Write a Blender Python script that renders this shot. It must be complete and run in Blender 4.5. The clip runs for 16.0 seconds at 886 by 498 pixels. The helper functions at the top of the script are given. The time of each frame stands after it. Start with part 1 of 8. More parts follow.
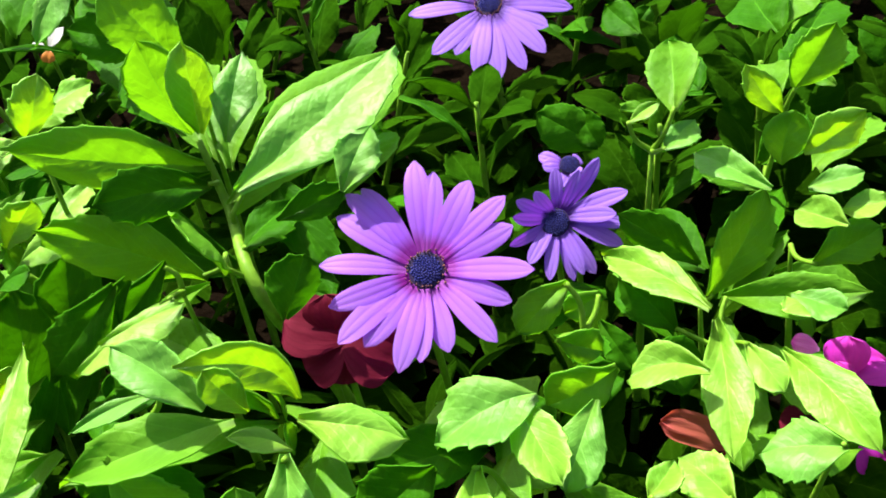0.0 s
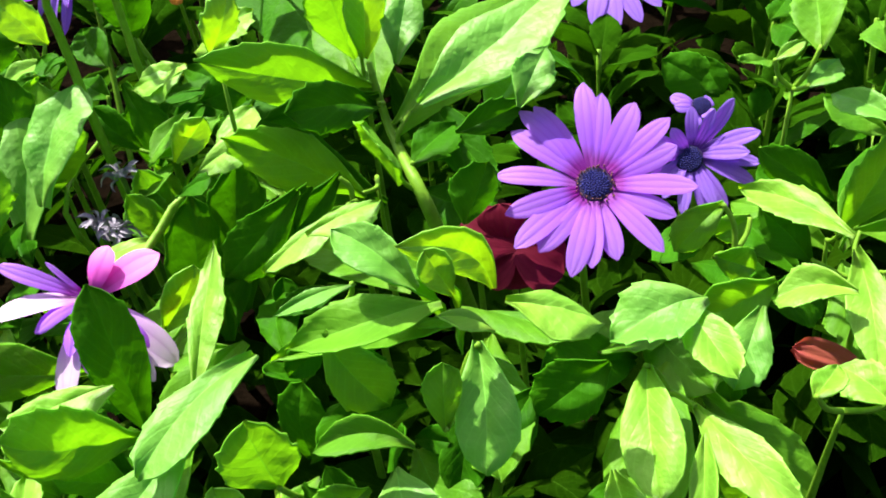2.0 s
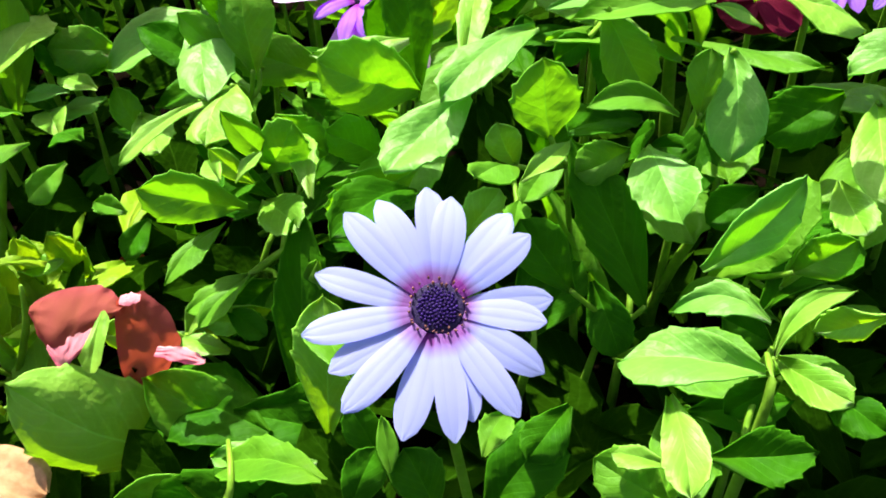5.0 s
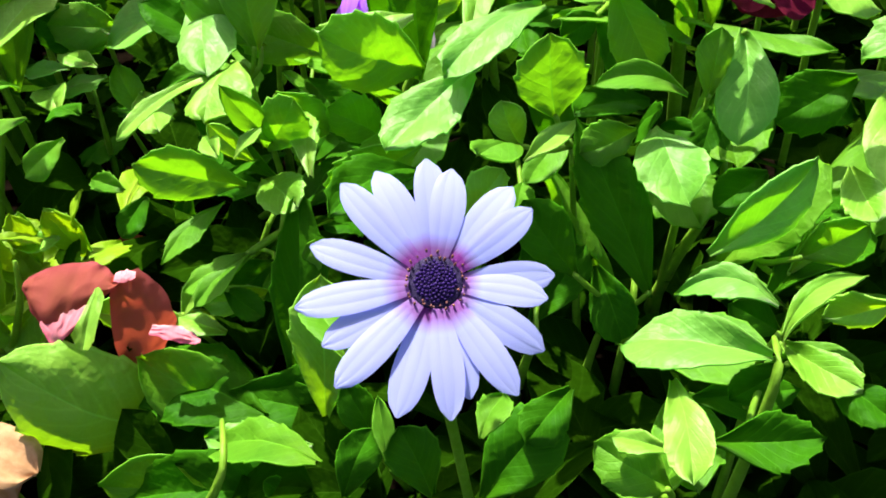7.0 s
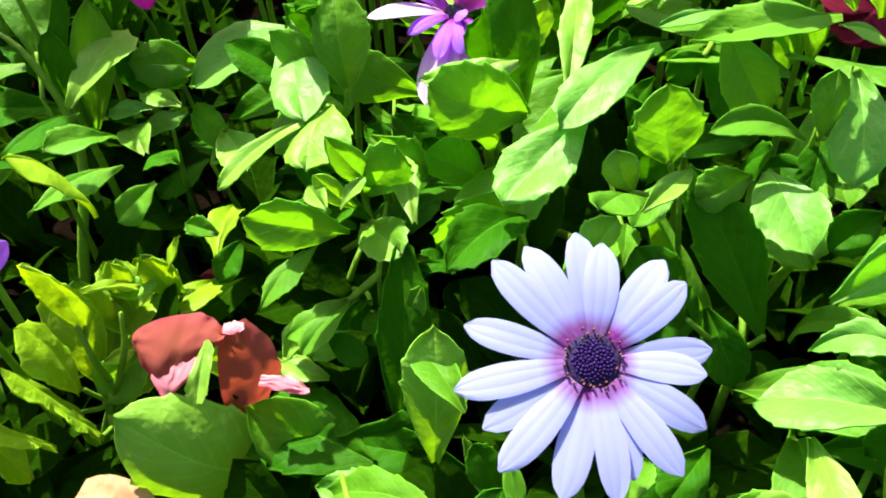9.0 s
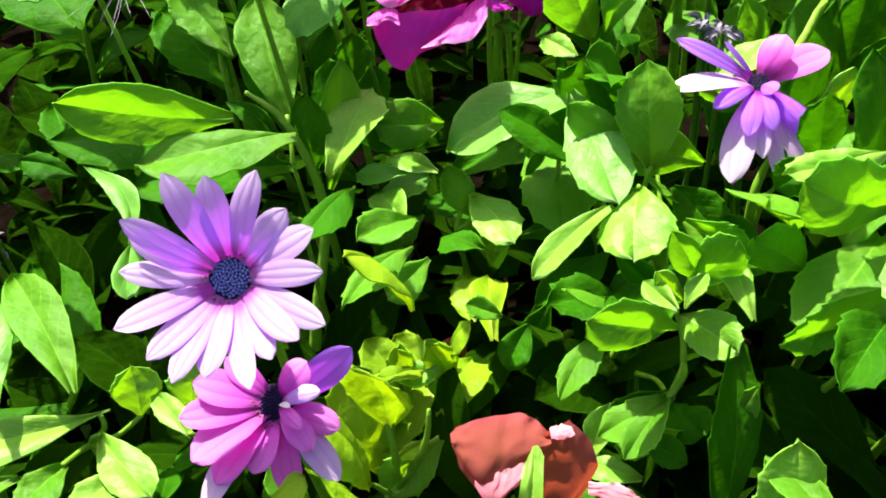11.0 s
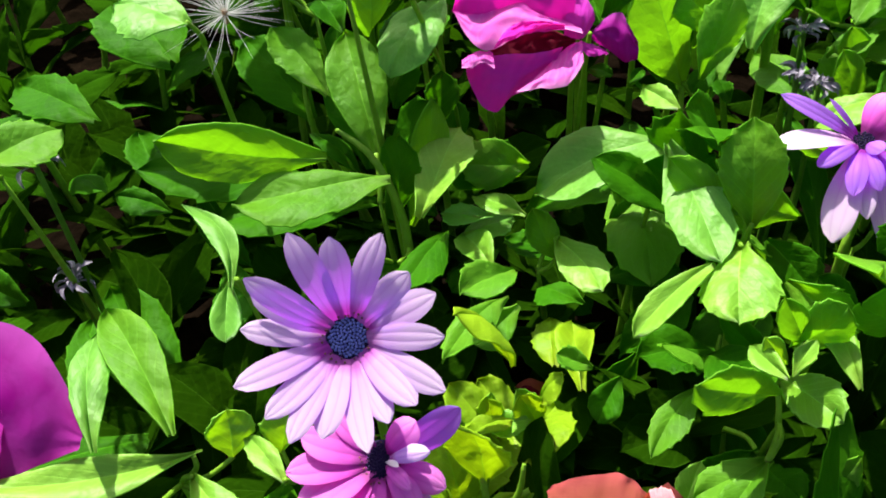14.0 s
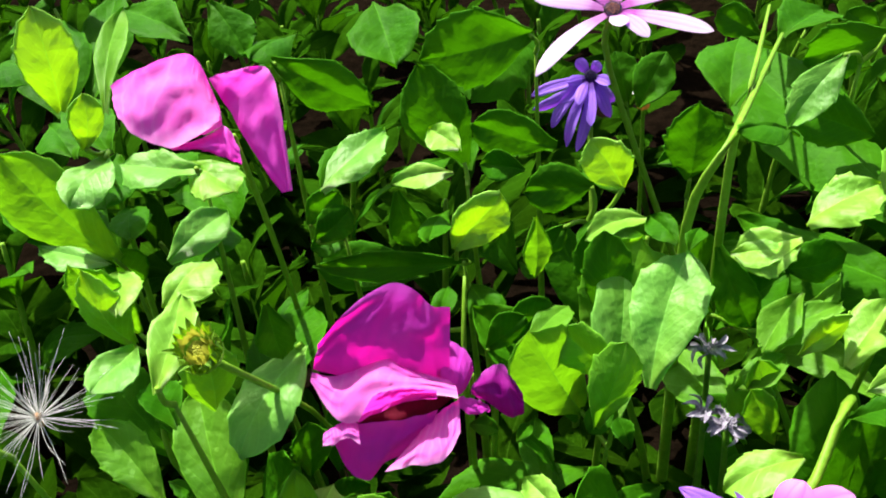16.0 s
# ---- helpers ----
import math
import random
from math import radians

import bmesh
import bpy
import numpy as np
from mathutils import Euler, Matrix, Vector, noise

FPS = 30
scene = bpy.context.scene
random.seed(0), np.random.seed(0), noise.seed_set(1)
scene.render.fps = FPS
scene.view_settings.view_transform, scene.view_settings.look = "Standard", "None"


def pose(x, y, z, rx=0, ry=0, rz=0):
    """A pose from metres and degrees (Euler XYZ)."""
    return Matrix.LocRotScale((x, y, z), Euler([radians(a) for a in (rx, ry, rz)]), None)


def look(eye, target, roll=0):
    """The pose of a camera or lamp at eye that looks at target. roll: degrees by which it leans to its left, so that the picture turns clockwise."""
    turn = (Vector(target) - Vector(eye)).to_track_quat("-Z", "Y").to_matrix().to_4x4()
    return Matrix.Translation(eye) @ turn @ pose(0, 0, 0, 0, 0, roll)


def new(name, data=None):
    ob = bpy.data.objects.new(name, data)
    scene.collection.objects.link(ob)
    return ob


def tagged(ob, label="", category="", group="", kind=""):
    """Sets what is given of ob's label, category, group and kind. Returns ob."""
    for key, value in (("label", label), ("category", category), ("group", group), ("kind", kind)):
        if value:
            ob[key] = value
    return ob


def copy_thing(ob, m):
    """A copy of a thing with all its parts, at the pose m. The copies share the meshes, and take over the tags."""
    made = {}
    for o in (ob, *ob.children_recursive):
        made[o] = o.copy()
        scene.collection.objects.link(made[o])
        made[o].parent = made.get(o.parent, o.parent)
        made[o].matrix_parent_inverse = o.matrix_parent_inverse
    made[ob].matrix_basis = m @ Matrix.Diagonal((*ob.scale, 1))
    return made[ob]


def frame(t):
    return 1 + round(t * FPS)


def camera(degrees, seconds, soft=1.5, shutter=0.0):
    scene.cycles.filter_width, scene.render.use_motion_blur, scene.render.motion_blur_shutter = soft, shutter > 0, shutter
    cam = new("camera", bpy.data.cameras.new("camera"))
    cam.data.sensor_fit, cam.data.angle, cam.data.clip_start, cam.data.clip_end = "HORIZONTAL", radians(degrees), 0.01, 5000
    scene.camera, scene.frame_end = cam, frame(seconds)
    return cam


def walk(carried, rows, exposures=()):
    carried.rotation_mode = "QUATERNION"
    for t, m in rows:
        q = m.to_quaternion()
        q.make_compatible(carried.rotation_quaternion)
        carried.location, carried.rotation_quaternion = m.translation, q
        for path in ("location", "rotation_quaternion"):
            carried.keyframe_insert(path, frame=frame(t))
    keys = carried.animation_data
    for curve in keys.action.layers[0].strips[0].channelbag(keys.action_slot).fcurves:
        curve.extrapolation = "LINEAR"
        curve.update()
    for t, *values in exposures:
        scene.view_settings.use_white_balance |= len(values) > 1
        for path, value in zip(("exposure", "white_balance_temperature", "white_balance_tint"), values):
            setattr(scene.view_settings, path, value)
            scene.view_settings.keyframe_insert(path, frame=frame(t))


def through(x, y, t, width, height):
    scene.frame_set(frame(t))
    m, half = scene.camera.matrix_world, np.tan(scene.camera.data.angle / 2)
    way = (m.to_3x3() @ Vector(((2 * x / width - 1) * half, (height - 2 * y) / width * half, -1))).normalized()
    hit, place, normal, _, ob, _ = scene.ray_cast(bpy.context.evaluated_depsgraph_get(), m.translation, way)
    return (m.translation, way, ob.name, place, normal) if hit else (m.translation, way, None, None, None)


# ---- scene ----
cam = camera(52.0, 16.0, soft=1.8, shutter=0.1)
ROWS = [
    (0, -0.0080, 0.0005, 0.4114, 52.40, 6.24, -0.69),
    (0.5, -0.0102, 0.0095, 0.4058, 52.15, 6.12, -0.97),
    (1, -0.0204, 0.0067, 0.3965, 51.86, 5.99, -1.14),
    (1.5, -0.0426, -0.0101, 0.4030, 51.89, 5.36, -0.38),
    (2, -0.0579, -0.0305, 0.4068, 51.96, 5.62, 1.79),
    (2.5, -0.0747, -0.0490, 0.4063, 52.33, 5.64, 3.88),
    (3, -0.0991, -0.0701, 0.4044, 52.35, 5.26, 5.97),
    (3.5, -0.1183, -0.0898, 0.3995, 52.35, 4.49, 8.17),
    (4, -0.1230, -0.1004, 0.3881, 51.55, 3.48, 9.50),
    (4.5, -0.1144, -0.1078, 0.3734, 49.99, 2.31, 9.78),
    (4.7, -0.1156, -0.1165, 0.3682, 49.40, 1.90, 9.84),
    (6.8, -0.1136, -0.1192, 0.3576, 49.37, 1.25, 11.15),
    (7, -0.1144, -0.1162, 0.3564, 49.22, 1.29, 11.01),
    (7.5, -0.1150, -0.1118, 0.3521, 49.19, 1.46, 10.73),
    (8, -0.1171, -0.1142, 0.3591, 48.94, 1.97, 10.90),
    (8.5, -0.1215, -0.1124, 0.3621, 48.82, 2.34, 10.80),
    (9, -0.1461, -0.1077, 0.3720, 48.33, 2.92, 11.08),
    (9.5, -0.1669, -0.1011, 0.3819, 48.12, 3.52, 10.99),
    (10, -0.1973, -0.0973, 0.3898, 47.87, 3.40, 10.70),
    (10.2, -0.2118, -0.0911, 0.3888, 47.88, 3.40, 10.96),
    (12.3, -0.2772, -0.0929, 0.3872, 48.70, 3.08, 14.18),
    (12.5, -0.2788, -0.0932, 0.3847, 48.74, 3.02, 14.38),
    (13, -0.2849, -0.1013, 0.3869, 48.42, 2.80, 14.69),
    (13.5, -0.2830, -0.1011, 0.3924, 48.49, 2.88, 14.88),
    (14, -0.2814, -0.0852, 0.4010, 48.27, 2.78, 14.68),
    (14.5, -0.2797, -0.0623, 0.4012, 48.33, 2.78, 14.32),
    (15, -0.2714, -0.0275, 0.4086, 48.70, 2.75, 13.26),
    (15.5, -0.2720, -0.0031, 0.4307, 50.28, 2.93, 12.35),
    (15.8, -0.2685, 0.0197, 0.4402, 51.71, 3.94, 11.59),
    (16, -0.2668, 0.0256, 0.4574, 52.50, 3.69, 11.03),
]
EXPOSURES = [(0, 1.74), (2.5, 1.76), (4.5, 1.8), (8, 1.74), (9.3, 1.94), (10.2, 2.06), (12.3, 1.46), (14, 1.46), (15, 1.70), (16, 1.62)]
walk(cam, [(t, pose(x, y, z, rx, ry, rz)) for t, x, y, z, rx, ry, rz in ROWS], EXPOSURES)

# world and sun: a clear day, the sun high and a little beyond the bed
SUN_UP, SUN_FROM = 61.0, 40.0   # degrees above the ground; degrees west of straight ahead
world = bpy.data.worlds.new("sky")
scene.world = world
world.use_nodes = True
wn = world.node_tree
sky = wn.nodes.new("ShaderNodeTexSky")
sky.sky_type = "NISHITA"
sky.sun_disc = False
sky.air_density, sky.dust_density, sky.ozone_density = 0.6, 4.0, 0.3
sky.sun_elevation = radians(SUN_UP)
sky.sun_rotation = radians(-SUN_FROM)
wn.nodes["Background"].inputs["Strength"].default_value = 0.095
wn.links.new(sky.outputs[0], wn.nodes["Background"].inputs["Color"])
sun_data = bpy.data.lights.new("sun", "SUN")
sun_data.energy, sun_data.angle, sun_data.color = 4.5, radians(0.8), (1.0, 0.95, 0.84)
scene.view_settings.exposure = 1.75
sun = new("sun", sun_data)
_h = Vector((-math.sin(radians(SUN_FROM)) * math.cos(radians(SUN_UP)), math.cos(radians(SUN_FROM)) * math.cos(radians(SUN_UP)), math.sin(radians(SUN_UP))))
sun.matrix_world = look(_h * 20, (0, 0, 0))

# ------------------------------------------------------------ materials


class Nodes:
    """A small helper to wire a node material."""

    def __init__(self, name):
        self.mat = bpy.data.materials.new(name)
        self.mat.use_nodes = True
        self.tree = self.mat.node_tree
        self.tree.nodes.clear()
        self.out = self.tree.nodes.new("ShaderNodeOutputMaterial")

    def node(self, kind, **values):
        n = self.tree.nodes.new(kind)
        for key, value in values.items():
            key = key.replace("_", " ")
            n.inputs[key].default_value = value
        return n

    def wire(self, a, b):
        self.tree.links.new(a, b)

    def math(self, op, a, b=0.0, c=None, clamp=False):
        n = self.tree.nodes.new("ShaderNodeMath")
        n.operation, n.use_clamp = op, clamp
        for i, v in enumerate((a, b, c)):
            if v is None:
                continue
            if isinstance(v, (int, float)):
                n.inputs[i].default_value = v
            else:
                self.wire(v, n.inputs[i])
        return n.outputs[0]

    def mix(self, fac, a, b, blend="MIX"):
        n = self.tree.nodes.new("ShaderNodeMix")
        n.data_type, n.blend_type = "RGBA", blend
        for i, v in ((0, fac), (6, a), (7, b)):
            if isinstance(v, (int, float)):
                n.inputs[i].default_value = v
            elif isinstance(v, tuple):
                n.inputs[i].default_value = (*v, 1)
            else:
                self.wire(v, n.inputs[i])
        return n.outputs[2]

    def noise(self, scale, detail=3.0, space="Object"):
        tc = self.tree.nodes.new("ShaderNodeTexCoord")
        n = self.node("ShaderNodeTexNoise", Scale=scale, Detail=detail)
        self.wire(tc.outputs[space], n.inputs["Vector"])
        return n.outputs["Fac"]

    def uv(self):
        tc = self.tree.nodes.new("ShaderNodeUVMap")
        s = self.tree.nodes.new("ShaderNodeSeparateXYZ")
        self.wire(tc.outputs[0], s.inputs[0])
        return s.outputs[0], s.outputs[1]

    def ramp(self, fac, *stops):
        n = self.tree.nodes.new("ShaderNodeValToRGB")
        while len(n.color_ramp.elements) < len(stops):
            n.color_ramp.elements.new(0.5)
        for e, (at, col) in zip(n.color_ramp.elements, stops):
            e.position, e.color = at, (*col, 1)
        self.wire(fac, n.inputs[0])
        return n.outputs[0]

    def finish(self, colour, through_colour, share, rough, spec=0.4, bump=None, depth=0.0003, sheen=0.0):
        p = self.node("ShaderNodeBsdfPrincipled")
        p.inputs["Specular IOR Level"].default_value = spec
        p.inputs["Sheen Weight"].default_value = sheen
        for socket, v in (("Base Color", colour), ("Roughness", rough)):
            if isinstance(v, (int, float)):
                p.inputs[socket].default_value = v
            elif isinstance(v, tuple):
                p.inputs[socket].default_value = (*v, 1)
            else:
                self.wire(v, p.inputs[socket])
        b = None
        if bump is not None:
            b = self.node("ShaderNodeBump", Strength=1.0, Distance=depth)
            self.wire(bump, b.inputs["Height"])
            self.wire(b.outputs[0], p.inputs["Normal"])
        last = p.outputs[0]
        if share > 0:
            t = self.node("ShaderNodeBsdfTranslucent")
            if isinstance(through_colour, tuple):
                t.inputs[0].default_value = (*through_colour, 1)
            else:
                self.wire(through_colour, t.inputs[0])
            if b is not None:
                self.wire(b.outputs[0], t.inputs["Normal"])
            m = self.node("ShaderNodeMixShader", Fac=share)
            self.wire(last, m.inputs[1])
            self.wire(t.outputs[0], m.inputs[2])
            last = m.outputs[0]
        self.wire(last, self.out.inputs[0])
        return self.mat


def leaf_material(name, low, high, glow, share=0.36, island=False, rough=0.46, spec=0.3):
    """Waxy green leaf: pale midrib and margin, faint side veins, mottled at two scales, lets light through."""
    k = Nodes(name)
    u, v = k.uv()
    if island:
        chance = k.tree.nodes.new("ShaderNodeNewGeometry").outputs["Random Per Island"]
    else:
        chance = k.tree.nodes.new("ShaderNodeObjectInfo").outputs["Random"]
    off = k.math("ABSOLUTE", k.math("SUBTRACT", v, 0.5))
    pale_root = tuple(min(1, c * f) for c, f in zip(high, (1.9, 1.25, 1.2)))
    body = k.mix(chance, low, high)
    mottle = k.noise(70, 4)
    body = k.mix(k.math("MULTIPLY_ADD", mottle, 1.2, -0.45, True), body, tuple(c * 0.8 for c in low))
    speck = k.noise(900, 2)
    body = k.mix(k.math("MULTIPLY_ADD", speck, 0.6, -0.27, True), body, tuple(min(1, c * 1.5) for c in high))
    body = k.mix(k.math("MULTIPLY_ADD", u, 0.55, -0.1, True), body, tuple(min(1, c * 1.22) for c in high))
    patch = k.noise(26, 2)
    body = k.mix(k.math("MULTIPLY_ADD", patch, 1.6, -0.62, True), body, tuple(min(1, c * f) for c, f in zip(high, (1.35, 1.12, 0.8))))
    body = k.mix(k.math("MULTIPLY_ADD", u, -0.9, 0.36, True), body, pale_root)
    rib = k.math("LESS_THAN", off, k.math("MULTIPLY_ADD", u, -0.016, 0.020))
    slant = k.math("SUBTRACT", k.math("MULTIPLY", u, 7.0), k.math("MULTIPLY", off, 5.0))
    veins = k.math("POWER", k.math("SINE", k.math("MULTIPLY", slant, math.pi)), 24.0)
    # margin paler than its own tone, with the bright thin-edge glow painted in
    rim = k.math("GREATER_THAN", off, 0.48)
    pale = tuple(min(1.0, c * 1.7 + d) for c, d in zip(high, (0.012, 0.02, 0.003)))
    body = k.mix(k.math("MULTIPLY", rib, 0.65), body, pale)
    body = k.mix(k.math("MULTIPLY", veins, 0.20), body, pale)
    body = k.mix(k.math("MULTIPLY", rim, 0.45), body, pale)
    through = k.mix(k.math("MULTIPLY", mottle, 0.5), glow, tuple(c * 0.7 for c in glow))
    through = k.mix(k.math("MULTIPLY", rib, 0.5), through, low)
    swell = k.noise(130, 2)
    valley = k.math("SUBTRACT", 1.0, k.math("DIVIDE", off, 0.07), True)
    height = k.math("ADD", k.math("MULTIPLY", speck, 0.6), k.math("ADD", k.math("MULTIPLY", mottle, 0.8), k.math("MULTIPLY_ADD", valley, -2.4, k.math("MULTIPLY", veins, -0.25))))
    height = k.math("ADD", height, k.math("MULTIPLY", swell, 8.0))
    gloss = k.math("MULTIPLY_ADD", mottle, 0.22, rough)
    return k.finish(body, through, share, gloss, spec, height, 0.00022)


def petal_material(name, root, middle, tip, lit, share=0.4, stripes=0.35, rough=0.55, depth=0.00014):
    """Daisy petal: dark at the root, fine lengthwise stripes, paler to the tip."""
    k = Nodes(name)
    u, v = k.uv()
    chance = k.tree.nodes.new("ShaderNodeObjectInfo").outputs["Random"]
    body = k.ramp(u, (0.0, root), (0.18, root), (0.31, middle), (1.0, tip))
    fine = k.math("ABSOLUTE", k.math("SINE", k.math("MULTIPLY", v, 22 * math.pi)))
    groove = k.math("SUBTRACT", 1.0, k.math("ABSOLUTE", k.math("SINE", k.math("MULTIPLY", v, 3 * math.pi))))
    stain = k.noise(160, 3)
    shade = k.math("MULTIPLY", k.math("POWER", groove, 3.0), stripes)
    body = k.mix(shade, body, lit, "MULTIPLY")
    body = k.mix(k.math("MULTIPLY", fine, 0.12), body, middle)
    body = k.mix(k.math("MULTIPLY", chance, 0.25), body, tuple(min(1, c * 1.15 + 0.02) for c in tip))
    body = k.mix(k.math("MULTIPLY_ADD", stain, 0.9, -0.45, True), body, middle)
    height = k.math("ADD", k.math("MULTIPLY", groove, -1.0), k.math("ADD", k.math("MULTIPLY", fine, 0.15), k.math("MULTIPLY", stain, 0.3)))
    through = k.mix(k.math("MULTIPLY", shade, 0.5), k.ramp(u, (0.0, root), (0.18, root), (0.33, lit), (1.0, lit)), root)
    return k.finish(body, through, share, rough, 0.15, height, depth, 0.0)


def ruffled_material(name, root, body_colour, edge, lit, share=0.4):
    """Pansy petal: velvety, veined from the throat outwards."""
    k = Nodes(name)
    u, v = k.uv()
    cloud = k.noise(60, 4)
    fan = k.math("POWER", k.math("ABSOLUTE", k.math("SINE", k.math("MULTIPLY_ADD", v, 26.0, k.math("MULTIPLY", cloud, 9.0)))), 6.0)
    col = k.ramp(u, (0.0, root), (0.22, body_colour), (0.8, body_colour), (1.0, edge))
    col = k.mix(k.math("MULTIPLY_ADD", cloud, 1.3, -0.45, True), col, edge)
    streak = k.math("POWER", k.math("ABSOLUTE", k.math("SINE", k.math("MULTIPLY_ADD", v, 9.0, k.math("MULTIPLY", cloud, 3.5)))), 3.0)
    col = k.mix(k.math("MULTIPLY", streak, 0.12), col, edge)
    col = k.mix(k.math("MULTIPLY", fan, 0.09), col, root)
    height = k.math("ADD", k.math("MULTIPLY_ADD", fan, 0.12, k.math("MULTIPLY", streak, 0.30)), k.math("ADD", cloud, k.math("MULTIPLY", k.noise(420, 2), 0.3)))
    through = k.mix(k.math("MULTIPLY", fan, 0.15), lit, root)
    return k.finish(col, through, share, 0.7, 0.06, height, 0.0004, 0.0)


def plain_material(name, a, b, scale=200.0, rough=0.6, share=0.0, depth=0.0004, spec=0.35):
    k = Nodes(name)
    n = k.noise(scale, 4)
    big = k.noise(scale / 9, 2)
    col = k.mix(k.math("MULTIPLY_ADD", n, 2.0, -0.5, True), a, b)
    col = k.mix(k.math("MULTIPLY_ADD", big, 1.0, -0.3, True), col, tuple(c * 0.6 for c in a))
    return k.finish(col, b, share, rough, spec, n, depth)


GREEN = leaf_material("leaf_green", (0.052, 0.20, 0.006), (0.110, 0.31, 0.014), (0.18, 0.47, 0.004), 0.50, rough=0.46, spec=0.22)
# LIME and BLUEGREEN also mark sunlit leaves: the sun is in their paler tone
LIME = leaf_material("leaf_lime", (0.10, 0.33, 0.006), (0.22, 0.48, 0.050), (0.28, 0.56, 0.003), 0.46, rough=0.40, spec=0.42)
# yellower copy for leaves the sun shines through, part of the glow in colour
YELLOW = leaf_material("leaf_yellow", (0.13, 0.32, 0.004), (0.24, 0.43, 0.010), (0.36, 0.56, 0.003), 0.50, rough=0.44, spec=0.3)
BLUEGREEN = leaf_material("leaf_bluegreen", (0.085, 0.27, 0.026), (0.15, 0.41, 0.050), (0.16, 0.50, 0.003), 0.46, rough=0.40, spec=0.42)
# darker copy of the leaf green for leaves in shade; the shade is painted
DEEP = leaf_material("leaf_deep_shaded", (0.010, 0.070, 0.001), (0.030, 0.140, 0.002), (0.06, 0.25, 0.001), 0.36, spec=0.05)
# undergrowth leaves painted almost black: the shade of the gaps is in the colour
UNDER = leaf_material("leaf_undergrowth_shaded", (0.002, 0.012, 0.0005), (0.011, 0.040, 0.001), (0.03, 0.10, 0.001), 0.34, True, spec=0.0)
# far shoots get a still darker leaf copy, their shade carried by the colour
FAR = leaf_material("leaf_far_shaded", (0.005, 0.030, 0.001), (0.017, 0.066, 0.002), (0.028, 0.11, 0.001), 0.34, spec=0.0)
STEM = plain_material("stem_green", (0.12, 0.28, 0.012), (0.22, 0.42, 0.03), 300, 0.5, 0.2, 0.0004, 0.2)
STEM_DARK = plain_material("stem_dark", (0.045, 0.14, 0.008), (0.09, 0.21, 0.015), 300, 0.6, 0.0, 0.0004, 0.1)
PURPLE = petal_material("petal_purple", (0.26, 0.004, 0.27), (0.37, 0.12, 0.80), (0.48, 0.23, 0.90), (0.60, 0.07, 0.92), 0.52, 0.34, 0.55, 0.00010)
VIOLET = petal_material("petal_violet", (0.06, 0.01, 0.18), (0.25, 0.11, 0.64), (0.33, 0.18, 0.74), (0.26, 0.03, 0.62), 0.40)
LAVENDER = petal_material("petal_lavender", (0.21, 0.006, 0.22), (0.34, 0.37, 0.82), (0.42, 0.46, 0.88), (0.34, 0.36, 0.92), 0.5, 0.05, 0.55, 0.00006)
ORCHID = petal_material("petal_orchid", (0.42, 0.02, 0.42), (0.74, 0.40, 0.90), (0.92, 0.76, 0.96), (0.52, 0.08, 0.86), 0.54, 0.30, 0.55, 0.0001)
PINK = petal_material("petal_pink", (0.26, 0.001, 0.17), (0.70, 0.075, 0.60), (0.86, 0.30, 0.80), (0.78, 0.01, 0.52), 0.48)
MAGENTA = ruffled_material("petal_magenta", (0.52, 0.02, 0.36), (0.53, 0.025, 0.46), (0.60, 0.08, 0.58), (0.84, 0.003, 0.36), 0.50)
ROSE = ruffled_material("petal_rose", (0.90, 0.42, 0.80), (0.88, 0.22, 0.74), (0.78, 0.06, 0.60), (0.88, 0.012, 0.48), 0.5)
HOT = ruffled_material("petal_hot_pink", (0.70, 0.010, 0.40), (0.80, 0.05, 0.60), (0.88, 0.20, 0.76), (0.88, 0.005, 0.48), 0.5)
RUST = ruffled_material("petal_rust", (0.34, 0.045, 0.06), (0.25, 0.068, 0.040), (0.36, 0.07, 0.075), (0.44, 0.07, 0.03), 0.42)
WINE = ruffled_material("petal_wine", (0.030, 0.001, 0.005), (0.085, 0.004, 0.015), (0.15, 0.012, 0.032), (0.16, 0.001, 0.014), 0.35)
FUCHSIA = ruffled_material("petal_fuchsia", (0.18, 0.001, 0.12), (0.27, 0.003, 0.22), (0.42, 0.06, 0.39), (0.42, 0.001, 0.24), 0.45)
CORAL = ruffled_material("petal_coral", (0.55, 0.05, 0.14), (0.70, 0.20, 0.26), (0.80, 0.40, 0.42), (0.70, 0.06, 0.12), 0.4)
DISC = plain_material("disc_blue", (0.010, 0.010, 0.075), (0.045, 0.05, 0.27), 1200, 0.5, spec=0.08)
DISC_PALE = plain_material("disc_pale", (0.09, 0.11, 0.36), (0.24, 0.30, 0.66), 1200, 0.45, spec=0.08)
DISC_PLUM = plain_material("disc_plum", (0.012, 0.004, 0.035), (0.040, 0.016, 0.15), 1200, 0.5, spec=0.08)
DISC_DARK = plain_material("disc_dark", (0.012, 0.008, 0.03), (0.03, 0.02, 0.07), 1200, 0.6, spec=0.08)
ANTHER = plain_material("anther_brown", (0.03, 0.008, 0.04), (0.34, 0.12, 0.05), 900, 0.6)
DEAD = plain_material("withered_grey", (0.10, 0.085, 0.12), (0.33, 0.31, 0.38), 500, 0.8)
STRAW = plain_material("dry_straw", (0.30, 0.15, 0.06), (0.52, 0.30, 0.15), 300, 0.75, 0.1)
FLUFF = plain_material("seed_fluff", (0.62, 0.62, 0.60), (0.8, 0.8, 0.78), 400, 0.5, 0.2)
BUD = plain_material("bud_yellow", (0.28, 0.33, 0.025), (0.48, 0.48, 0.045), 500, 0.6, 0.3)
WHITE = plain_material("petal_white", (0.75, 0.74, 0.70), (0.82, 0.80, 0.76), 300, 0.5, 0.3)
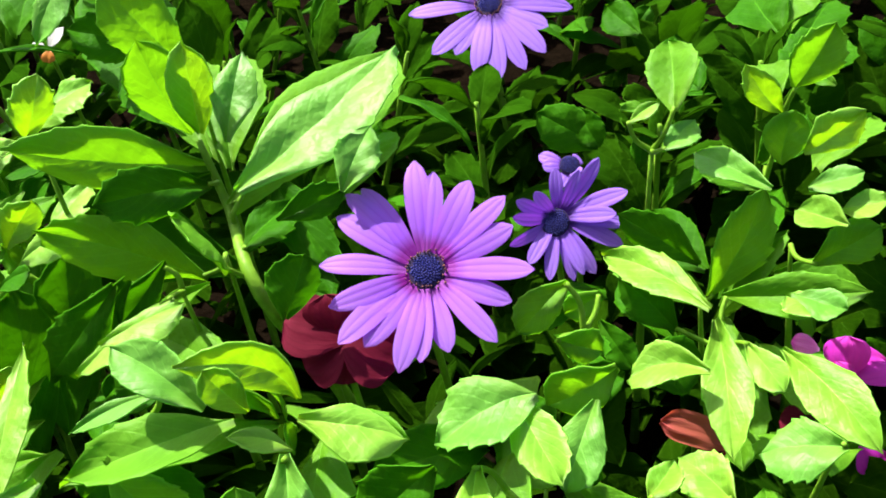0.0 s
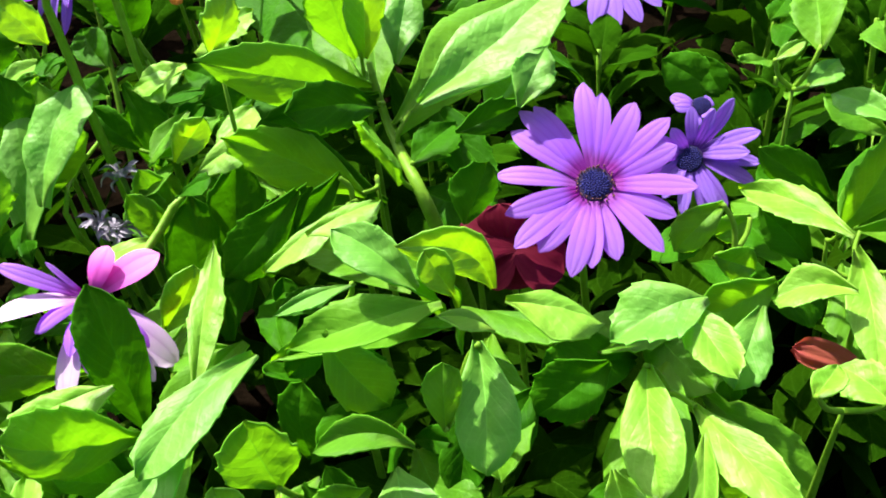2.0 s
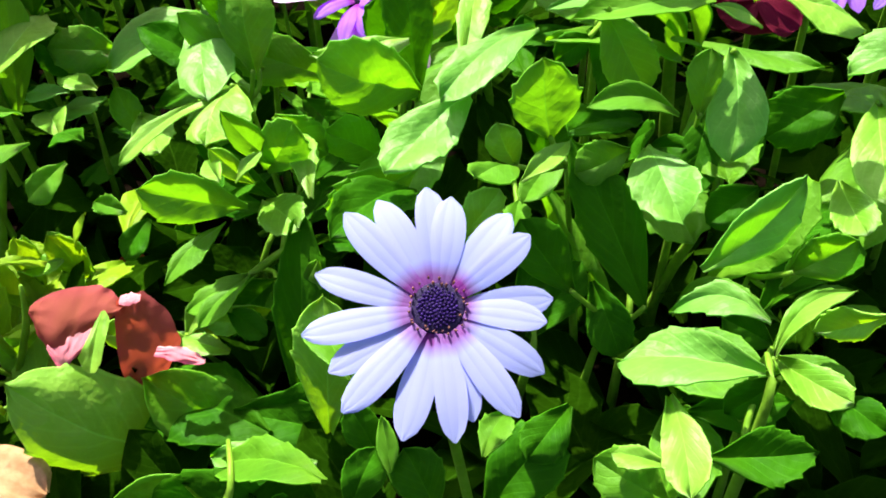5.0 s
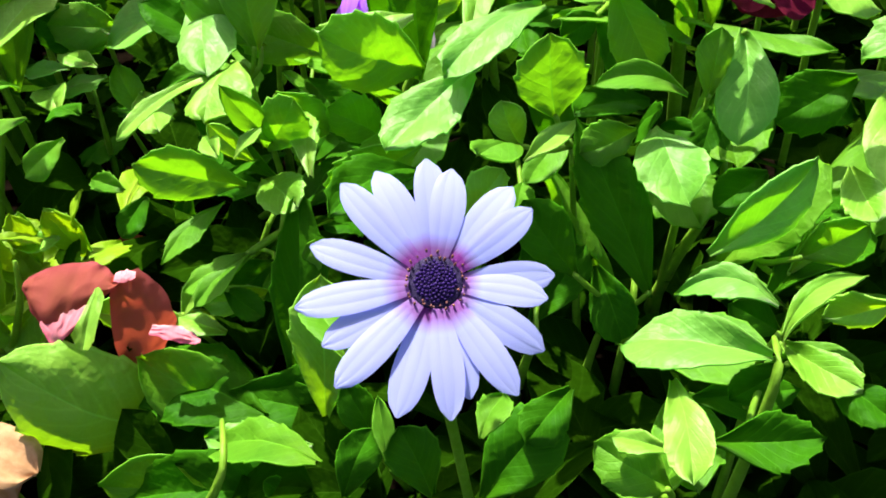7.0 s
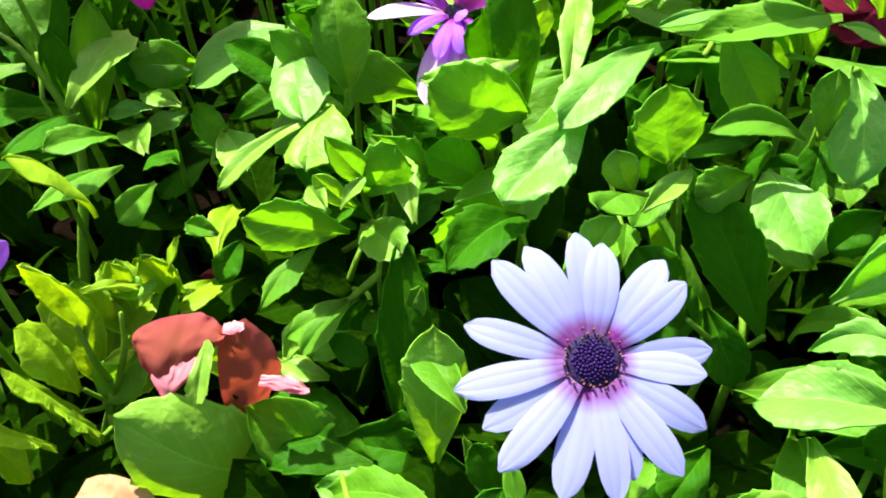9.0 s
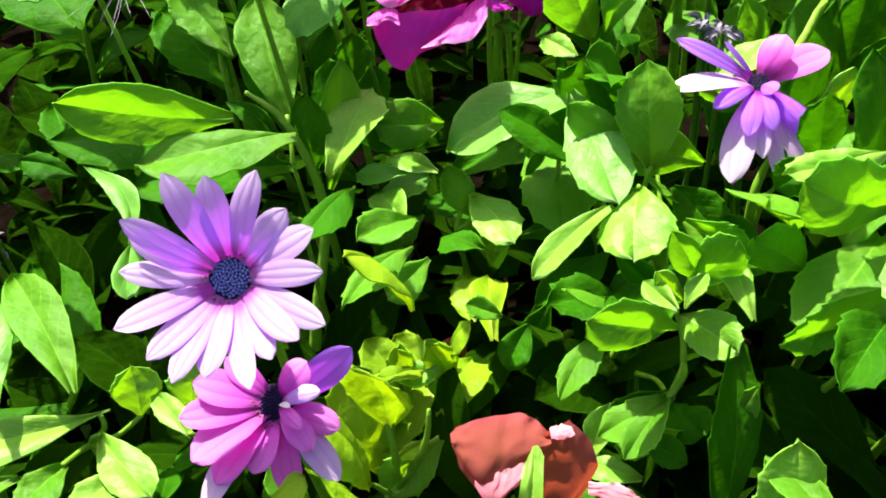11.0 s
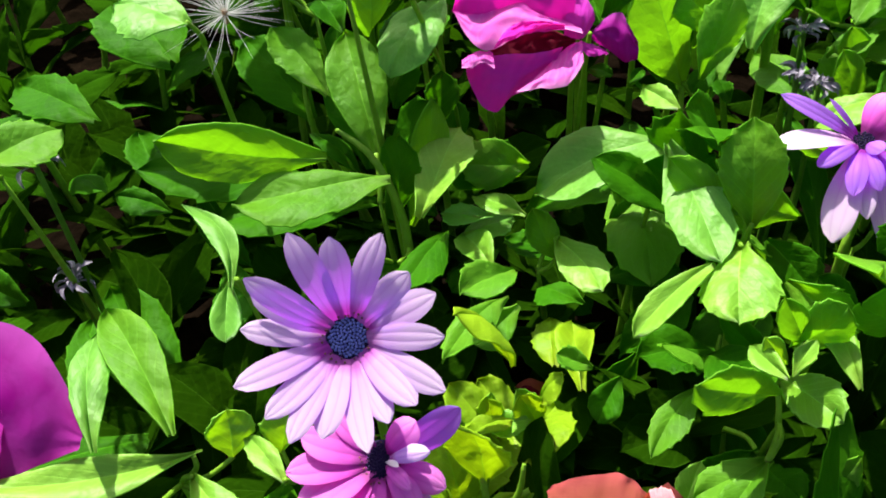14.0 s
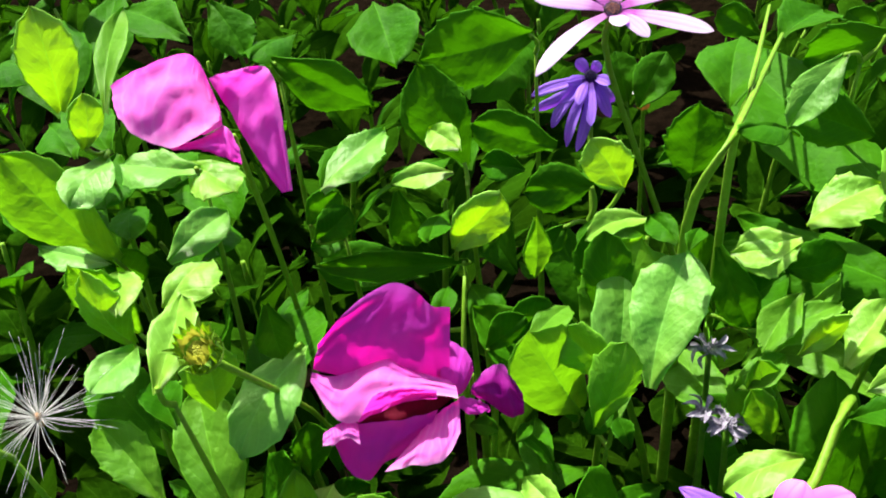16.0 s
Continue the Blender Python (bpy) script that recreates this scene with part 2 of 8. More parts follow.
ORANGE = plain_material("petal_orange", (0.55, 0.16, 0.02), (0.7, 0.26, 0.03), 300, 0.5, 0.3)
# soil colour taken down to near black, so the gaps read as shaded
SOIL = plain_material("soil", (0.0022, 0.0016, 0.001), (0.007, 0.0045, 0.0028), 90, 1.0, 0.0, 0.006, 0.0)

# ------------------------------------------------------------ shapes

PROFILES = {
    # how the width runs from root to tip
    "obovate": ((0, .12), (.1, .28), (.28, .64), (.48, .92), (.64, 1.0), (.78, .90), (.9, .58), (.97, .24), (1, .02)),
    "lance": ((0, .10), (.12, .30), (.3, .72), (.46, .98), (.56, 1.0), (.72, .82), (.86, .5), (.95, .2), (1, .02)),
    "round": ((0, .10), (.1, .32), (.25, .70), (.45, .98), (.6, 1.0), (.76, .86), (.9, .52), (.97, .2), (1, .02)),
    "petal": ((0, .34), (.15, .52), (.35, .82), (.56, 1.0), (.74, .97), (.88, .76), (.96, .46), (1, .12)),
    "hood": ((0, .55), (.1, .78), (.3, .96), (.55, 1.0), (.78, .97), (.92, .74), (.985, .40), (1, .15)),
    "fan": ((0, .12), (.12, .34), (.3, .72), (.5, .95), (.66, 1.0), (.82, .92), (.93, .66), (.985, .34), (1, .1)),
}


def blade_data(length, width, profile="obovate", arch=0.1, fold=0.12, teeth=0.0, ruffle=0.0, side=0.0, curl=0.0, twist=0.0, round_back=0.10, undulate=0.0, rumple=0.0, rows=18, cols=6, rng=random):
    """Vertices, faces and uv of one leaf or petal lying along x, its upper face to z. arch lifts the middle, fold raises the two
    halves to a V, side bends it sideways, curl rolls the tip down, all in shares of the length."""
    at, wide = zip(*PROFILES[profile])
    verts, uvs, faces = [], [], []
    first, turn = rng.randrange(5), twist * rng.uniform(-1, 1)
    phase, phase2 = rng.uniform(0, 6.28), rng.uniform(0, 6.28)
    for i in range(rows + 1):
        s = i / rows
        w = 0.5 * width * float(np.mean(np.interp((s - 0.05, s - 0.025, s, s + 0.025, s + 0.05), at, wide, right=-0.25)))
        w = max(w, 0.004 * width)
        bump = 0.0
        if teeth and 0.36 < s < 0.95:
            bump = teeth * width * (1.15, -0.1, -0.5, -0.3, 0.25)[(i + first) % 5]
        for j in range(cols + 1):
            c = 2 * j / cols - 1
            y = c * w
            if abs(c) > 0.99:
                y += math.copysign(bump, c) * (0.8 + 0.4 * math.sin(phase + 9 * s * c))
            mid = arch * 4 * s * (1 - s) * length - (arch * 0.4 * length + fold * 0.12 * width if teeth else 0.0)
            wave = ruffle * length * (math.sin(phase + c * 5.2 + s * 3.0) * abs(c) * s + 0.6 * math.sin(phase2 + c * 9 + s * 2) * s * s)
            z = arch * 4 * s * (1 - s) * length + fold * abs(y) - curl * length * max(0, s - 0.55) ** 2 * 4 + wave
            z += (fold * 0.5 - round_back) * c * c * w - (arch * 0.4 * length + fold * 0.12 * width if teeth else 0.0)
            x = s * length + (0.5 * max(bump, 0.0) if abs(c) > 0.99 else 0.0)
            if rumple:
                z += rumple * length * min(1.0, s * 2) * (0.55 * noise.noise((s * 1.9 + phase, c * 3.2 + phase2, 0.0)) + 0.15 * noise.noise((s * 4.0 + phase, c * 8.0, 3.0)))
            z += undulate * length * math.sin(phase2 + s * 7.0) * c
            y, z = y * math.cos(turn * s) - (z - mid) * math.sin(turn * s), mid + y * math.sin(turn * s) + (z - mid) * math.cos(turn * s)
            y += side * 4 * s * (1 - s) * length
            verts.append((x, y, z))
            uvs.append((s, j / cols))
    n = cols + 1
    for i in range(rows):
        for j in range(cols):
            faces.append((i * n + j, (i + 1) * n + j, (i + 1) * n + j + 1, i * n + j + 1))
    return verts, faces, uvs


def mesh_from(name, verts, faces, uvs=None, mat=None, smooth=True):
    me = bpy.data.meshes.new(name)
    me.from_pydata(verts, [], faces)
    if uvs is not None:
        layer = me.uv_layers.new(name="UVMap")
        flat = np.empty(len(me.loops), dtype=np.int32)
        me.loops.foreach_get("vertex_index", flat)
        layer.data.foreach_set("uv", np.asarray(uvs, dtype=np.float32)[flat].ravel())
    if smooth:
        me.polygons.foreach_set("use_smooth", [True] * len(me.polygons))
    if mat:
        me.materials.append(mat)
    me.update()
    return me


def part(name, me, parent, label="", m=None):
    ob = new(name, me)
    if parent is not None:
        ob.parent = parent
    if m is not None:
        ob.matrix_local = m
    if label:
        ob["label"] = label
    return ob


def along(base, tip, roll=0.0):
    """The pose with x from base to tip and z as near to up as can be, turned by roll degrees about x."""
    b, x = Vector(base), (Vector(tip) - Vector(base)).normalized()
    up = Vector((0, 0, 1)) if abs(x.z) < 0.985 else Vector((0, 1, 0))
    y = up.cross(x).normalized()
    z = x.cross(y)
    m = Matrix((x, y, z)).transposed().to_4x4()
    return Matrix.Translation(b) @ m @ Matrix.Rotation(radians(roll), 4, "X")


RNG = random.Random(7)


def through_points(points, n):
    """n places along a smooth line through points."""
    p = np.array(points, dtype=float)
    p = np.vstack((2 * p[0] - p[1], p, 2 * p[-1] - p[-2]))
    out = []
    for k in range(n):
        w = k / (n - 1) * (len(p) - 3)
        i = min(int(w), len(p) - 4)
        t = w - i
        a, b, c, d = p[i:i + 4]
        out.append(0.5 * (2 * b + (c - a) * t + (2 * a - 5 * b + 4 * c - d) * t * t + (3 * b - a - 3 * c + d) * t ** 3))
    return np.array(out)


def loft(parent, mat, face, lower, upper, low_out, up_out, bulge, name="petal"):
    """A broad crinkled petal between two edges, in millimetres on a face (its middle, right and up); low_out, up_out and bulge
    bring the edges and the middle forward."""
    o, r, u = (Vector(q) for q in face)
    f = r.cross(u)
    wide, tall = 26, 16
    a, b = through_points(lower, wide), through_points(upper, wide)
    phase = RNG.uniform(0, 20)
    rough = min(1.0, np.linalg.norm(a[-1] - a[0]) / 28) ** 1.5
    verts, uvs, faces = [], [], []
    for i in range(wide):
        s = i / (wide - 1)
        for j in range(tall):
            t = j / (tall - 1)
            x, y = a[i] * (1 - t) + b[i] * t
            z = low_out + (up_out - low_out) * t + bulge * math.sin(math.pi * t) * (0.35 + 0.65 * math.sin(math.pi * s))
            flat = z
            edge = 0.35 + abs(2 * t - 1)
            z += edge * (1.9 * noise.noise((s * 3.0 + phase, t * 2.0, 0.0)) + 1.0 * noise.noise((s * 8.0, t * 3.0 + phase, 4.0))) + 0.10 * math.sin(s * 30 + phase + 4 * math.sin(2 * t)) * t
            z += 2.2 * (1 - 2 * abs(noise.noise((s * 4.5 + phase, t * 3.2, 7.0)))) * (0.3 + 0.7 * t)
            y += 0.7 * noise.noise((s * 7 + phase, 9.0, t)) * abs(2 * t - 1)
            z = flat + (z - flat) * rough
            verts.append(tuple(o + (r * x + u * y + f * z) * 0.001 - parent.location))
            uvs.append((t, s))
    for i in range(wide - 1):
        for j in range(tall - 1):
            k = i * tall + j
            faces.append((k, k + tall, k + tall + 1, k + 1))
    return part(name, mesh_from(name, verts, faces, uvs, mat), parent)



def blade(name, parent, mat, base, tip, width, roll=0.0, profile="obovate", label="", **shape):
    """One leaf or petal from base to tip, in the world's metres; the parent stands unturned."""
    origin = parent.location if parent is not None else Vector((0, 0, 0))
    length = (Vector(tip) - Vector(base)).length
    me = mesh_from(name, *blade_data(length, width, profile, rng=RNG, **shape), mat)
    return part(name, me, parent, label, Matrix.Translation(-origin) @ along(base, tip, roll))


ACROSS = np.array([-1.0, -0.8, -0.52, -0.24, 0.0, 0.24, 0.52, 0.8, 1.0])


def leaf_data(length, width, profile, arch, fold, side, curl, twist, camber, teeth, rng, rows=34, thick=0.0007):
    """Vertices, faces and uv of a fleshy leaf lying along x: a channelled midrib, a few sharp teeth on the outer half and a
    rounded margin with the leaf's thickness."""
    at, wide = zip(*PROFILES[profile])
    s = np.linspace(0, 1, rows + 1)
    half = 0.5 * width * np.mean([np.interp(s + d, at, wide, right=-0.25) for d in (-0.04, -0.02, 0.0, 0.02, 0.04)], axis=0)
    half = np.maximum(half, 0.012 * width)
    push, ahead = np.zeros((2, rows + 1)), np.zeros((2, rows + 1))
    for k in (0, 1):
        where = rng.uniform(0.40, 0.52)
        while where < 0.94:
            i, big = int(where * rows), teeth * width * rng.uniform(0.5, 1.3)
            push[k, i] += big
            push[k, i - 1] += 0.45 * big
            push[k, i - 2] += 0.12 * big
            ahead[k, i] += 0.9 * big
            where += rng.uniform(0.11, 0.19)
    p1, p2, p3 = (rng.uniform(0, 6.28) for _ in range(3))
    turn = twist * rng.uniform(-1, 1)
    wave, ripple = rng.uniform(0.2, 1.0) * 0.02 * length, rng.uniform(0.2, 1.0) * 0.035 * width
    c = ACROSS[None, :]
    S = s[:, None]
    y = c * half[:, None]
    y[:, 0] -= push[0]
    y[:, -1] += push[1]
    x = S * length + np.zeros_like(y)
    x[:, 0] += ahead[0]
    x[:, -1] += ahead[1]
    mid = (arch * 4 * s * (1 - s) - arch * 0.45 - curl * 4 * np.maximum(0, s - 0.55) ** 2) * length - fold * 0.15 * width
    soft = 0.10 * half[:, None] + 1e-6
    z = fold * (np.sqrt(y * y + soft * soft) - soft) - camber * c * c * np.abs(y)
    z = z + wave * np.sin(p1 + 6.0 * S) * c + ripple * np.sin(p2 + 15.0 * S + 2.0 * c) * c * c
    z = z + 0.045 * width * np.sin(p3 + 4.2 * S + 3.0 * c) + 0.012 * width * np.sin(p1 + 21 * S) * np.cos(p2 + 4.0 * c)
    a = (turn * (S - 0.5))
    y, z = y * np.cos(a) - z * np.sin(a), y * np.sin(a) + z * np.cos(a)
    z = z + mid[:, None]
    y = y + side * 4 * (S * (1 - S) - 0.11) * length
    edge = np.minimum(1.0, half / (0.1 * width))[:, None] * thick
    e = edge[:, 0]
    cols = [np.stack((x[:, 0], y[:, 0] + 0.5 * e, z[:, 0] - e), -1), np.stack((x[:, 0], y[:, 0] - 0.4 * e, z[:, 0] - 0.45 * e), -1)]
    cols += [np.stack((x[:, j], y[:, j], z[:, j]), -1) for j in range(len(ACROSS))]
    cols += [np.stack((x[:, -1], y[:, -1] + 0.4 * e, z[:, -1] - 0.45 * e), -1), np.stack((x[:, -1], y[:, -1] - 0.5 * e, z[:, -1] - e), -1)]
    grid = np.stack(cols, 1)
    n = grid.shape[1]
    vs = np.concatenate(([0.0, 0.0], (ACROSS + 1) / 2, [1.0, 1.0]))
    uv = np.stack((np.repeat(s, n), np.tile(vs, rows + 1)), -1)
    i = (np.arange(rows)[:, None] * n + np.arange(n - 1)[None, :]).ravel()
    faces = np.stack((i, i + n, i + n + 1, i + 1), -1)
    return grid.reshape(-1, 3).tolist(), faces.tolist(), uv


STEMS = {}


def leaf(plant, base, tip, width, roll=0.0, mat=None, profile="obovate", arch=0.05, fold=0.10, curl=0.0, side=None):
    """One leaf on its stalk; the stalk joins the nearest place of the plant's stem."""
    mat = mat or GREEN
    side = RNG.uniform(-0.04, 0.04) if side is None else side
    length = (Vector(tip) - Vector(base)).length
    me = mesh_from("leaf", *leaf_data(length, width, profile, arch + RNG.uniform(-0.03, 0.05), fold + RNG.uniform(-0.12, 0.14), side, curl + RNG.uniform(-0.02, 0.07), 0.55, RNG.uniform(0.02, 0.42), RNG.uniform(0.018, 0.055), RNG), mat)
    ob = part("leaf", me, plant, "", Matrix.Translation(-plant.location) @ along(base, tip, roll))
    b, a = Vector(base), (Vector(tip) - Vector(base)).normalized()
    low = [p for p in STEMS.get(plant.name, ()) if p.z < b.z - 0.004]
    joint = min(low, key=lambda p: (p - b).length, default=None)
    if joint is not None and (joint - b).length < 0.024:
        knee = b.lerp(joint, 0.5) - a * 0.1 * (joint - b).length
        stem(plant, [joint, knee, b + a * length * 0.04], [0.0012, 0.0010, 0.0009], STEM, "petiole")
    return ob


def tube(points, radii, sides=8):
    """A bent, tapered tube through points, closed at both ends."""
    pts = [Vector(p) for p in points]
    if len(pts) == 2:
        pts, radii = [pts[0], (pts[0] + pts[1]) / 2, pts[1]], [radii[0], (radii[0] + radii[-1]) / 2, radii[-1]]
    fine, rad = [], []
    for i in range(len(pts) - 1):
        p0, p1, p2, p3 = pts[max(i - 1, 0)], pts[i], pts[i + 1], pts[min(i + 2, len(pts) - 1)]
        for k in range(4):
            t = k / 4
            fine.append(0.5 * ((2 * p1) + (p2 - p0) * t + (2 * p0 - 5 * p1 + 4 * p2 - p3) * t * t + (3 * p1 - p0 - 3 * p2 + p3) * t ** 3))
            rad.append(radii[i] + (radii[i + 1] - radii[i]) * t)
    fine.append(pts[-1])
    rad.append(radii[-1])
    verts, faces = [], []
    for i, p in enumerate(fine):
        d = (fine[min(i + 1, len(fine) - 1)] - fine[max(i - 1, 0)]).normalized()
        a = d.cross(Vector((0.3, 1, 0.2))).normalized()
        b = d.cross(a)
        for j in range(sides):
            w = 2 * math.pi * j / sides
            verts.append(p + (a * math.cos(w) + b * math.sin(w)) * rad[i])
    for i in range(len(fine) - 1):
        for j in range(sides):
            k = (j + 1) % sides
            faces.append((i * sides + j, i * sides + k, (i + 1) * sides + k, (i + 1) * sides + j))
    faces.append(tuple(range(sides))[::-1])
    faces.append(tuple(range((len(fine) - 1) * sides, len(fine) * sides)))
    return [tuple(v) for v in verts], faces


def stem(parent, points, radii, mat=None, name="stem"):
    o = parent.location
    v, f = tube([Vector(p) - o for p in points], radii)
    return part(name, mesh_from(name, v, f, None, mat or STEM), parent)


def thing(name, at, label, category, group="", kind=""):
    ob = new(name)
    ob.location = at
    ob.empty_display_size = 0.02
    return tagged(ob, label, category, group, kind)


GROUND = 0.045


def plant(way, label, foot=None, thick=0.0021):
    """A daisy bush's shoot: an Empty on the soil, with its stem up through the places in way. Leaves are added by leaf()."""
    x, y, z = way[0]
    fx, fy = foot if foot else (x + 0.004, y + 0.006)
    p = thing("daisy_shoot", (fx, fy, GROUND), label, "plant", "leafy shoots of the bed")
    mid = (fx * 0.55 + x * 0.45, fy * 0.55 + y * 0.45, GROUND + (z - GROUND) * 0.5)
    pts = [(fx, fy, GROUND - 0.004), mid, *way]
    stem(p, pts, [thick * (1.2 - 0.85 * i / (len(pts) - 1)) for i in range(len(pts))])
    line = [Vector(q) for q in pts]
    STEMS[p.name] = [u.lerp(w, k / 5) for u, w in zip(line, line[1:]) for k in range(6)]
    return p


def dome(radius, height, rings=7, seg=20):
    verts, faces = [(0, 0, height)], []
    for i in range(1, rings + 1):
        a = 0.5 * math.pi * i / rings
        for j in range(seg):
            w = 2 * math.pi * j / seg
            verts.append((radius * math.sin(a) * math.cos(w), radius * math.sin(a) * math.sin(w), height * math.cos(a)))
    for j in range(seg):
        faces.append((0, 1 + j, 1 + (j + 1) % seg))
    for i in range(rings - 1):
        for j in range(seg):
            a, b = 1 + i * seg + j, 1 + i * seg + (j + 1) % seg
            faces.append((a, a + seg, b + seg, b))
    return verts, faces


def florets(radius, height, count, size):
    """Small pointed knobs laid in the spiral of a daisy's disc."""
    verts, faces = [], []
    for i in range(count):
        r = radius * math.sqrt((i + 0.5) / count)
        w = i * 2.39996
        z = height * math.sqrt(max(0.0, 1 - (r / radius) ** 2 * 0.85))
        s = size * (0.85 + 0.3 * RNG.random())
        c = Vector((r * math.cos(w), r * math.sin(w), z))
        o = len(verts)
        for k in range(6):
            q = 2 * math.pi * k / 6
            verts.append(tuple(c + Vector((s * math.cos(q), s * math.sin(q), -0.2 * s))))
        for k in range(6):
            q = 2 * math.pi * k / 6
            verts.append(tuple(c + Vector((0.6 * s * math.cos(q), 0.6 * s * math.sin(q), 0.7 * s))))
        verts.append(tuple(c + Vector((0, 0, 0.95 * s))))
        for k in range(6):
            n = (k + 1) % 6
            faces.append((o + k, o + n, o + 6 + n, o + 6 + k))
            faces.append((o + 6 + k, o + 6 + n, o + 12))
    return verts, faces


def daisy(at, facing, petals, mat, label, disc=0.0062, disc_mat=None, foot=None, wide=0.011, cup=0.0, anthers=True, name="daisy_flower", bend=0.05, crumple=0.0):
    """A daisy. petals: (angle, length, lift) for each petal, the angle in degrees round the facing, from the side that is nearest to east."""
    fl = thing(name, at, label, "flower", "daisies of the bed")
    z = Vector(facing).normalized()
    x = (Vector((1, 0, 0)) - z * z.x).normalized()
    y = z.cross(x)
    turn = Matrix((x, y, z)).transposed().to_4x4()
    for n, (angle, length, lift) in enumerate(petals):
        layer = 0.0006 * (n % 2)
        m = turn @ Matrix.Rotation(radians(angle), 4, "Z") @ Matrix.Translation((disc * 0.55, 0, -0.0012 + layer)) @ Matrix.Rotation(radians(-lift - cup + crumple * RNG.uniform(-22, 12)), 4, "Y") @ Matrix.Rotation(radians(RNG.uniform(-9, 9) * (1 + 4 * crumple)), 4, "X")
        me = mesh_from("petal", *blade_data(length - disc * 0.55, wide * RNG.uniform(0.9, 1.1), "petal", round_back=0.04, arch=bend + RNG.uniform(-0.02, 0.03), fold=RNG.uniform(-0.04, 0.05) + crumple * RNG.uniform(-0.5, 0.7), ruffle=0.005 + 0.03 * crumple, side=RNG.uniform(-0.02, 0.02) * (1 + 5 * crumple), curl=RNG.uniform(0, 0.05) + crumple * RNG.uniform(-0.1, 0.35), rows=12, cols=6, rng=RNG), mat)
        part("petal", me, fl, "", m)
    dm = disc_mat or DISC
    v, f = dome(disc * 1.02, disc * 0.16)
    d = part("disc", mesh_from("disc", v, f, None, DISC_DARK), fl, "domed centre of tiny florets", turn)
    v, f = florets(disc * (0.78 if anthers else 0.9), disc * 0.26, 96, disc * 0.072)
    part("floret_cushion", mesh_from("floret_cushion", v, f, None, dm), d)
    if anthers:
        vs, fs = [], []
        for i in range(34):
            w = 2 * math.pi * (i + RNG.uniform(-0.35, 0.35)) / 34
            r = disc * RNG.uniform(0.84, 1.16)
            c = Vector((r * math.cos(w), r * math.sin(w), disc * RNG.uniform(0.12, 0.30)))
            out = Vector((math.cos(w), math.sin(w), 0)) * disc * RNG.uniform(-0.02, 0.08)
            o = len(vs)
            q = disc * RNG.uniform(0.045, 0.07)
            for dx, dy in ((1, 0), (0, 1), (-1, 0), (0, -1)):
                vs.append(tuple(c + Vector((dx * q * 0.6, dy * q * 0.6, -3.0 * q))))
                vs.append(tuple(c + out + Vector((dx * q, dy * q, 0.4 * q))))
            vs.append(tuple(c + out + Vector((0, 0, 1.5 * q))))
            for a, b in ((0, 2), (2, 4), (4, 6), (6, 0)):
                fs.append((o + a, o + b, o + b + 1, o + a + 1))
                fs.append((o + a + 1, o + b + 1, o + 8))
        part("anther_ring", mesh_from("anther_ring", vs, fs, None, ANTHER), d, "ring of tiny orange-brown anthers")
    # green cup and stalk behind the flower
    vs, fs = dome(disc * 1.0, -disc * 1.35, 5, 14)
    part("cup", mesh_from("cup", vs, [g[::-1] for g in fs], None, STEM), fl, "", turn @ Matrix.Translation((0, 0, -0.002)))
    a = Vector(at)
    foot = Vector(foot) if foot else Vector((at[0] + 0.01, at[1] + 0.03, GROUND))
    neck = a - z * disc * 1.6
    bendp = neck - z * 0.02 + Vector((0, 0, -0.012))
    low = foot.lerp(bendp, 0.45)
    stem(fl, [foot + Vector((0, 0, -0.004)), low, bendp, neck], [0.0019, 0.0017, 0.0015, 0.0019], STEM, "stalk")
    return fl


def seed_head(at, label):
    """A loose tuft of feathery hairs round a small seed, lodged on the leaves."""
    s = thing("seed_head", at, label, "seed head")
    v, f = tube([(0, 0, -0.004), (0, 0, 0.0015)], [0.0007, 0.0012])
    part("seed", mesh_from("seed", v, f, None, STRAW), s)
    rng = random.Random(3)
    for i in range(96):
        a, e = i * 2.4, rng.uniform(-0.5, 1.3)
        r = rng.uniform(0.013, 0.030)
        d = Vector((math.cos(a) * math.cos(e), math.sin(a) * math.cos(e), math.sin(e)))
        side = d.cross(Vector((0, 0, 1))).normalized()
        v, f = tube([d * 0.001, d * r * 0.55 + side * rng.uniform(-0.001, 0.001), d * r + side * rng.uniform(-0.002, 0.002)], [0.00009, 0.00006, 0.00003], 4)
        part("hair", mesh_from("hair", v, f, None, FLUFF), s)
    return s


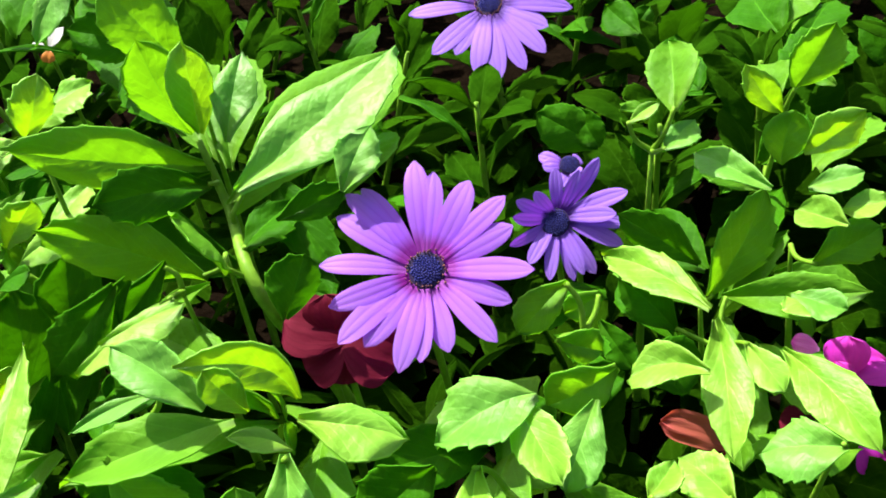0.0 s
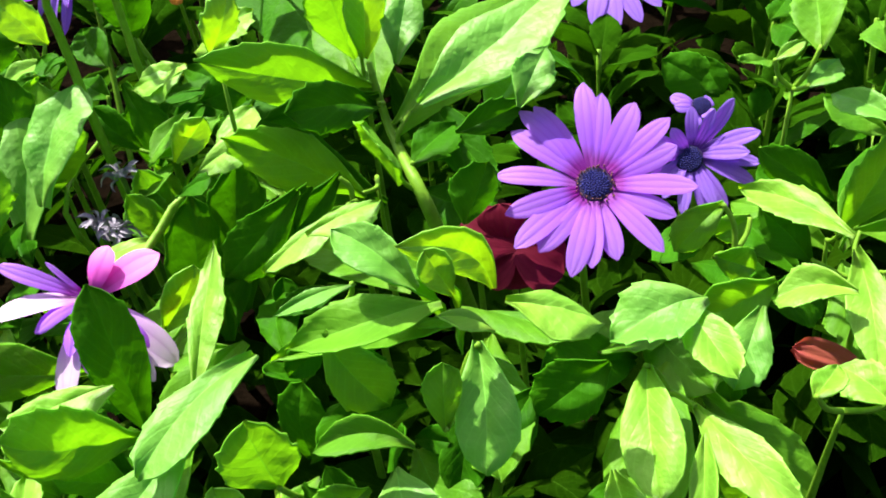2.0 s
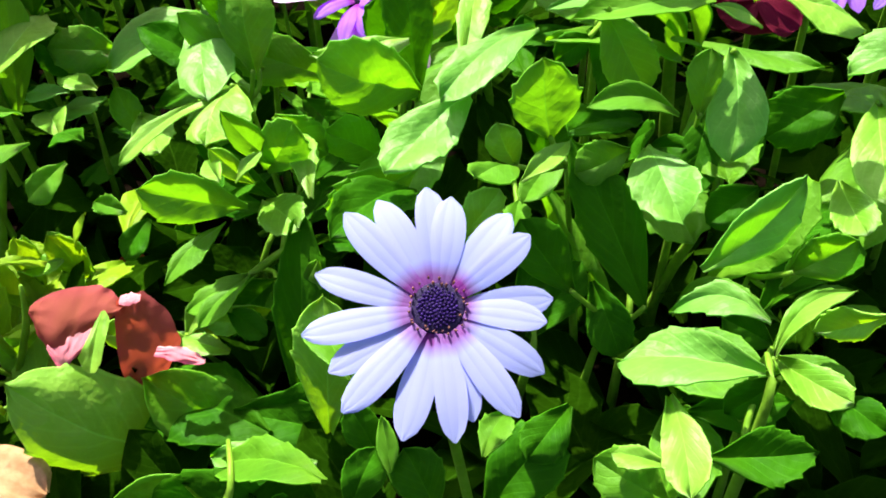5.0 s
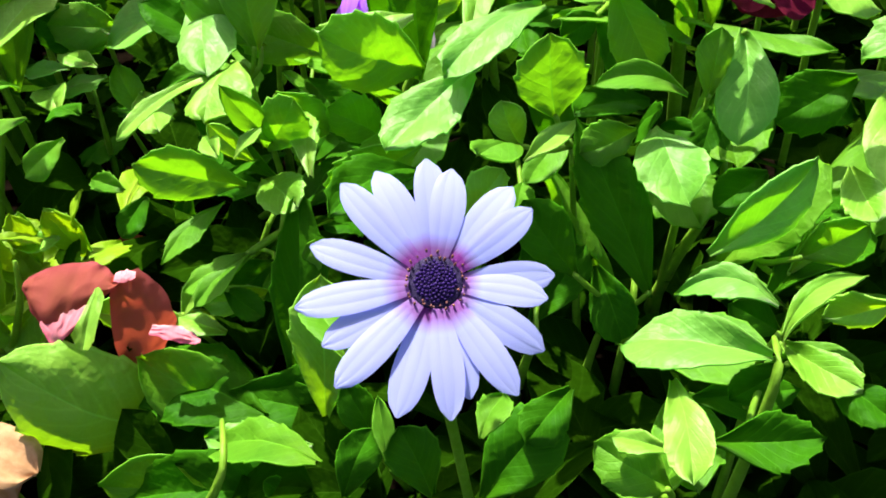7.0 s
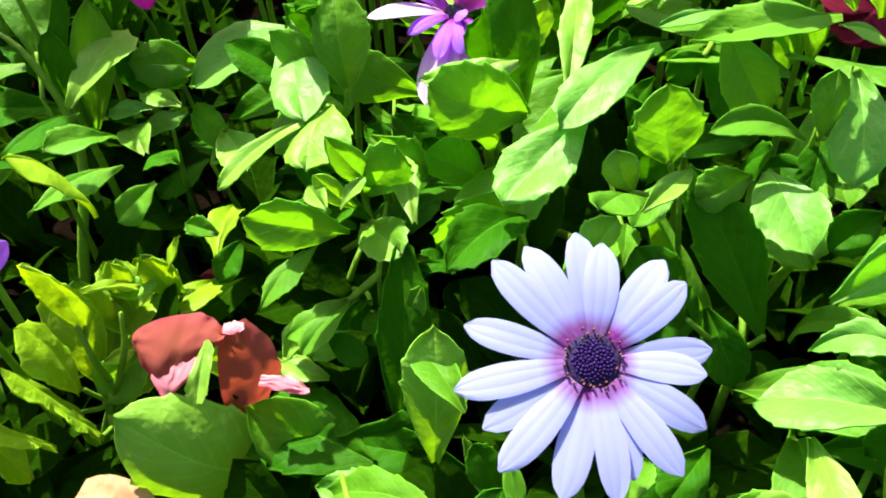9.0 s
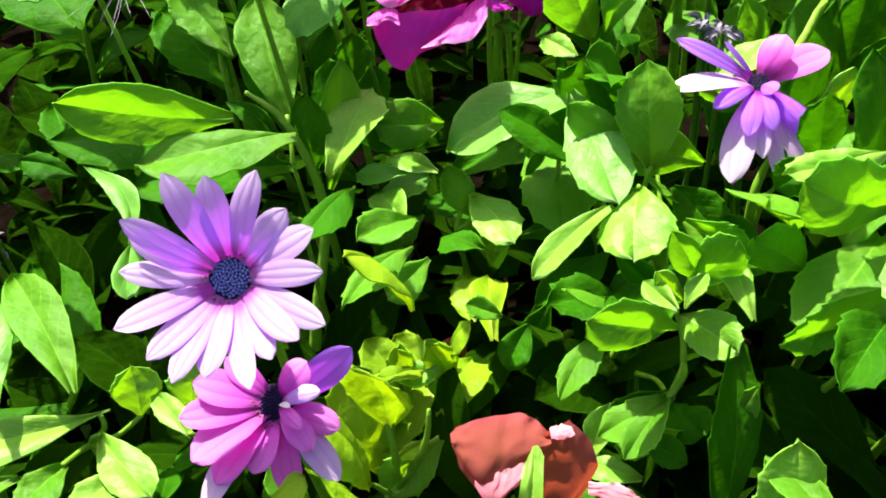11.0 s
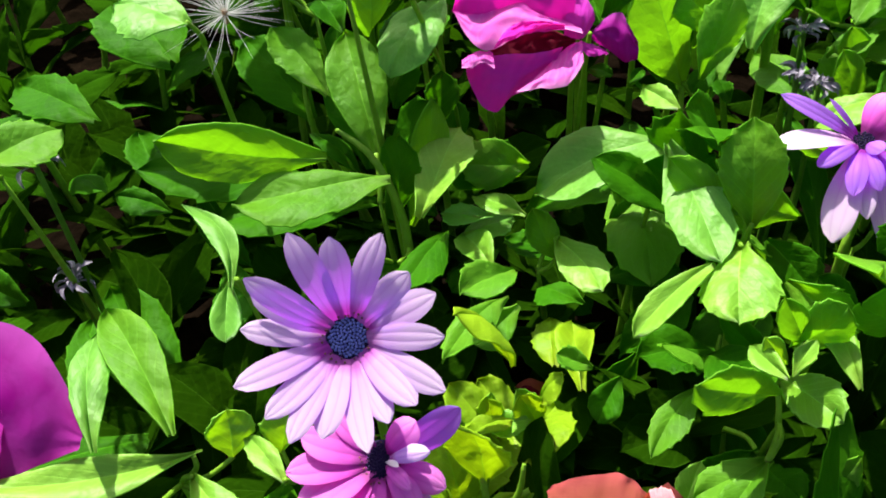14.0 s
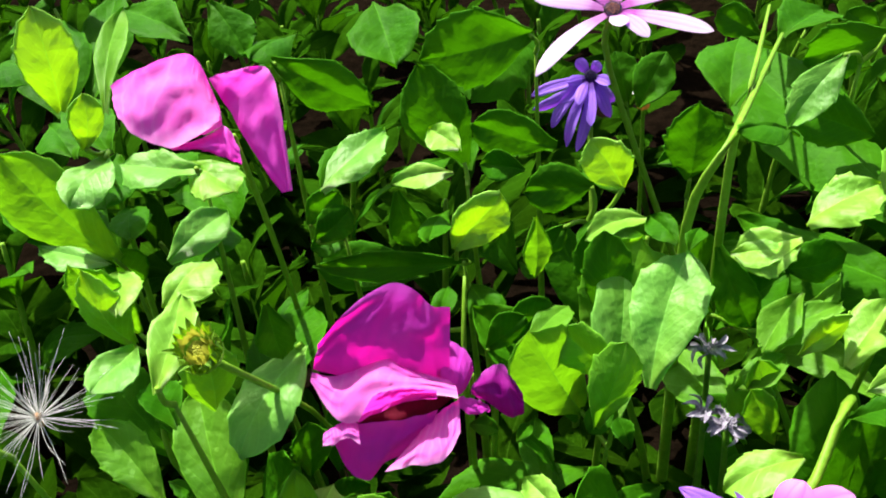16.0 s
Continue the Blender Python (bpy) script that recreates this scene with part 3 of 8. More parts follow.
def flower_bud(at, label):
    b = thing("flower_bud", (at[0] + 0.004, at[1] + 0.10, GROUND), label, "flower bud")
    top = Vector(at)
    stem(b, [(at[0] + 0.004, at[1] + 0.10, GROUND - 0.004), (at[0] + 0.003, at[1] + 0.07, (GROUND + at[2]) / 2), top - Vector((0, 0, 0.006))], [0.0013, 0.0010, 0.0012], STEM, "stalk")
    base = top - Vector((0, 0, 0.007)) - b.location
    tilt = Matrix.Translation(base) @ Matrix.Rotation(radians(24), 4, "X")
    v, f = dome(0.0068, 0.006, 6, 18)
    part("cup", mesh_from("cup", [(x, y, -z) for x, y, z in v], [g[::-1] for g in f], None, STEM), b, "", tilt @ Matrix.Translation((0, 0, 0.006)))
    v, f = florets(0.0030, 0.0020, 40, 0.0006)
    part("floret_cushion", mesh_from("floret_cushion", v, f, None, BUD), b, "yellow florets just opening", tilt @ Matrix.Translation((0, 0, 0.0065)))
    for i in range(18):
        a = 2 * math.pi * i / 18
        m = Matrix.Rotation(a, 4, "Z") @ Matrix.Translation((0.0066, 0, 0.0035)) @ Matrix.Rotation(radians(-RNG.uniform(84, 104)), 4, "Y")
        me = mesh_from("sepal", *blade_data(RNG.uniform(0.0068, 0.0094), 0.0030, "lance", arch=0.10, fold=0.1, curl=RNG.uniform(0.0, 0.5), rows=8, cols=4, rng=RNG), LIME)
        part("sepal", me, b, "pale torn sepal", tilt @ m)
        w = a + 0.17
        m = Matrix.Rotation(w, 4, "Z") @ Matrix.Translation((0.0052, 0, 0.0058)) @ Matrix.Rotation(radians(-RNG.uniform(88, 112)), 4, "Y")
        me = mesh_from("petal", *blade_data(RNG.uniform(0.005, 0.0075), 0.0024, "lance", arch=0.10, fold=0.2, rows=6, cols=4, rng=RNG), BUD)
        part("petal", me, b, "", tilt @ m)
    return b


def withered_head(at, label, size=0.8, mat=None):
    """A dried daisy: shrivelled petals hanging round a ragged centre."""
    mat = mat or DEAD
    w = thing("withered_flower", (at[0], at[1], GROUND), label, "withered flower")
    top = Vector(at) - w.location
    v, f = tube([(0, 0, -0.004), top * 0.5 + Vector((0.003, 0, 0)), top], [0.0014, 0.0012, 0.0012])
    part("stalk", mesh_from("stalk", v, f, None, STEM_DARK), w)
    v, f = florets(0.004 * size, 0.0025 * size, 30, 0.0008 * size)
    part("centre", mesh_from("centre", v, f, None, mat, False), w, "", Matrix.Translation(top))
    rng = random.Random(int(abs(at[0]) * 1e4))
    for i in range(13):
        a, e = 2 * math.pi * i / 13 + rng.uniform(-0.2, 0.2), rng.uniform(-0.6, 0.8)
        d = Vector((math.cos(a) * math.cos(e), math.sin(a) * math.cos(e), math.sin(e)))
        me = mesh_from("petal", *blade_data(size * rng.uniform(0.007, 0.012), 0.0028 * size, "petal", arch=0.2, fold=0.8, ruffle=0.06, side=rng.uniform(-0.15, 0.15), curl=0.2, rows=10, cols=4, rng=rng), mat)
        part("petal", me, w, "", Matrix.Translation(top) @ along(d * 0.002, d * 0.01, rng.uniform(-60, 60)))
    return w

# ------------------------------------------------------------ the leafy shoots

# most leaves below are stepped down to darker greens, shade put into their colour
shoot_a = plant([(-0.0914, 0.2447, 0.2125), (-0.1072, 0.2850, 0.2225), (-0.1124, 0.2906, 0.2498)], "tall bright green daisy shoot with long toothed leaves", (-0.075, 0.31), thick=0.0034)
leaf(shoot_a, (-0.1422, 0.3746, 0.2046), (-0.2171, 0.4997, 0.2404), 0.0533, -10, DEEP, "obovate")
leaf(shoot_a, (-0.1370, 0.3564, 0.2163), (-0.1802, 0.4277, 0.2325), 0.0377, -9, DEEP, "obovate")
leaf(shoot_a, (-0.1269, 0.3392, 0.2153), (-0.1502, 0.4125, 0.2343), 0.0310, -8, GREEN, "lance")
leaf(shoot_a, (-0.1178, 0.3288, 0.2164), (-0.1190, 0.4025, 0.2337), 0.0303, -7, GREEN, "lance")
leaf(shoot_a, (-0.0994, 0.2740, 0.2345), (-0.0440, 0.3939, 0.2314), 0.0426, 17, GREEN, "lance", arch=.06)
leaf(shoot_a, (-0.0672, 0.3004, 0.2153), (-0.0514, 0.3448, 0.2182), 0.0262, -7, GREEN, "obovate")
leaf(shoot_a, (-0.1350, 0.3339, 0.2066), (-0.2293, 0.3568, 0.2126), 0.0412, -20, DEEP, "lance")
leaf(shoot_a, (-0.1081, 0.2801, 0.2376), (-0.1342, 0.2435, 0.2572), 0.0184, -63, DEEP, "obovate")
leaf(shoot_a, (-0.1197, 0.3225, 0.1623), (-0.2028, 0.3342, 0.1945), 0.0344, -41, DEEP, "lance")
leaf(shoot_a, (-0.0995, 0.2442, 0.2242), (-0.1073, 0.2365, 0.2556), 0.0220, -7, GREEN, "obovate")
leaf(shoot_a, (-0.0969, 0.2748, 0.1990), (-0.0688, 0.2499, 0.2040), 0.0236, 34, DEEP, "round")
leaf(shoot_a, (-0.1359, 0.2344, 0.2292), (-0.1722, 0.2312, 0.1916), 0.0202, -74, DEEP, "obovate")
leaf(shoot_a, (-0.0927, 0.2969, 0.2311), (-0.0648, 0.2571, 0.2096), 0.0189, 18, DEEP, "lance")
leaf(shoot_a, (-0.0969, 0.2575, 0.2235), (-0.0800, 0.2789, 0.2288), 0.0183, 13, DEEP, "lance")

shoot_b = plant([(-0.0694, 0.1674, 0.1506), (-0.0720, 0.1766, 0.1655)], "lime green daisy shoot with a ring of sunlit leaves", (-0.09, 0.19), thick=0.0027)
leaf(shoot_b, (-0.0773, 0.2043, 0.1978), (-0.1012, 0.1915, 0.2315), 0.0213, 0, GREEN, "round", arch=.15)
leaf(shoot_b, (-0.0853, 0.2050, 0.1957), (-0.0980, 0.1940, 0.2251), 0.0168, 6, GREEN, "obovate")
leaf(shoot_b, (-0.0850, 0.2036, 0.1941), (-0.1332, 0.1628, 0.2211), 0.0205, 1, GREEN, "lance")
leaf(shoot_b, (-0.0806, 0.2035, 0.1987), (-0.0388, 0.1824, 0.2027), 0.0172, -6, GREEN, "lance")
leaf(shoot_b, (-0.0812, 0.2007, 0.1942), (-0.0813, 0.2007, 0.1799), 0.0088, -81, GREEN, "obovate")
leaf(shoot_b, (-0.0802, 0.1945, 0.2005), (-0.0917, 0.1823, 0.2115), 0.0096, 4, GREEN, "lance")
leaf(shoot_b, (-0.0981, 0.2233, 0.1916), (-0.1474, 0.2630, 0.1881), 0.0214, -6, GREEN, "obovate")
leaf(shoot_b, (-0.0718, 0.2101, 0.1790), (-0.0701, 0.1481, 0.1784), 0.0281, 14, GREEN, "obovate")
leaf(shoot_b, (-0.0857, 0.2092, 0.1870), (-0.0919, 0.2053, 0.2083), 0.0070, 46, GREEN, "lance")

shoot_c = plant([(-0.0010, 0.1842, 0.1314), (0.0030, 0.2150, 0.1333)], "daisy shoot with broad blue-green leaves below a purple flower", (0.015, 0.22))
leaf(shoot_c, (0.0260, 0.3130, 0.1486), (0.0022, 0.2790, 0.1522), 0.0203, 2, DEEP, "obovate")
leaf(shoot_c, (0.0029, 0.2434, 0.1631), (-0.0360, 0.2040, 0.1745), 0.0301, 8, GREEN, "round")
leaf(shoot_c, (-0.0144, 0.2253, 0.1692), (0.0067, 0.1924, 0.1621), 0.0231, 14, GREEN, "obovate")
leaf(shoot_c, (0.0003, 0.2273, 0.1695), (0.0051, 0.2105, 0.1702), 0.0095, 17, DEEP, "obovate")
leaf(shoot_c, (0.0126, 0.2658, 0.1611), (0.0274, 0.2349, 0.1775), 0.0144, 25, DEEP, "obovate")
leaf(shoot_c, (0.0095, 0.2523, 0.1402), (0.0387, 0.2546, 0.1479), 0.0175, 38, DEEP, "round")
leaf(shoot_c, (0.0307, 0.2707, 0.1618), (0.0420, 0.2551, 0.1484), 0.0127, 32, DEEP, "obovate")
leaf(shoot_c, (0.0420, 0.2595, 0.1442), (0.0756, 0.2741, 0.1293), 0.0243, 43, DEEP, "obovate")
leaf(shoot_c, (-0.0154, 0.2154, 0.1577), (-0.0498, 0.1850, 0.1856), 0.0215, -41, DEEP, "obovate")
leaf(shoot_c, (0.0071, 0.2806, 0.1650), (0.0390, 0.3130, 0.1439), 0.0173, 2, DEEP, "obovate")
leaf(shoot_c, (-0.0066, 0.2152, 0.1642), (-0.0259, 0.1347, 0.1607), 0.0300, 16, GREEN, "obovate")
leaf(shoot_c, (0.0080, 0.2128, 0.1420), (0.0470, 0.1829, 0.1104), 0.0285, 20, GREEN, "obovate")
leaf(shoot_c, (0.0021, 0.1814, 0.1551), (0.0119, 0.1739, 0.1184), 0.0190, 85, GREEN, "obovate")
leaf(shoot_c, (-0.0296, 0.1572, 0.1643), (-0.0450, 0.1225, 0.1718), 0.0193, 10, DEEP, "obovate")
leaf(shoot_c, (0.0136, 0.2169, 0.1748), (0.0174, 0.2079, 0.1391), 0.0184, 61, DEEP, "obovate")

shoot_d = plant([(0.0796, 0.2675, 0.0905), (0.0816, 0.2831, 0.0974)], "pale green daisy shoot with leaves spread in a star", (0.1, 0.29))
leaf(shoot_d, (0.0861, 0.3072, 0.1311), (0.0469, 0.3417, 0.1386), 0.0234, -18, GREEN, "obovate", arch=.12)
leaf(shoot_d, (0.0842, 0.2986, 0.1454), (0.1292, 0.3576, 0.1597), 0.0241, -7, DEEP, "lance")
leaf(shoot_d, (0.0902, 0.3092, 0.1283), (0.1225, 0.3284, 0.1553), 0.0191, -7, GREEN, "lance")
leaf(shoot_d, (0.0936, 0.3103, 0.1220), (0.0835, 0.2381, 0.1047), 0.0270, 20, GREEN, "obovate")
leaf(shoot_d, (0.0984, 0.2807, 0.1327), (0.1021, 0.2496, 0.1358), 0.0194, 22, GREEN, "round")
leaf(shoot_d, (0.1176, 0.3083, 0.1041), (0.1330, 0.2495, 0.1121), 0.0293, 22, GREEN, "lance")
leaf(shoot_d, (0.1142, 0.3112, 0.1441), (0.1499, 0.2994, 0.1414), 0.0224, 12, GREEN, "obovate")
leaf(shoot_d, (0.1219, 0.3193, 0.1264), (0.1417, 0.3171, 0.1001), 0.0206, 18, GREEN, "obovate")
leaf(shoot_d, (0.1251, 0.2299, 0.1219), (0.0811, 0.2192, 0.1383), 0.0251, 7, GREEN, "round")
leaf(shoot_d, (0.0709, 0.1737, 0.1531), (0.0737, 0.1906, 0.1544), 0.0114, -20, GREEN, "round")
leaf(shoot_d, (0.0645, 0.2822, 0.1372), (0.0458, 0.3169, 0.1431), 0.0182, -24, DEEP, "obovate")
leaf(shoot_d, (0.0845, 0.3168, 0.1449), (0.0656, 0.3633, 0.1453), 0.0257, -26, DEEP, "round")
leaf(shoot_d, (0.0895, 0.2957, 0.1426), (0.0955, 0.3253, 0.1555), 0.0115, -20, GREEN, "lance")

shoot_u = plant([(0.1374, 0.4017, 0.1189), (0.1631, 0.4782, 0.1208)], "sunlit green daisy shoot among shaded ones", (0.16, 0.44))
leaf(shoot_u, (0.1087, 0.3271, 0.1794), (0.0837, 0.3424, 0.1908), 0.0207, -21, GREEN, "obovate")
leaf(shoot_u, (0.1356, 0.3393, 0.1787), (0.1708, 0.3708, 0.1855), 0.0279, -11, GREEN, "obovate")
leaf(shoot_u, (0.1219, 0.3679, 0.1637), (0.1456, 0.3789, 0.1824), 0.0212, 32, DEEP, "round")
leaf(shoot_u, (0.1577, 0.4633, 0.1831), (0.1550, 0.5213, 0.1861), 0.0361, -27, DEEP, "obovate")
leaf(shoot_u, (0.1455, 0.4161, 0.1781), (0.1881, 0.4563, 0.1860), 0.0372, -1, DEEP, "round")
leaf(shoot_u, (0.1334, 0.3916, 0.1830), (0.1375, 0.4303, 0.1846), 0.0238, -22, GREEN, "obovate")
leaf(shoot_u, (0.1648, 0.4536, 0.1752), (0.2023, 0.5046, 0.1839), 0.0266, -7, DEEP, "obovate")
leaf(shoot_u, (0.1613, 0.4690, 0.1801), (0.1869, 0.5180, 0.1872), 0.0271, -17, GREEN, "obovate")
leaf(shoot_u, (0.1667, 0.4020, 0.1829), (0.1587, 0.4119, 0.1850), 0.0085, -25, GREEN, "obovate")

shoot_v = plant([(0.0831, 0.4150, 0.1045), (0.0964, 0.4826, 0.1089)], "sunlit green daisy shoot among shaded ones", (0.09, 0.45))
leaf(shoot_v, (0.0937, 0.4628, 0.1721), (0.1049, 0.4250, 0.1765), 0.0262, 28, DEEP, "round")
leaf(shoot_v, (0.0928, 0.4661, 0.1723), (0.1078, 0.4859, 0.1786), 0.0169, -1, DEEP, "round")
leaf(shoot_v, (0.0840, 0.4211, 0.1694), (0.0626, 0.4129, 0.1748), 0.0155, -2, GREEN, "lance")
leaf(shoot_v, (0.0790, 0.3829, 0.1723), (0.0869, 0.3615, 0.1887), 0.0185, 26, GREEN, "round")
leaf(shoot_v, (0.0876, 0.4983, 0.1753), (0.0722, 0.5269, 0.1826), 0.0220, -29, DEEP, "obovate")
leaf(shoot_v, (0.0894, 0.5258, 0.1627), (0.1007, 0.5325, 0.1770), 0.0128, 38, DEEP, "obovate")
leaf(shoot_v, (0.0683, 0.3894, 0.1530), (0.0720, 0.3963, 0.1683), 0.0114, 11, DEEP, "round")
leaf(shoot_v, (0.0474, 0.3824, 0.1730), (0.0184, 0.3893, 0.1914), 0.0231, -56, DEEP, "round")
leaf(shoot_v, (0.0381, 0.3937, 0.1898), (0.0468, 0.3784, 0.1755), 0.0150, 31, DEEP, "round")

shoot_e = plant([(-0.1405, 0.1426, 0.1470), (-0.1496, 0.1825, 0.1596)], "dark green daisy shoot with one broad upright leaf", (-0.19, 0.27))
leaf(shoot_e, (-0.1815, 0.2414, 0.1520), (-0.1859, 0.2815, 0.2109), 0.0313, 8, DEEP, "round")
leaf(shoot_e, (-0.1333, 0.2352, 0.2297), (-0.1744, 0.2610, 0.1710), 0.0221, -91, DEEP, "obovate")
leaf(shoot_e, (-0.1228, 0.2770, 0.1945), (-0.1683, 0.2800, 0.1624), 0.0156, -10, GREEN, "lance")
leaf(shoot_e, (-0.1631, 0.1989, 0.1897), (-0.1903, 0.2023, 0.1796), 0.0118, -6, GREEN, "obovate")
leaf(shoot_e, (-0.1203, 0.1738, 0.2172), (-0.1015, 0.1619, 0.1937), 0.0178, 23, DEEP, "obovate")
leaf(shoot_e, (-0.0989, 0.1773, 0.1815), (-0.1242, 0.1527, 0.1906), 0.0194, -7, DEEP, "obovate")
leaf(shoot_e, (-0.1356, 0.1901, 0.1942), (-0.1431, 0.1919, 0.1717), 0.0151, -46, DEEP, "obovate")
leaf(shoot_e, (-0.1267, 0.2302, 0.1882), (-0.1507, 0.2197, 0.1862), 0.0120, -17, DEEP, "lance")
leaf(shoot_e, (-0.1482, 0.2275, 0.1756), (-0.1493, 0.2341, 0.1907), 0.0097, 2, DEEP, "obovate")
leaf(shoot_e, (-0.1998, 0.2613, 0.1706), (-0.2030, 0.2140, 0.1792), 0.0222, 5, GREEN, "obovate")

shoot_f = plant([(-0.2402, 0.1993, 0.1325), (-0.2450, 0.2268, 0.1553)], "daisy shoot with upright blue-green leaves", (-0.26, 0.3))
leaf(shoot_f, (-0.2768, 0.2748, 0.1794), (-0.3207, 0.2920, 0.2211), 0.0245, -15, DEEP, "obovate", fold=.4)
leaf(shoot_f, (-0.2695, 0.3093, 0.1875), (-0.2946, 0.3341, 0.2333), 0.0210, -14, DEEP, "obovate")
leaf(shoot_f, (-0.2370, 0.3599, 0.1562), (-0.2309, 0.3503, 0.2182), 0.0283, -174, DEEP, "obovate")
leaf(shoot_f, (-0.2556, 0.2300, 0.1791), (-0.2727, 0.2088, 0.2143), 0.0282, -33, DEEP, "obovate")
leaf(shoot_f, (-0.3173, 0.3824, 0.1636), (-0.3438, 0.3995, 0.1976), 0.0264, -23, DEEP, "obovate")

shoot_g = plant([(-0.1743, 0.1413, 0.1334), (-0.1787, 0.1571, 0.1432)], "lime green daisy shoot leaning over others", (-0.2, 0.16))
leaf(shoot_g, (-0.1942, 0.1828, 0.1647), (-0.2131, 0.1408, 0.2090), 0.0326, 2, GREEN, "round")
leaf(shoot_g, (-0.2648, 0.2379, 0.1792), (-0.2655, 0.1799, 0.2242), 0.0213, -1, DEEP, "lance")
leaf(shoot_g, (-0.2435, 0.2758, 0.1449), (-0.2619, 0.2424, 0.1599), 0.0154, -2, DEEP, "lance")

shoot_h = plant([(-0.1534, 0.1252, 0.1339), (-0.1563, 0.1420, 0.1490)], "daisy shoot with pale sunlit drooping leaves", (-0.15, 0.16))
leaf(shoot_h, (-0.1572, 0.1971, 0.1952), (-0.1828, 0.1588, 0.1770), 0.0242, 5, GREEN, "lance", arch=.1)
leaf(shoot_h, (-0.1699, 0.1657, 0.1787), (-0.1942, 0.1158, 0.1741), 0.0307, 6, GREEN, "round")
leaf(shoot_h, (-0.1718, 0.2198, 0.1857), (-0.1869, 0.2041, 0.1845), 0.0126, 2, GREEN, "obovate")
leaf(shoot_h, (-0.1949, 0.2098, 0.1721), (-0.1875, 0.2656, 0.1787), 0.0157, -9, GREEN, "lance")
leaf(shoot_h, (-0.2061, 0.2397, 0.1212), (-0.2252, 0.3287, 0.1460), 0.0156, -8, DEEP, "lance")
leaf(shoot_h, (-0.1913, 0.1823, 0.1914), (-0.1960, 0.1755, 0.2238), 0.0154, -135, DEEP, "obovate")
leaf(shoot_h, (-0.1459, 0.2031, 0.1798), (-0.1545, 0.2386, 0.1855), 0.0175, -15, DEEP, "obovate")
leaf(shoot_h, (-0.1350, 0.1960, 0.1774), (-0.1457, 0.1829, 0.1919), 0.0139, -10, DEEP, "obovate")
leaf(shoot_h, (-0.1571, 0.2938, 0.1844), (-0.2119, 0.3417, 0.1834), 0.0217, -15, GREEN, "obovate")
leaf(shoot_h, (-0.2132, 0.2800, 0.1716), (-0.2458, 0.3299, 0.1732), 0.0219, -11, GREEN, "obovate")
leaf(shoot_h, (-0.2250, 0.3260, 0.1882), (-0.2056, 0.3435, 0.2034), 0.0181, 18, DEEP, "obovate")
leaf(shoot_h, (-0.2199, 0.3304, 0.1557), (-0.2279, 0.3256, 0.1884), 0.0209, -29, GREEN, "obovate")

shoot_i = plant([(-0.1297, 0.0998, 0.1348), (-0.1343, 0.1401, 0.1298)], "small lime green daisy shoot with hexagonal toothed leaves", (-0.14, 0.13))
leaf(shoot_i, (-0.1348, 0.1684, 0.1609), (-0.1317, 0.1695, 0.1972), 0.0221, 147, DEEP, "round")
leaf(shoot_i, (-0.1384, 0.1155, 0.1975), (-0.1494, 0.0985, 0.2065), 0.0146, 6, GREEN, "obovate")
leaf(shoot_i, (-0.1254, 0.1477, 0.1812), (-0.1390, 0.1303, 0.1737), 0.0136, 6, GREEN, "obovate")
leaf(shoot_i, (-0.1725, 0.1224, 0.1829), (-0.1915, 0.0850, 0.1913), 0.0196, -7, DEEP, "round", arch=.15)
leaf(shoot_i, (-0.1000, 0.1553, 0.0960), (-0.1313, 0.1445, 0.1730), 0.0277, 13, GREEN, "obovate")
leaf(shoot_i, (-0.1585, 0.0996, 0.1693), (-0.1460, 0.1305, 0.1690), 0.0158, -8, GREEN, "obovate")
leaf(shoot_i, (-0.1406, 0.1186, 0.1644), (-0.1402, 0.1398, 0.1672), 0.0094, -11, GREEN, "obovate")
leaf(shoot_i, (-0.1383, 0.1167, 0.1395), (-0.1222, 0.1309, 0.1582), 0.0163, 31, DEEP, "obovate")

shoot_j = plant([(-0.0979, 0.1177, 0.1367), (-0.0993, 0.1430, 0.1402)], "small bright daisy shoot with curled leaves", (-0.1, 0.13))
leaf(shoot_j, (-0.1046, 0.1593, 0.1731), (-0.0976, 0.1478, 0.1951), 0.0146, 51, DEEP, "obovate")
leaf(shoot_j, (-0.0972, 0.1681, 0.1680), (-0.0796, 0.1297, 0.1646), 0.0256, 17, GREEN, "round")
leaf(shoot_j, (-0.1069, 0.1357, 0.1605), (-0.1225, 0.1475, 0.1841), 0.0102, -34, DEEP, "obovate")
leaf(shoot_j, (-0.0967, 0.1666, 0.1738), (-0.0836, 0.1593, 0.1801), 0.0097, 56, DEEP, "obovate")
leaf(shoot_j, (-0.0765, 0.1721, 0.1888), (-0.0823, 0.1474, 0.1668), 0.0161, -2, DEEP, "obovate")
leaf(shoot_j, (-0.0559, 0.1760, 0.1858), (-0.0711, 0.1568, 0.1731), 0.0157, -19, DEEP, "round")

shoot_n = plant([(-0.2342, 0.1437, 0.0700), (-0.2318, 0.1528, 0.1006)], "bright green daisy shoot with pointed leaves", (-0.24, 0.15))
leaf(shoot_n, (-0.2438, 0.1796, 0.1426), (-0.2599, 0.1645, 0.1768), 0.0176, -37, DEEP, "obovate")
leaf(shoot_n, (-0.2374, 0.1825, 0.0913), (-0.2711, 0.1605, 0.0790), 0.0235, -15, DEEP, "obovate")
leaf(shoot_n, (-0.2315, 0.2088, 0.1336), (-0.2566, 0.2175, 0.1462), 0.0161, -8, DEEP, "obovate")
leaf(shoot_n, (-0.2021, 0.1733, 0.1501), (-0.2211, 0.1783, 0.1675), 0.0151, -39, DEEP, "obovate")
leaf(shoot_n, (-0.2396, 0.1910, 0.1222), (-0.2468, 0.2023, 0.1473), 0.0139, -14, GREEN, "lance")
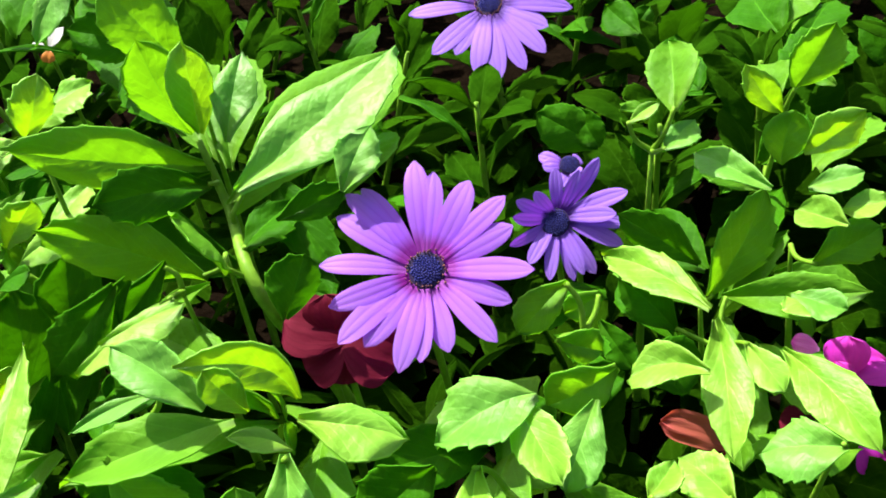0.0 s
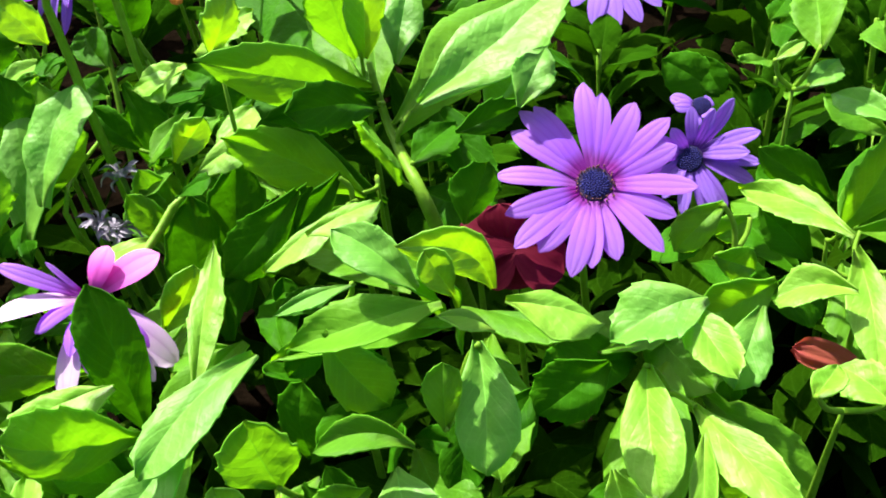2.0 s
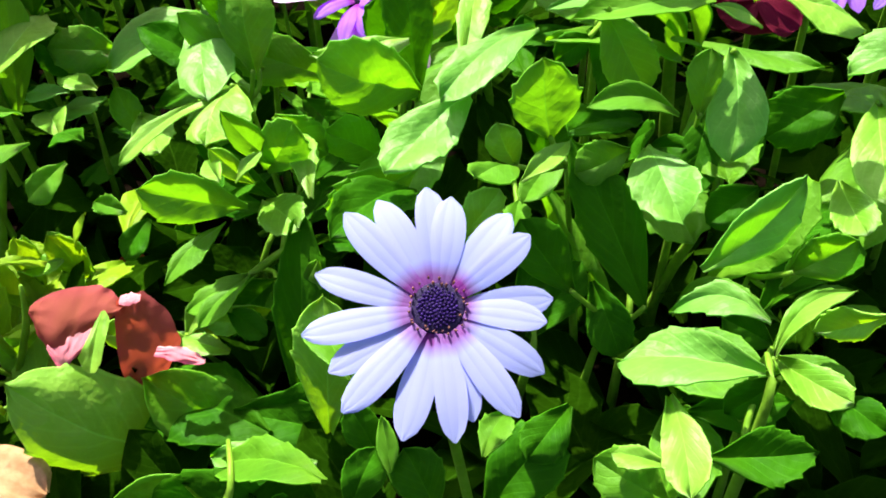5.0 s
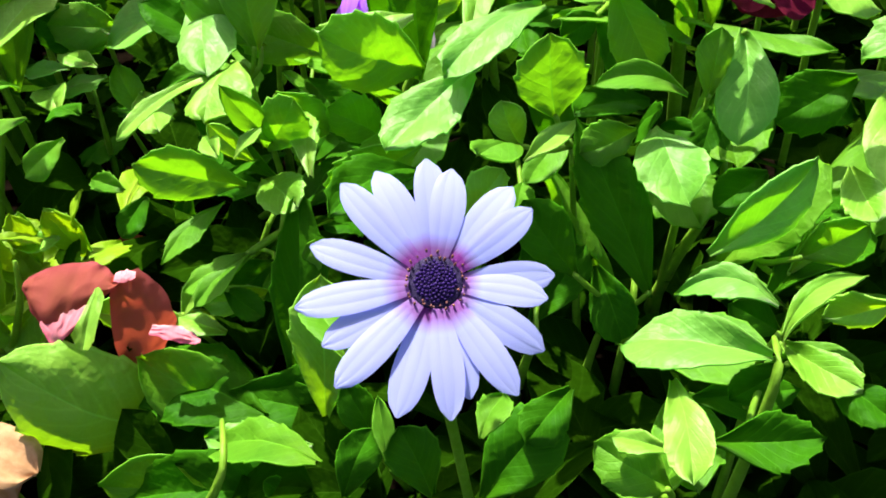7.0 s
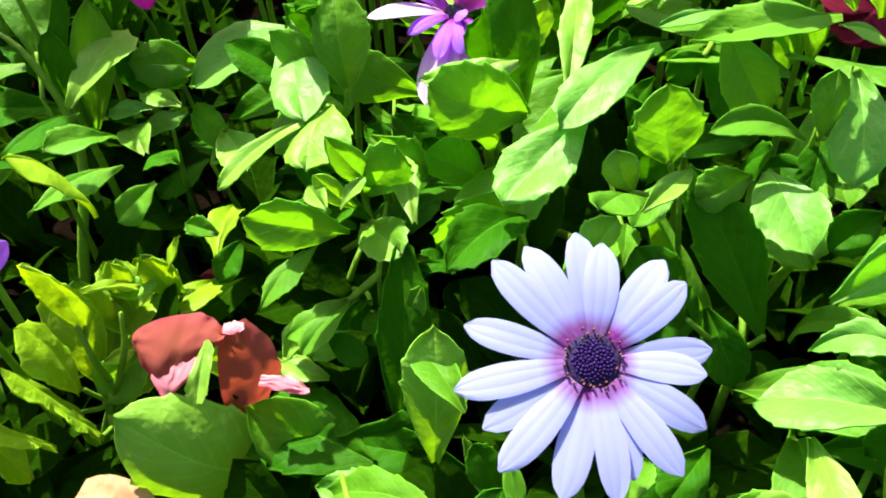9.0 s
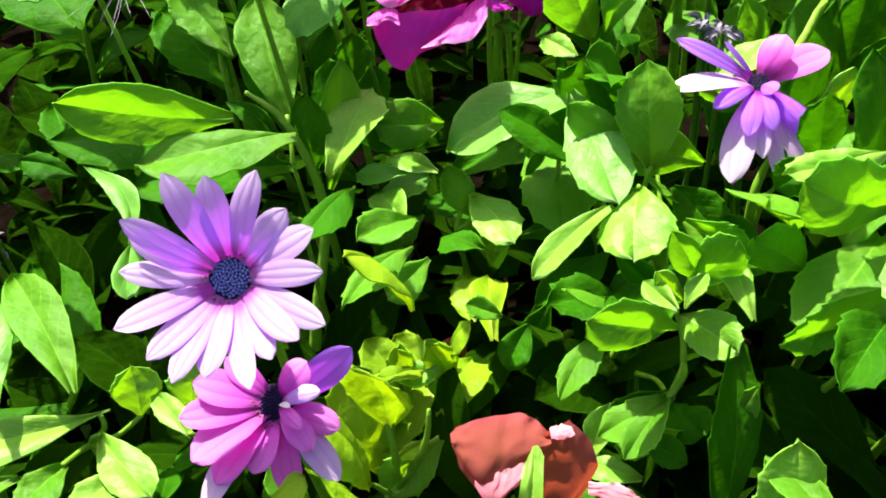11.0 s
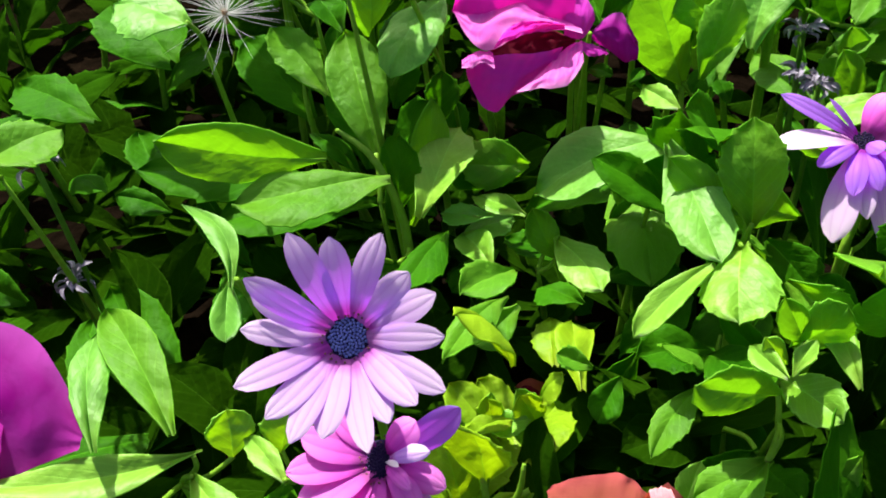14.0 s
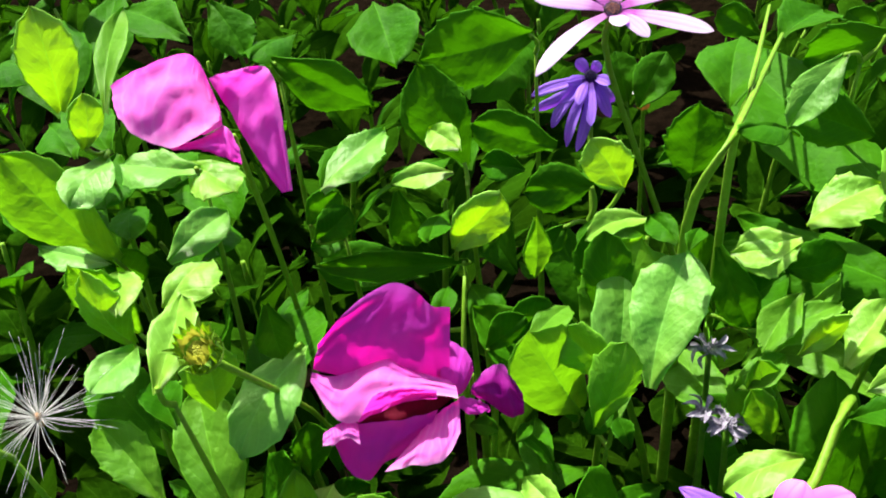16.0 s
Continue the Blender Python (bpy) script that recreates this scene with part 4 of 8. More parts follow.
leaf(shoot_n, (-0.2064, 0.1644, 0.1202), (-0.2165, 0.1461, 0.1313), 0.0153, -14, DEEP, "round")

shoot_m = plant([(-0.2408, 0.1789, 0.1248), (-0.2526, 0.2167, 0.1281)], "daisy shoot with a pale oval leaf", (-0.3, 0.2))
leaf(shoot_m, (-0.3009, 0.1330, 0.1831), (-0.3188, 0.1433, 0.1769), 0.0133, -2, DEEP, "obovate")
leaf(shoot_m, (-0.3146, 0.2163, 0.1267), (-0.3472, 0.2247, 0.1264), 0.0188, -4, DEEP, "obovate")

shoot_o = plant([(-0.0671, 0.0405, 0.1852), (-0.0662, 0.0558, 0.1871)], "daisy shoot with arching sunlit leaves at the bed's edge", (-0.07, 0.05))
leaf(shoot_o, (-0.0744, 0.1145, 0.1588), (-0.0522, 0.1126, 0.2032), 0.0254, 15, GREEN, "obovate")
leaf(shoot_o, (-0.0607, 0.0950, 0.1694), (-0.0294, 0.1277, 0.1738), 0.0226, -3, DEEP, "obovate")
leaf(shoot_o, (-0.0869, 0.1160, 0.1459), (-0.0580, 0.0943, 0.1682), 0.0117, 16, GREEN, "lance", arch=.24)
leaf(shoot_o, (-0.0586, 0.0813, 0.1646), (-0.0335, 0.1063, 0.1725), 0.0098, -11, GREEN, "lance", arch=.2)
leaf(shoot_o, (-0.1028, 0.0930, 0.1417), (-0.0612, 0.0702, 0.1656), 0.0237, 12, GREEN, "obovate")
leaf(shoot_o, (-0.0412, 0.0977, 0.1564), (-0.0170, 0.1227, 0.1493), 0.0160, -15, GREEN, "obovate")
leaf(shoot_o, (-0.0577, 0.0800, 0.1619), (-0.0382, 0.0636, 0.1667), 0.0146, 15, GREEN, "obovate")
leaf(shoot_o, (-0.0541, 0.0931, 0.1529), (-0.0709, 0.0934, 0.1622), 0.0111, -51, DEEP, "round")
leaf(shoot_o, (-0.0813, 0.0906, 0.1281), (-0.0776, 0.0457, 0.1348), 0.0225, 16, GREEN, "lance")
leaf(shoot_o, (-0.0909, 0.0345, 0.1379), (-0.1039, 0.0570, 0.1350), 0.0154, -13, GREEN, "round")
leaf(shoot_o, (-0.0647, 0.0604, 0.1678), (-0.0598, 0.0642, 0.1736), 0.0047, -9, GREEN, "obovate")
leaf(shoot_o, (-0.0442, 0.0698, 0.1606), (-0.0304, 0.0536, 0.1639), 0.0123, 24, DEEP, "round")
leaf(shoot_o, (-0.0811, 0.0653, 0.1487), (-0.0505, 0.0698, 0.1545), 0.0140, 33, DEEP, "lance")
leaf(shoot_o, (-0.0810, 0.0222, 0.1841), (-0.0567, 0.0253, 0.1875), 0.0133, 31, DEEP, "lance")
leaf(shoot_o, (-0.0886, 0.0407, 0.1319), (-0.0809, 0.0594, 0.1351), 0.0116, -14, GREEN, "obovate")
leaf(shoot_o, (-0.1118, 0.1151, 0.1530), (-0.1002, 0.0966, 0.1361), 0.0156, 23, DEEP, "obovate")

shoot_p = plant([(-0.2118, 0.0233, 0.1374), (-0.2198, 0.0436, 0.1358)], "broad dark leaves of a daisy shoot at the bed's edge", (-0.25, 0.03))
leaf(shoot_p, (-0.1869, 0.0364, 0.1354), (-0.2351, 0.0552, 0.1093), 0.0192, -1, GREEN, "obovate")
leaf(shoot_p, (-0.2007, 0.0460, 0.0981), (-0.2588, 0.0301, 0.1040), 0.0256, -29, DEEP, "round", arch=.15)
leaf(shoot_p, (-0.1745, 0.0209, 0.1398), (-0.1681, 0.0329, 0.1563), 0.0121, 27, DEEP, "obovate")
leaf(shoot_p, (-0.1681, 0.0370, 0.1458), (-0.1776, 0.0414, 0.1638), 0.0107, -21, DEEP, "lance")
leaf(shoot_p, (-0.1620, 0.0262, 0.1513), (-0.1680, 0.0410, 0.1613), 0.0058, -9, GREEN, "lance")
leaf(shoot_p, (-0.1360, 0.0225, 0.1464), (-0.1187, 0.0390, 0.1666), 0.0200, 23, DEEP, "obovate")
leaf(shoot_p, (-0.1962, 0.0363, 0.1106), (-0.2060, 0.0356, 0.1186), 0.0072, -31, DEEP, "obovate")
leaf(shoot_p, (-0.1433, -0.0000, 0.1789), (-0.1517, 0.0062, 0.1940), 0.0121, -23, DEEP, "obovate")
leaf(shoot_p, (-0.1359, 0.0207, 0.1762), (-0.1321, 0.0338, 0.1783), 0.0091, -10, GREEN, "obovate")
leaf(shoot_p, (-0.1324, 0.1071, 0.1296), (-0.1158, 0.1256, 0.1521), 0.0151, 27, DEEP, "obovate")
leaf(shoot_p, (-0.1153, 0.0443, 0.1714), (-0.1254, 0.0299, 0.1639), 0.0126, -17, DEEP, "obovate")
leaf(shoot_p, (-0.1841, 0.0645, 0.1485), (-0.2055, 0.0875, 0.1507), 0.0129, -6, GREEN, "obovate")
leaf(shoot_p, (-0.2181, 0.0667, 0.1120), (-0.2726, 0.0831, 0.1115), 0.0341, -7, DEEP, "round")
leaf(shoot_p, (-0.2583, 0.0742, 0.0781), (-0.3531, 0.0925, 0.0685), 0.0510, 2, GREEN, "round")
leaf(shoot_p, (-0.1870, 0.0761, 0.0998), (-0.2341, 0.0716, 0.1134), 0.0176, -29, DEEP, "obovate", arch=.12)

shoot_w = plant([(-0.3149, 0.0847, 0.1292), (-0.3119, 0.0882, 0.1487)], "yellowish green leaves lit through by the sun", (-0.35, 0.08))
leaf(shoot_w, (-0.3299, 0.1246, 0.1078), (-0.3488, 0.1341, 0.1272), 0.0182, 1, YELLOW, "obovate")
leaf(shoot_w, (-0.3192, 0.1310, 0.1076), (-0.3404, 0.1422, 0.1224), 0.0179, -0, YELLOW, "obovate")
leaf(shoot_w, (-0.3223, 0.1074, 0.1151), (-0.3387, 0.1045, 0.1319), 0.0149, -0, YELLOW, "obovate")
leaf(shoot_w, (-0.3133, 0.1233, 0.1365), (-0.3062, 0.1249, 0.1533), 0.0117, 5, YELLOW, "lance")
leaf(shoot_w, (-0.3178, 0.0906, 0.1071), (-0.3311, 0.0889, 0.1191), 0.0114, 0, YELLOW, "round")
leaf(shoot_w, (-0.2957, 0.1378, 0.1450), (-0.3095, 0.1387, 0.1484), 0.0094, -15, GREEN, "obovate")
leaf(shoot_w, (-0.3264, 0.1524, 0.1561), (-0.3408, 0.1395, 0.1444), 0.0149, -23, GREEN, "obovate")
leaf(shoot_w, (-0.2499, 0.1072, 0.1047), (-0.2768, 0.1219, 0.0966), 0.0151, -2, YELLOW, "obovate")

shoot_q = plant([(-0.3802, 0.1857, 0.1463), (-0.3914, 0.1900, 0.1853), (-0.4109, 0.1986, 0.1940)], "bright green daisy shoot with large toothed leaves", (-0.39, 0.15), thick=0.0027)
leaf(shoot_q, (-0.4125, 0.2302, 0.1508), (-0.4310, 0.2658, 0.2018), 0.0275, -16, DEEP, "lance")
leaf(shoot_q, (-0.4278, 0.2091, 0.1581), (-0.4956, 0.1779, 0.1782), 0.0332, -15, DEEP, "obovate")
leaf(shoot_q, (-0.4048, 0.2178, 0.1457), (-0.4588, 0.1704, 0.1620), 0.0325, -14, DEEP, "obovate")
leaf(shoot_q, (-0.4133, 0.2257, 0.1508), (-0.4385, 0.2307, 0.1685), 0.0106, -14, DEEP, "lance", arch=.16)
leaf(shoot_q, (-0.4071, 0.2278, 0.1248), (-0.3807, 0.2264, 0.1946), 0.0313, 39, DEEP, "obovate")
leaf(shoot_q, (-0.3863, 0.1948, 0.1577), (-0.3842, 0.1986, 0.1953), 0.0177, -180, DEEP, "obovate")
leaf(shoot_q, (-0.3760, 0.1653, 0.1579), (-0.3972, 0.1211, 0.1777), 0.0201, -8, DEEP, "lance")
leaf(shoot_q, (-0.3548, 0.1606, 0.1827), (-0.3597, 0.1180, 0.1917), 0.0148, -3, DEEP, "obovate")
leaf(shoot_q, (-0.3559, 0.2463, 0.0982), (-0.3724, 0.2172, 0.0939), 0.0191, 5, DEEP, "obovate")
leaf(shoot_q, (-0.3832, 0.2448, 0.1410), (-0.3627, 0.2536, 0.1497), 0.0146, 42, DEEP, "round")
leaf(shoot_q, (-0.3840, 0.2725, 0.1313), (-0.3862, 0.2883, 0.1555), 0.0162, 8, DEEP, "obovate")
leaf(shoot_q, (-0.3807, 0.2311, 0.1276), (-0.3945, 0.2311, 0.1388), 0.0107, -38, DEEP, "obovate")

shoot_r = plant([(-0.2520, 0.1667, 0.1095), (-0.2479, 0.1943, 0.1130)], "daisy shoot with smooth pale oval leaves", (-0.27, 0.16))
leaf(shoot_r, (-0.2735, 0.2972, 0.1270), (-0.3443, 0.2576, 0.1189), 0.0353, 1, DEEP, "lance")
leaf(shoot_r, (-0.2998, 0.2773, 0.1396), (-0.2798, 0.1890, 0.1511), 0.0324, 14, GREEN, "obovate")
leaf(shoot_r, (-0.2651, 0.2154, 0.1541), (-0.2792, 0.2147, 0.2078), 0.0333, -119, DEEP, "round")
leaf(shoot_r, (-0.2706, 0.2076, 0.1640), (-0.3045, 0.1996, 0.1950), 0.0200, -22, DEEP, "obovate")
leaf(shoot_r, (-0.2417, 0.2446, 0.0981), (-0.2438, 0.1886, 0.1041), 0.0342, 15, DEEP, "round", fold=.05)
leaf(shoot_r, (-0.2604, 0.2168, 0.1143), (-0.2872, 0.1667, 0.1222), 0.0213, 11, DEEP, "lance")
leaf(shoot_r, (-0.3272, 0.2425, 0.0980), (-0.3047, 0.2330, 0.0753), 0.0189, 9, DEEP, "obovate")
leaf(shoot_r, (-0.3008, 0.2254, 0.1429), (-0.2895, 0.2245, 0.1669), 0.0101, 34, DEEP, "obovate")
leaf(shoot_r, (-0.2380, 0.1991, 0.1648), (-0.2167, 0.1855, 0.1493), 0.0196, 36, DEEP, "round")
leaf(shoot_r, (-0.2270, 0.2089, 0.1391), (-0.2466, 0.2007, 0.1678), 0.0199, 16, GREEN, "obovate")
leaf(shoot_r, (-0.3003, 0.2101, 0.1223), (-0.2676, 0.2176, 0.1278), 0.0147, 34, DEEP, "obovate")
leaf(shoot_r, (-0.2891, 0.2618, 0.1424), (-0.3011, 0.3094, 0.1404), 0.0150, -13, DEEP, "obovate")

shoot_s = plant([(-0.2690, 0.2395, 0.1140), (-0.2674, 0.2423, 0.1530)], "daisy shoot on a bare green stem with folded leaves", (-0.27, 0.24), thick=0.0027)
leaf(shoot_s, (-0.2895, 0.2831, 0.1795), (-0.2850, 0.2877, 0.2223), 0.0260, 145, DEEP, "obovate")
leaf(shoot_s, (-0.2737, 0.3015, 0.1861), (-0.2580, 0.3094, 0.2443), 0.0357, 55, GREEN, "round")
leaf(shoot_s, (-0.2983, 0.2733, 0.2204), (-0.2847, 0.2932, 0.2245), 0.0135, -7, GREEN, "obovate")
leaf(shoot_s, (-0.4039, 0.2472, 0.1877), (-0.4022, 0.3186, 0.1935), 0.0303, -4, DEEP, "round")
leaf(shoot_s, (-0.4420, 0.2437, 0.1667), (-0.4794, 0.2629, 0.1964), 0.0290, -11, DEEP, "obovate")
leaf(shoot_s, (-0.4762, 0.1962, 0.2224), (-0.5204, 0.2323, 0.2268), 0.0358, 1, DEEP, "round")
leaf(shoot_s, (-0.4306, 0.2786, 0.1870), (-0.4232, 0.2807, 0.2207), 0.0202, -4, DEEP, "obovate")
leaf(shoot_s, (-0.4534, 0.2625, 0.1936), (-0.4367, 0.2428, 0.1833), 0.0112, 5, DEEP, "obovate")
leaf(shoot_s, (-0.3158, 0.2434, 0.2063), (-0.3052, 0.2437, 0.2048), 0.0071, 21, DEEP, "round")
leaf(shoot_s, (-0.2983, 0.2395, 0.2036), (-0.2941, 0.2453, 0.2076), 0.0055, 6, DEEP, "obovate")

shoot_t = plant([(-0.4372, 0.0719, 0.0700), (-0.4345, 0.0778, 0.0876)], "green daisy shoot beside a magenta pansy", (-0.5, 0.13))
leaf(shoot_t, (-0.4598, 0.1091, 0.1030), (-0.5193, 0.1623, 0.1170), 0.0346, -1, DEEP, "obovate")
leaf(shoot_t, (-0.4988, 0.1035, 0.0855), (-0.5369, 0.1665, 0.0952), 0.0264, 2, DEEP, "obovate")
leaf(shoot_t, (-0.4595, 0.1050, 0.1015), (-0.5196, 0.0542, 0.1142), 0.0235, 1, DEEP, "lance")
leaf(shoot_t, (-0.4821, 0.0749, 0.0960), (-0.5029, 0.0375, 0.1195), 0.0211, -0, DEEP, "lance")
leaf(shoot_t, (-0.4694, 0.0675, 0.0913), (-0.4928, 0.0335, 0.1145), 0.0172, -12, DEEP, "lance")
leaf(shoot_t, (-0.4526, 0.0704, 0.0810), (-0.4717, 0.0780, 0.1024), 0.0164, -3, DEEP, "obovate")
leaf(shoot_t, (-0.4548, 0.1080, 0.0786), (-0.4281, 0.0799, 0.0772), 0.0230, 0, DEEP, "round")
leaf(shoot_t, (-0.3956, 0.0471, 0.1306), (-0.4034, 0.0700, 0.1225), 0.0109, -2, DEEP, "lance")
leaf(shoot_t, (-0.4801, 0.1976, 0.1568), (-0.4514, 0.1722, 0.1336), 0.0139, 4, DEEP, "lance", side=-.12)
leaf(shoot_t, (-0.4390, 0.1433, 0.1631), (-0.4264, 0.1124, 0.1602), 0.0152, 2, DEEP, "obovate")
leaf(shoot_t, (-0.4076, 0.1146, 0.1138), (-0.4340, 0.1180, 0.0983), 0.0188, -1, DEEP, "obovate")
leaf(shoot_t, (-0.3867, 0.0673, 0.1343), (-0.4031, 0.0720, 0.1232), 0.0135, -9, DEEP, "obovate")
leaf(shoot_t, (-0.4606, 0.1035, 0.0994), (-0.4706, 0.1238, 0.1100), 0.0097, 3, DEEP, "lance")
leaf(shoot_t, (-0.5148, 0.1715, 0.2099), (-0.5436, 0.1500, 0.2029), 0.0241, -5, DEEP, "round")
leaf(shoot_t, (-0.4944, 0.1624, 0.2134), (-0.5435, 0.1829, 0.2125), 0.0221, -11, DEEP, "obovate")
leaf(shoot_t, (-0.4540, 0.1385, 0.1931), (-0.4732, 0.1349, 0.2007), 0.0111, -18, DEEP, "obovate")
leaf(shoot_t, (-0.5151, 0.1137, 0.1559), (-0.5353, 0.1129, 0.1678), 0.0155, -32, DEEP, "obovate")
leaf(shoot_t, (-0.4857, 0.1818, 0.1677), (-0.5155, 0.2108, 0.1716), 0.0180, -6, DEEP, "obovate")

shoot_x = plant([(-0.2253, 0.1354, 0.0707), (-0.2339, 0.1250, 0.1119)], "small crowded daisy shoot with round toothed leaves", (-0.22, 0.13))
leaf(shoot_x, (-0.2502, 0.1714, 0.1286), (-0.2800, 0.1510, 0.1423), 0.0227, -6, DEEP, "round")
leaf(shoot_x, (-0.2588, 0.1339, 0.1664), (-0.2445, 0.1151, 0.1755), 0.0167, 25, DEEP, "round")
leaf(shoot_x, (-0.2526, 0.1514, 0.1419), (-0.2728, 0.1379, 0.1626), 0.0136, 12, GREEN, "obovate")
leaf(shoot_x, (-0.2258, 0.1710, 0.1433), (-0.1982, 0.2063, 0.1315), 0.0280, -4, DEEP, "round")
leaf(shoot_x, (-0.2395, 0.1808, 0.1325), (-0.2386, 0.1802, 0.1487), 0.0095, 90, GREEN, "lance")
leaf(shoot_x, (-0.2393, 0.1695, 0.0806), (-0.2596, 0.1279, 0.0878), 0.0242, 10, DEEP, "round")
leaf(shoot_x, (-0.2284, 0.1284, 0.0686), (-0.2403, 0.1558, 0.1147), 0.0238, -28, DEEP, "obovate")
leaf(shoot_x, (-0.2816, 0.1584, 0.1318), (-0.2896, 0.1583, 0.1010), 0.0129, -73, DEEP, "obovate")
leaf(shoot_x, (-0.2546, 0.1690, 0.0779), (-0.2729, 0.1318, 0.0920), 0.0202, 9, DEEP, "round")
leaf(shoot_x, (-0.2898, 0.1419, 0.0897), (-0.2676, 0.1407, 0.0866), 0.0134, 35, DEEP, "obovate")
leaf(shoot_x, (-0.2278, 0.1667, 0.1464), (-0.2192, 0.1799, 0.1558), 0.0107, -7, DEEP, "round")
leaf(shoot_x, (-0.2329, 0.1262, 0.1226), (-0.2229, 0.1060, 0.1338), 0.0164, 25, DEEP, "round")
leaf(shoot_x, (-0.2421, 0.1015, 0.1338), (-0.2263, 0.0957, 0.1282), 0.0102, 37, DEEP, "round")
leaf(shoot_x, (-0.2388, 0.1189, 0.1729), (-0.2435, 0.1385, 0.1639), 0.0144, -26, DEEP, "round")
leaf(shoot_x, (-0.2641, 0.1029, 0.1116), (-0.2724, 0.0964, 0.1150), 0.0064, 11, GREEN, "obovate")

shoot_y = plant([(-0.3220, 0.0779, 0.1331), (-0.3267, 0.0831, 0.1552)], "yellowish green leaves around a rust red pansy", (-0.34, 0.11))
leaf(shoot_y, (-0.3146, 0.1080, 0.1216), (-0.3107, 0.1459, 0.1128), 0.0253, -11, YELLOW, "round")
leaf(shoot_y, (-0.3227, 0.0816, 0.1466), (-0.3288, 0.0777, 0.1825), 0.0242, 48, YELLOW, "round")
leaf(shoot_y, (-0.3378, 0.0904, 0.1103), (-0.3255, 0.1255, 0.1237), 0.0250, -9, YELLOW, "round")
leaf(shoot_y, (-0.3213, 0.1163, 0.1349), (-0.3334, 0.0979, 0.1464), 0.0120, 9, YELLOW, "obovate")
leaf(shoot_y, (-0.3177, 0.1089, 0.0967), (-0.3304, 0.0833, 0.1001), 0.0182, 9, YELLOW, "round")
leaf(shoot_y, (-0.3323, 0.0875, 0.1069), (-0.3436, 0.0966, 0.1498), 0.0213, -27, YELLOW, "obovate")
leaf(shoot_y, (-0.2826, 0.1202, 0.0959), (-0.2630, 0.1121, 0.1007), 0.0140, 6, BLUEGREEN, "obovate")
leaf(shoot_y, (-0.3445, 0.0316, 0.1678), (-0.3348, 0.0397, 0.1757), 0.0098, -6, YELLOW, "obovate")
leaf(shoot_y, (-0.3182, 0.1047, 0.1799), (-0.3317, 0.0931, 0.2138), 0.0145, 8, YELLOW, "obovate")
leaf(shoot_y, (-0.3129, 0.1597, 0.1177), (-0.3194, 0.1861, 0.1176), 0.0166, -12, YELLOW, "obovate")
leaf(shoot_y, (-0.2995, 0.1374, 0.1340), (-0.3091, 0.1783, 0.1267), 0.0157, -13, YELLOW, "obovate")
leaf(shoot_y, (-0.3599, 0.1958, 0.1468), (-0.3414, 0.2154, 0.1473), 0.0171, -2, BLUEGREEN, "obovate")
leaf(shoot_y, (-0.3519, 0.2334, 0.1498), (-0.3685, 0.2157, 0.1740), 0.0220, -79, DEEP, "round")
leaf(shoot_y, (-0.3283, 0.1388, 0.1756), (-0.3406, 0.0978, 0.1846), 0.0133, -1, GREEN, "lance")
leaf(shoot_y, (-0.3243, 0.1376, 0.1901), (-0.3365, 0.1135, 0.2004), 0.0156, -6, GREEN, "obovate")
leaf(shoot_y, (-0.2857, 0.1358, 0.1448), (-0.2914, 0.1203, 0.1360), 0.0123, -11, DEEP, "obovate")

shoot_z = plant([(-0.4431, 0.2426, 0.1643), (-0.4475, 0.2587, 0.2034)], "sunlit pale green daisy shoot under a pink pansy", (-0.42, 0.27))
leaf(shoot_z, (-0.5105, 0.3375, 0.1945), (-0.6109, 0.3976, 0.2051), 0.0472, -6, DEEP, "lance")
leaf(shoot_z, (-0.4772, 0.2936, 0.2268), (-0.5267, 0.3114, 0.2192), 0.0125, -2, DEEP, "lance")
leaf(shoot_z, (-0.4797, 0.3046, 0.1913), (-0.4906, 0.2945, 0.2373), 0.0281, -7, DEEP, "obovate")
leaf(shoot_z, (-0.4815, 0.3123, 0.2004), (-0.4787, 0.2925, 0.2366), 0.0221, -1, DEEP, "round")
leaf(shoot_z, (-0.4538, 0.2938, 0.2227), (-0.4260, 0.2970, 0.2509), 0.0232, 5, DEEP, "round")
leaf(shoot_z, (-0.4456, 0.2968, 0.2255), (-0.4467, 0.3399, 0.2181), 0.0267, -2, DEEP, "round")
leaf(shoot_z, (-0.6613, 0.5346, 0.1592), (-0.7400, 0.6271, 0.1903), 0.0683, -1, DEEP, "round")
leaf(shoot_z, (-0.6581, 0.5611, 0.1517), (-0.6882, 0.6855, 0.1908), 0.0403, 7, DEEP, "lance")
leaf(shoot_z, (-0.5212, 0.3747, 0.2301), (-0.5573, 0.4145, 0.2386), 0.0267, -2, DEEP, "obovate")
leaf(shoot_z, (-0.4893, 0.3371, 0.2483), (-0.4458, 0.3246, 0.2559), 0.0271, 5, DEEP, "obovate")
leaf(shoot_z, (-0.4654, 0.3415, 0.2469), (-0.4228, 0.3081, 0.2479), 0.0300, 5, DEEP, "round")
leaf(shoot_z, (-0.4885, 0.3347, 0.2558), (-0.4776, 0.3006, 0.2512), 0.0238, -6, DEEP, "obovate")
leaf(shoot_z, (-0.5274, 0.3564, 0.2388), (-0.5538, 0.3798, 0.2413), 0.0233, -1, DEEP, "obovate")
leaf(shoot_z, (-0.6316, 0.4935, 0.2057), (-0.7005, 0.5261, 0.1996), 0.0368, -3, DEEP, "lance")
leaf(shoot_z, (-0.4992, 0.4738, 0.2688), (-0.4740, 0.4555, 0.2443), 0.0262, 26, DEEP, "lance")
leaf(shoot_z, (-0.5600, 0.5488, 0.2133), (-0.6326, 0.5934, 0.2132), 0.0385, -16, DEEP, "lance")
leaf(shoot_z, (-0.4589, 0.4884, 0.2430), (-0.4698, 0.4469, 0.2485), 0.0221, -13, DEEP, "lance")
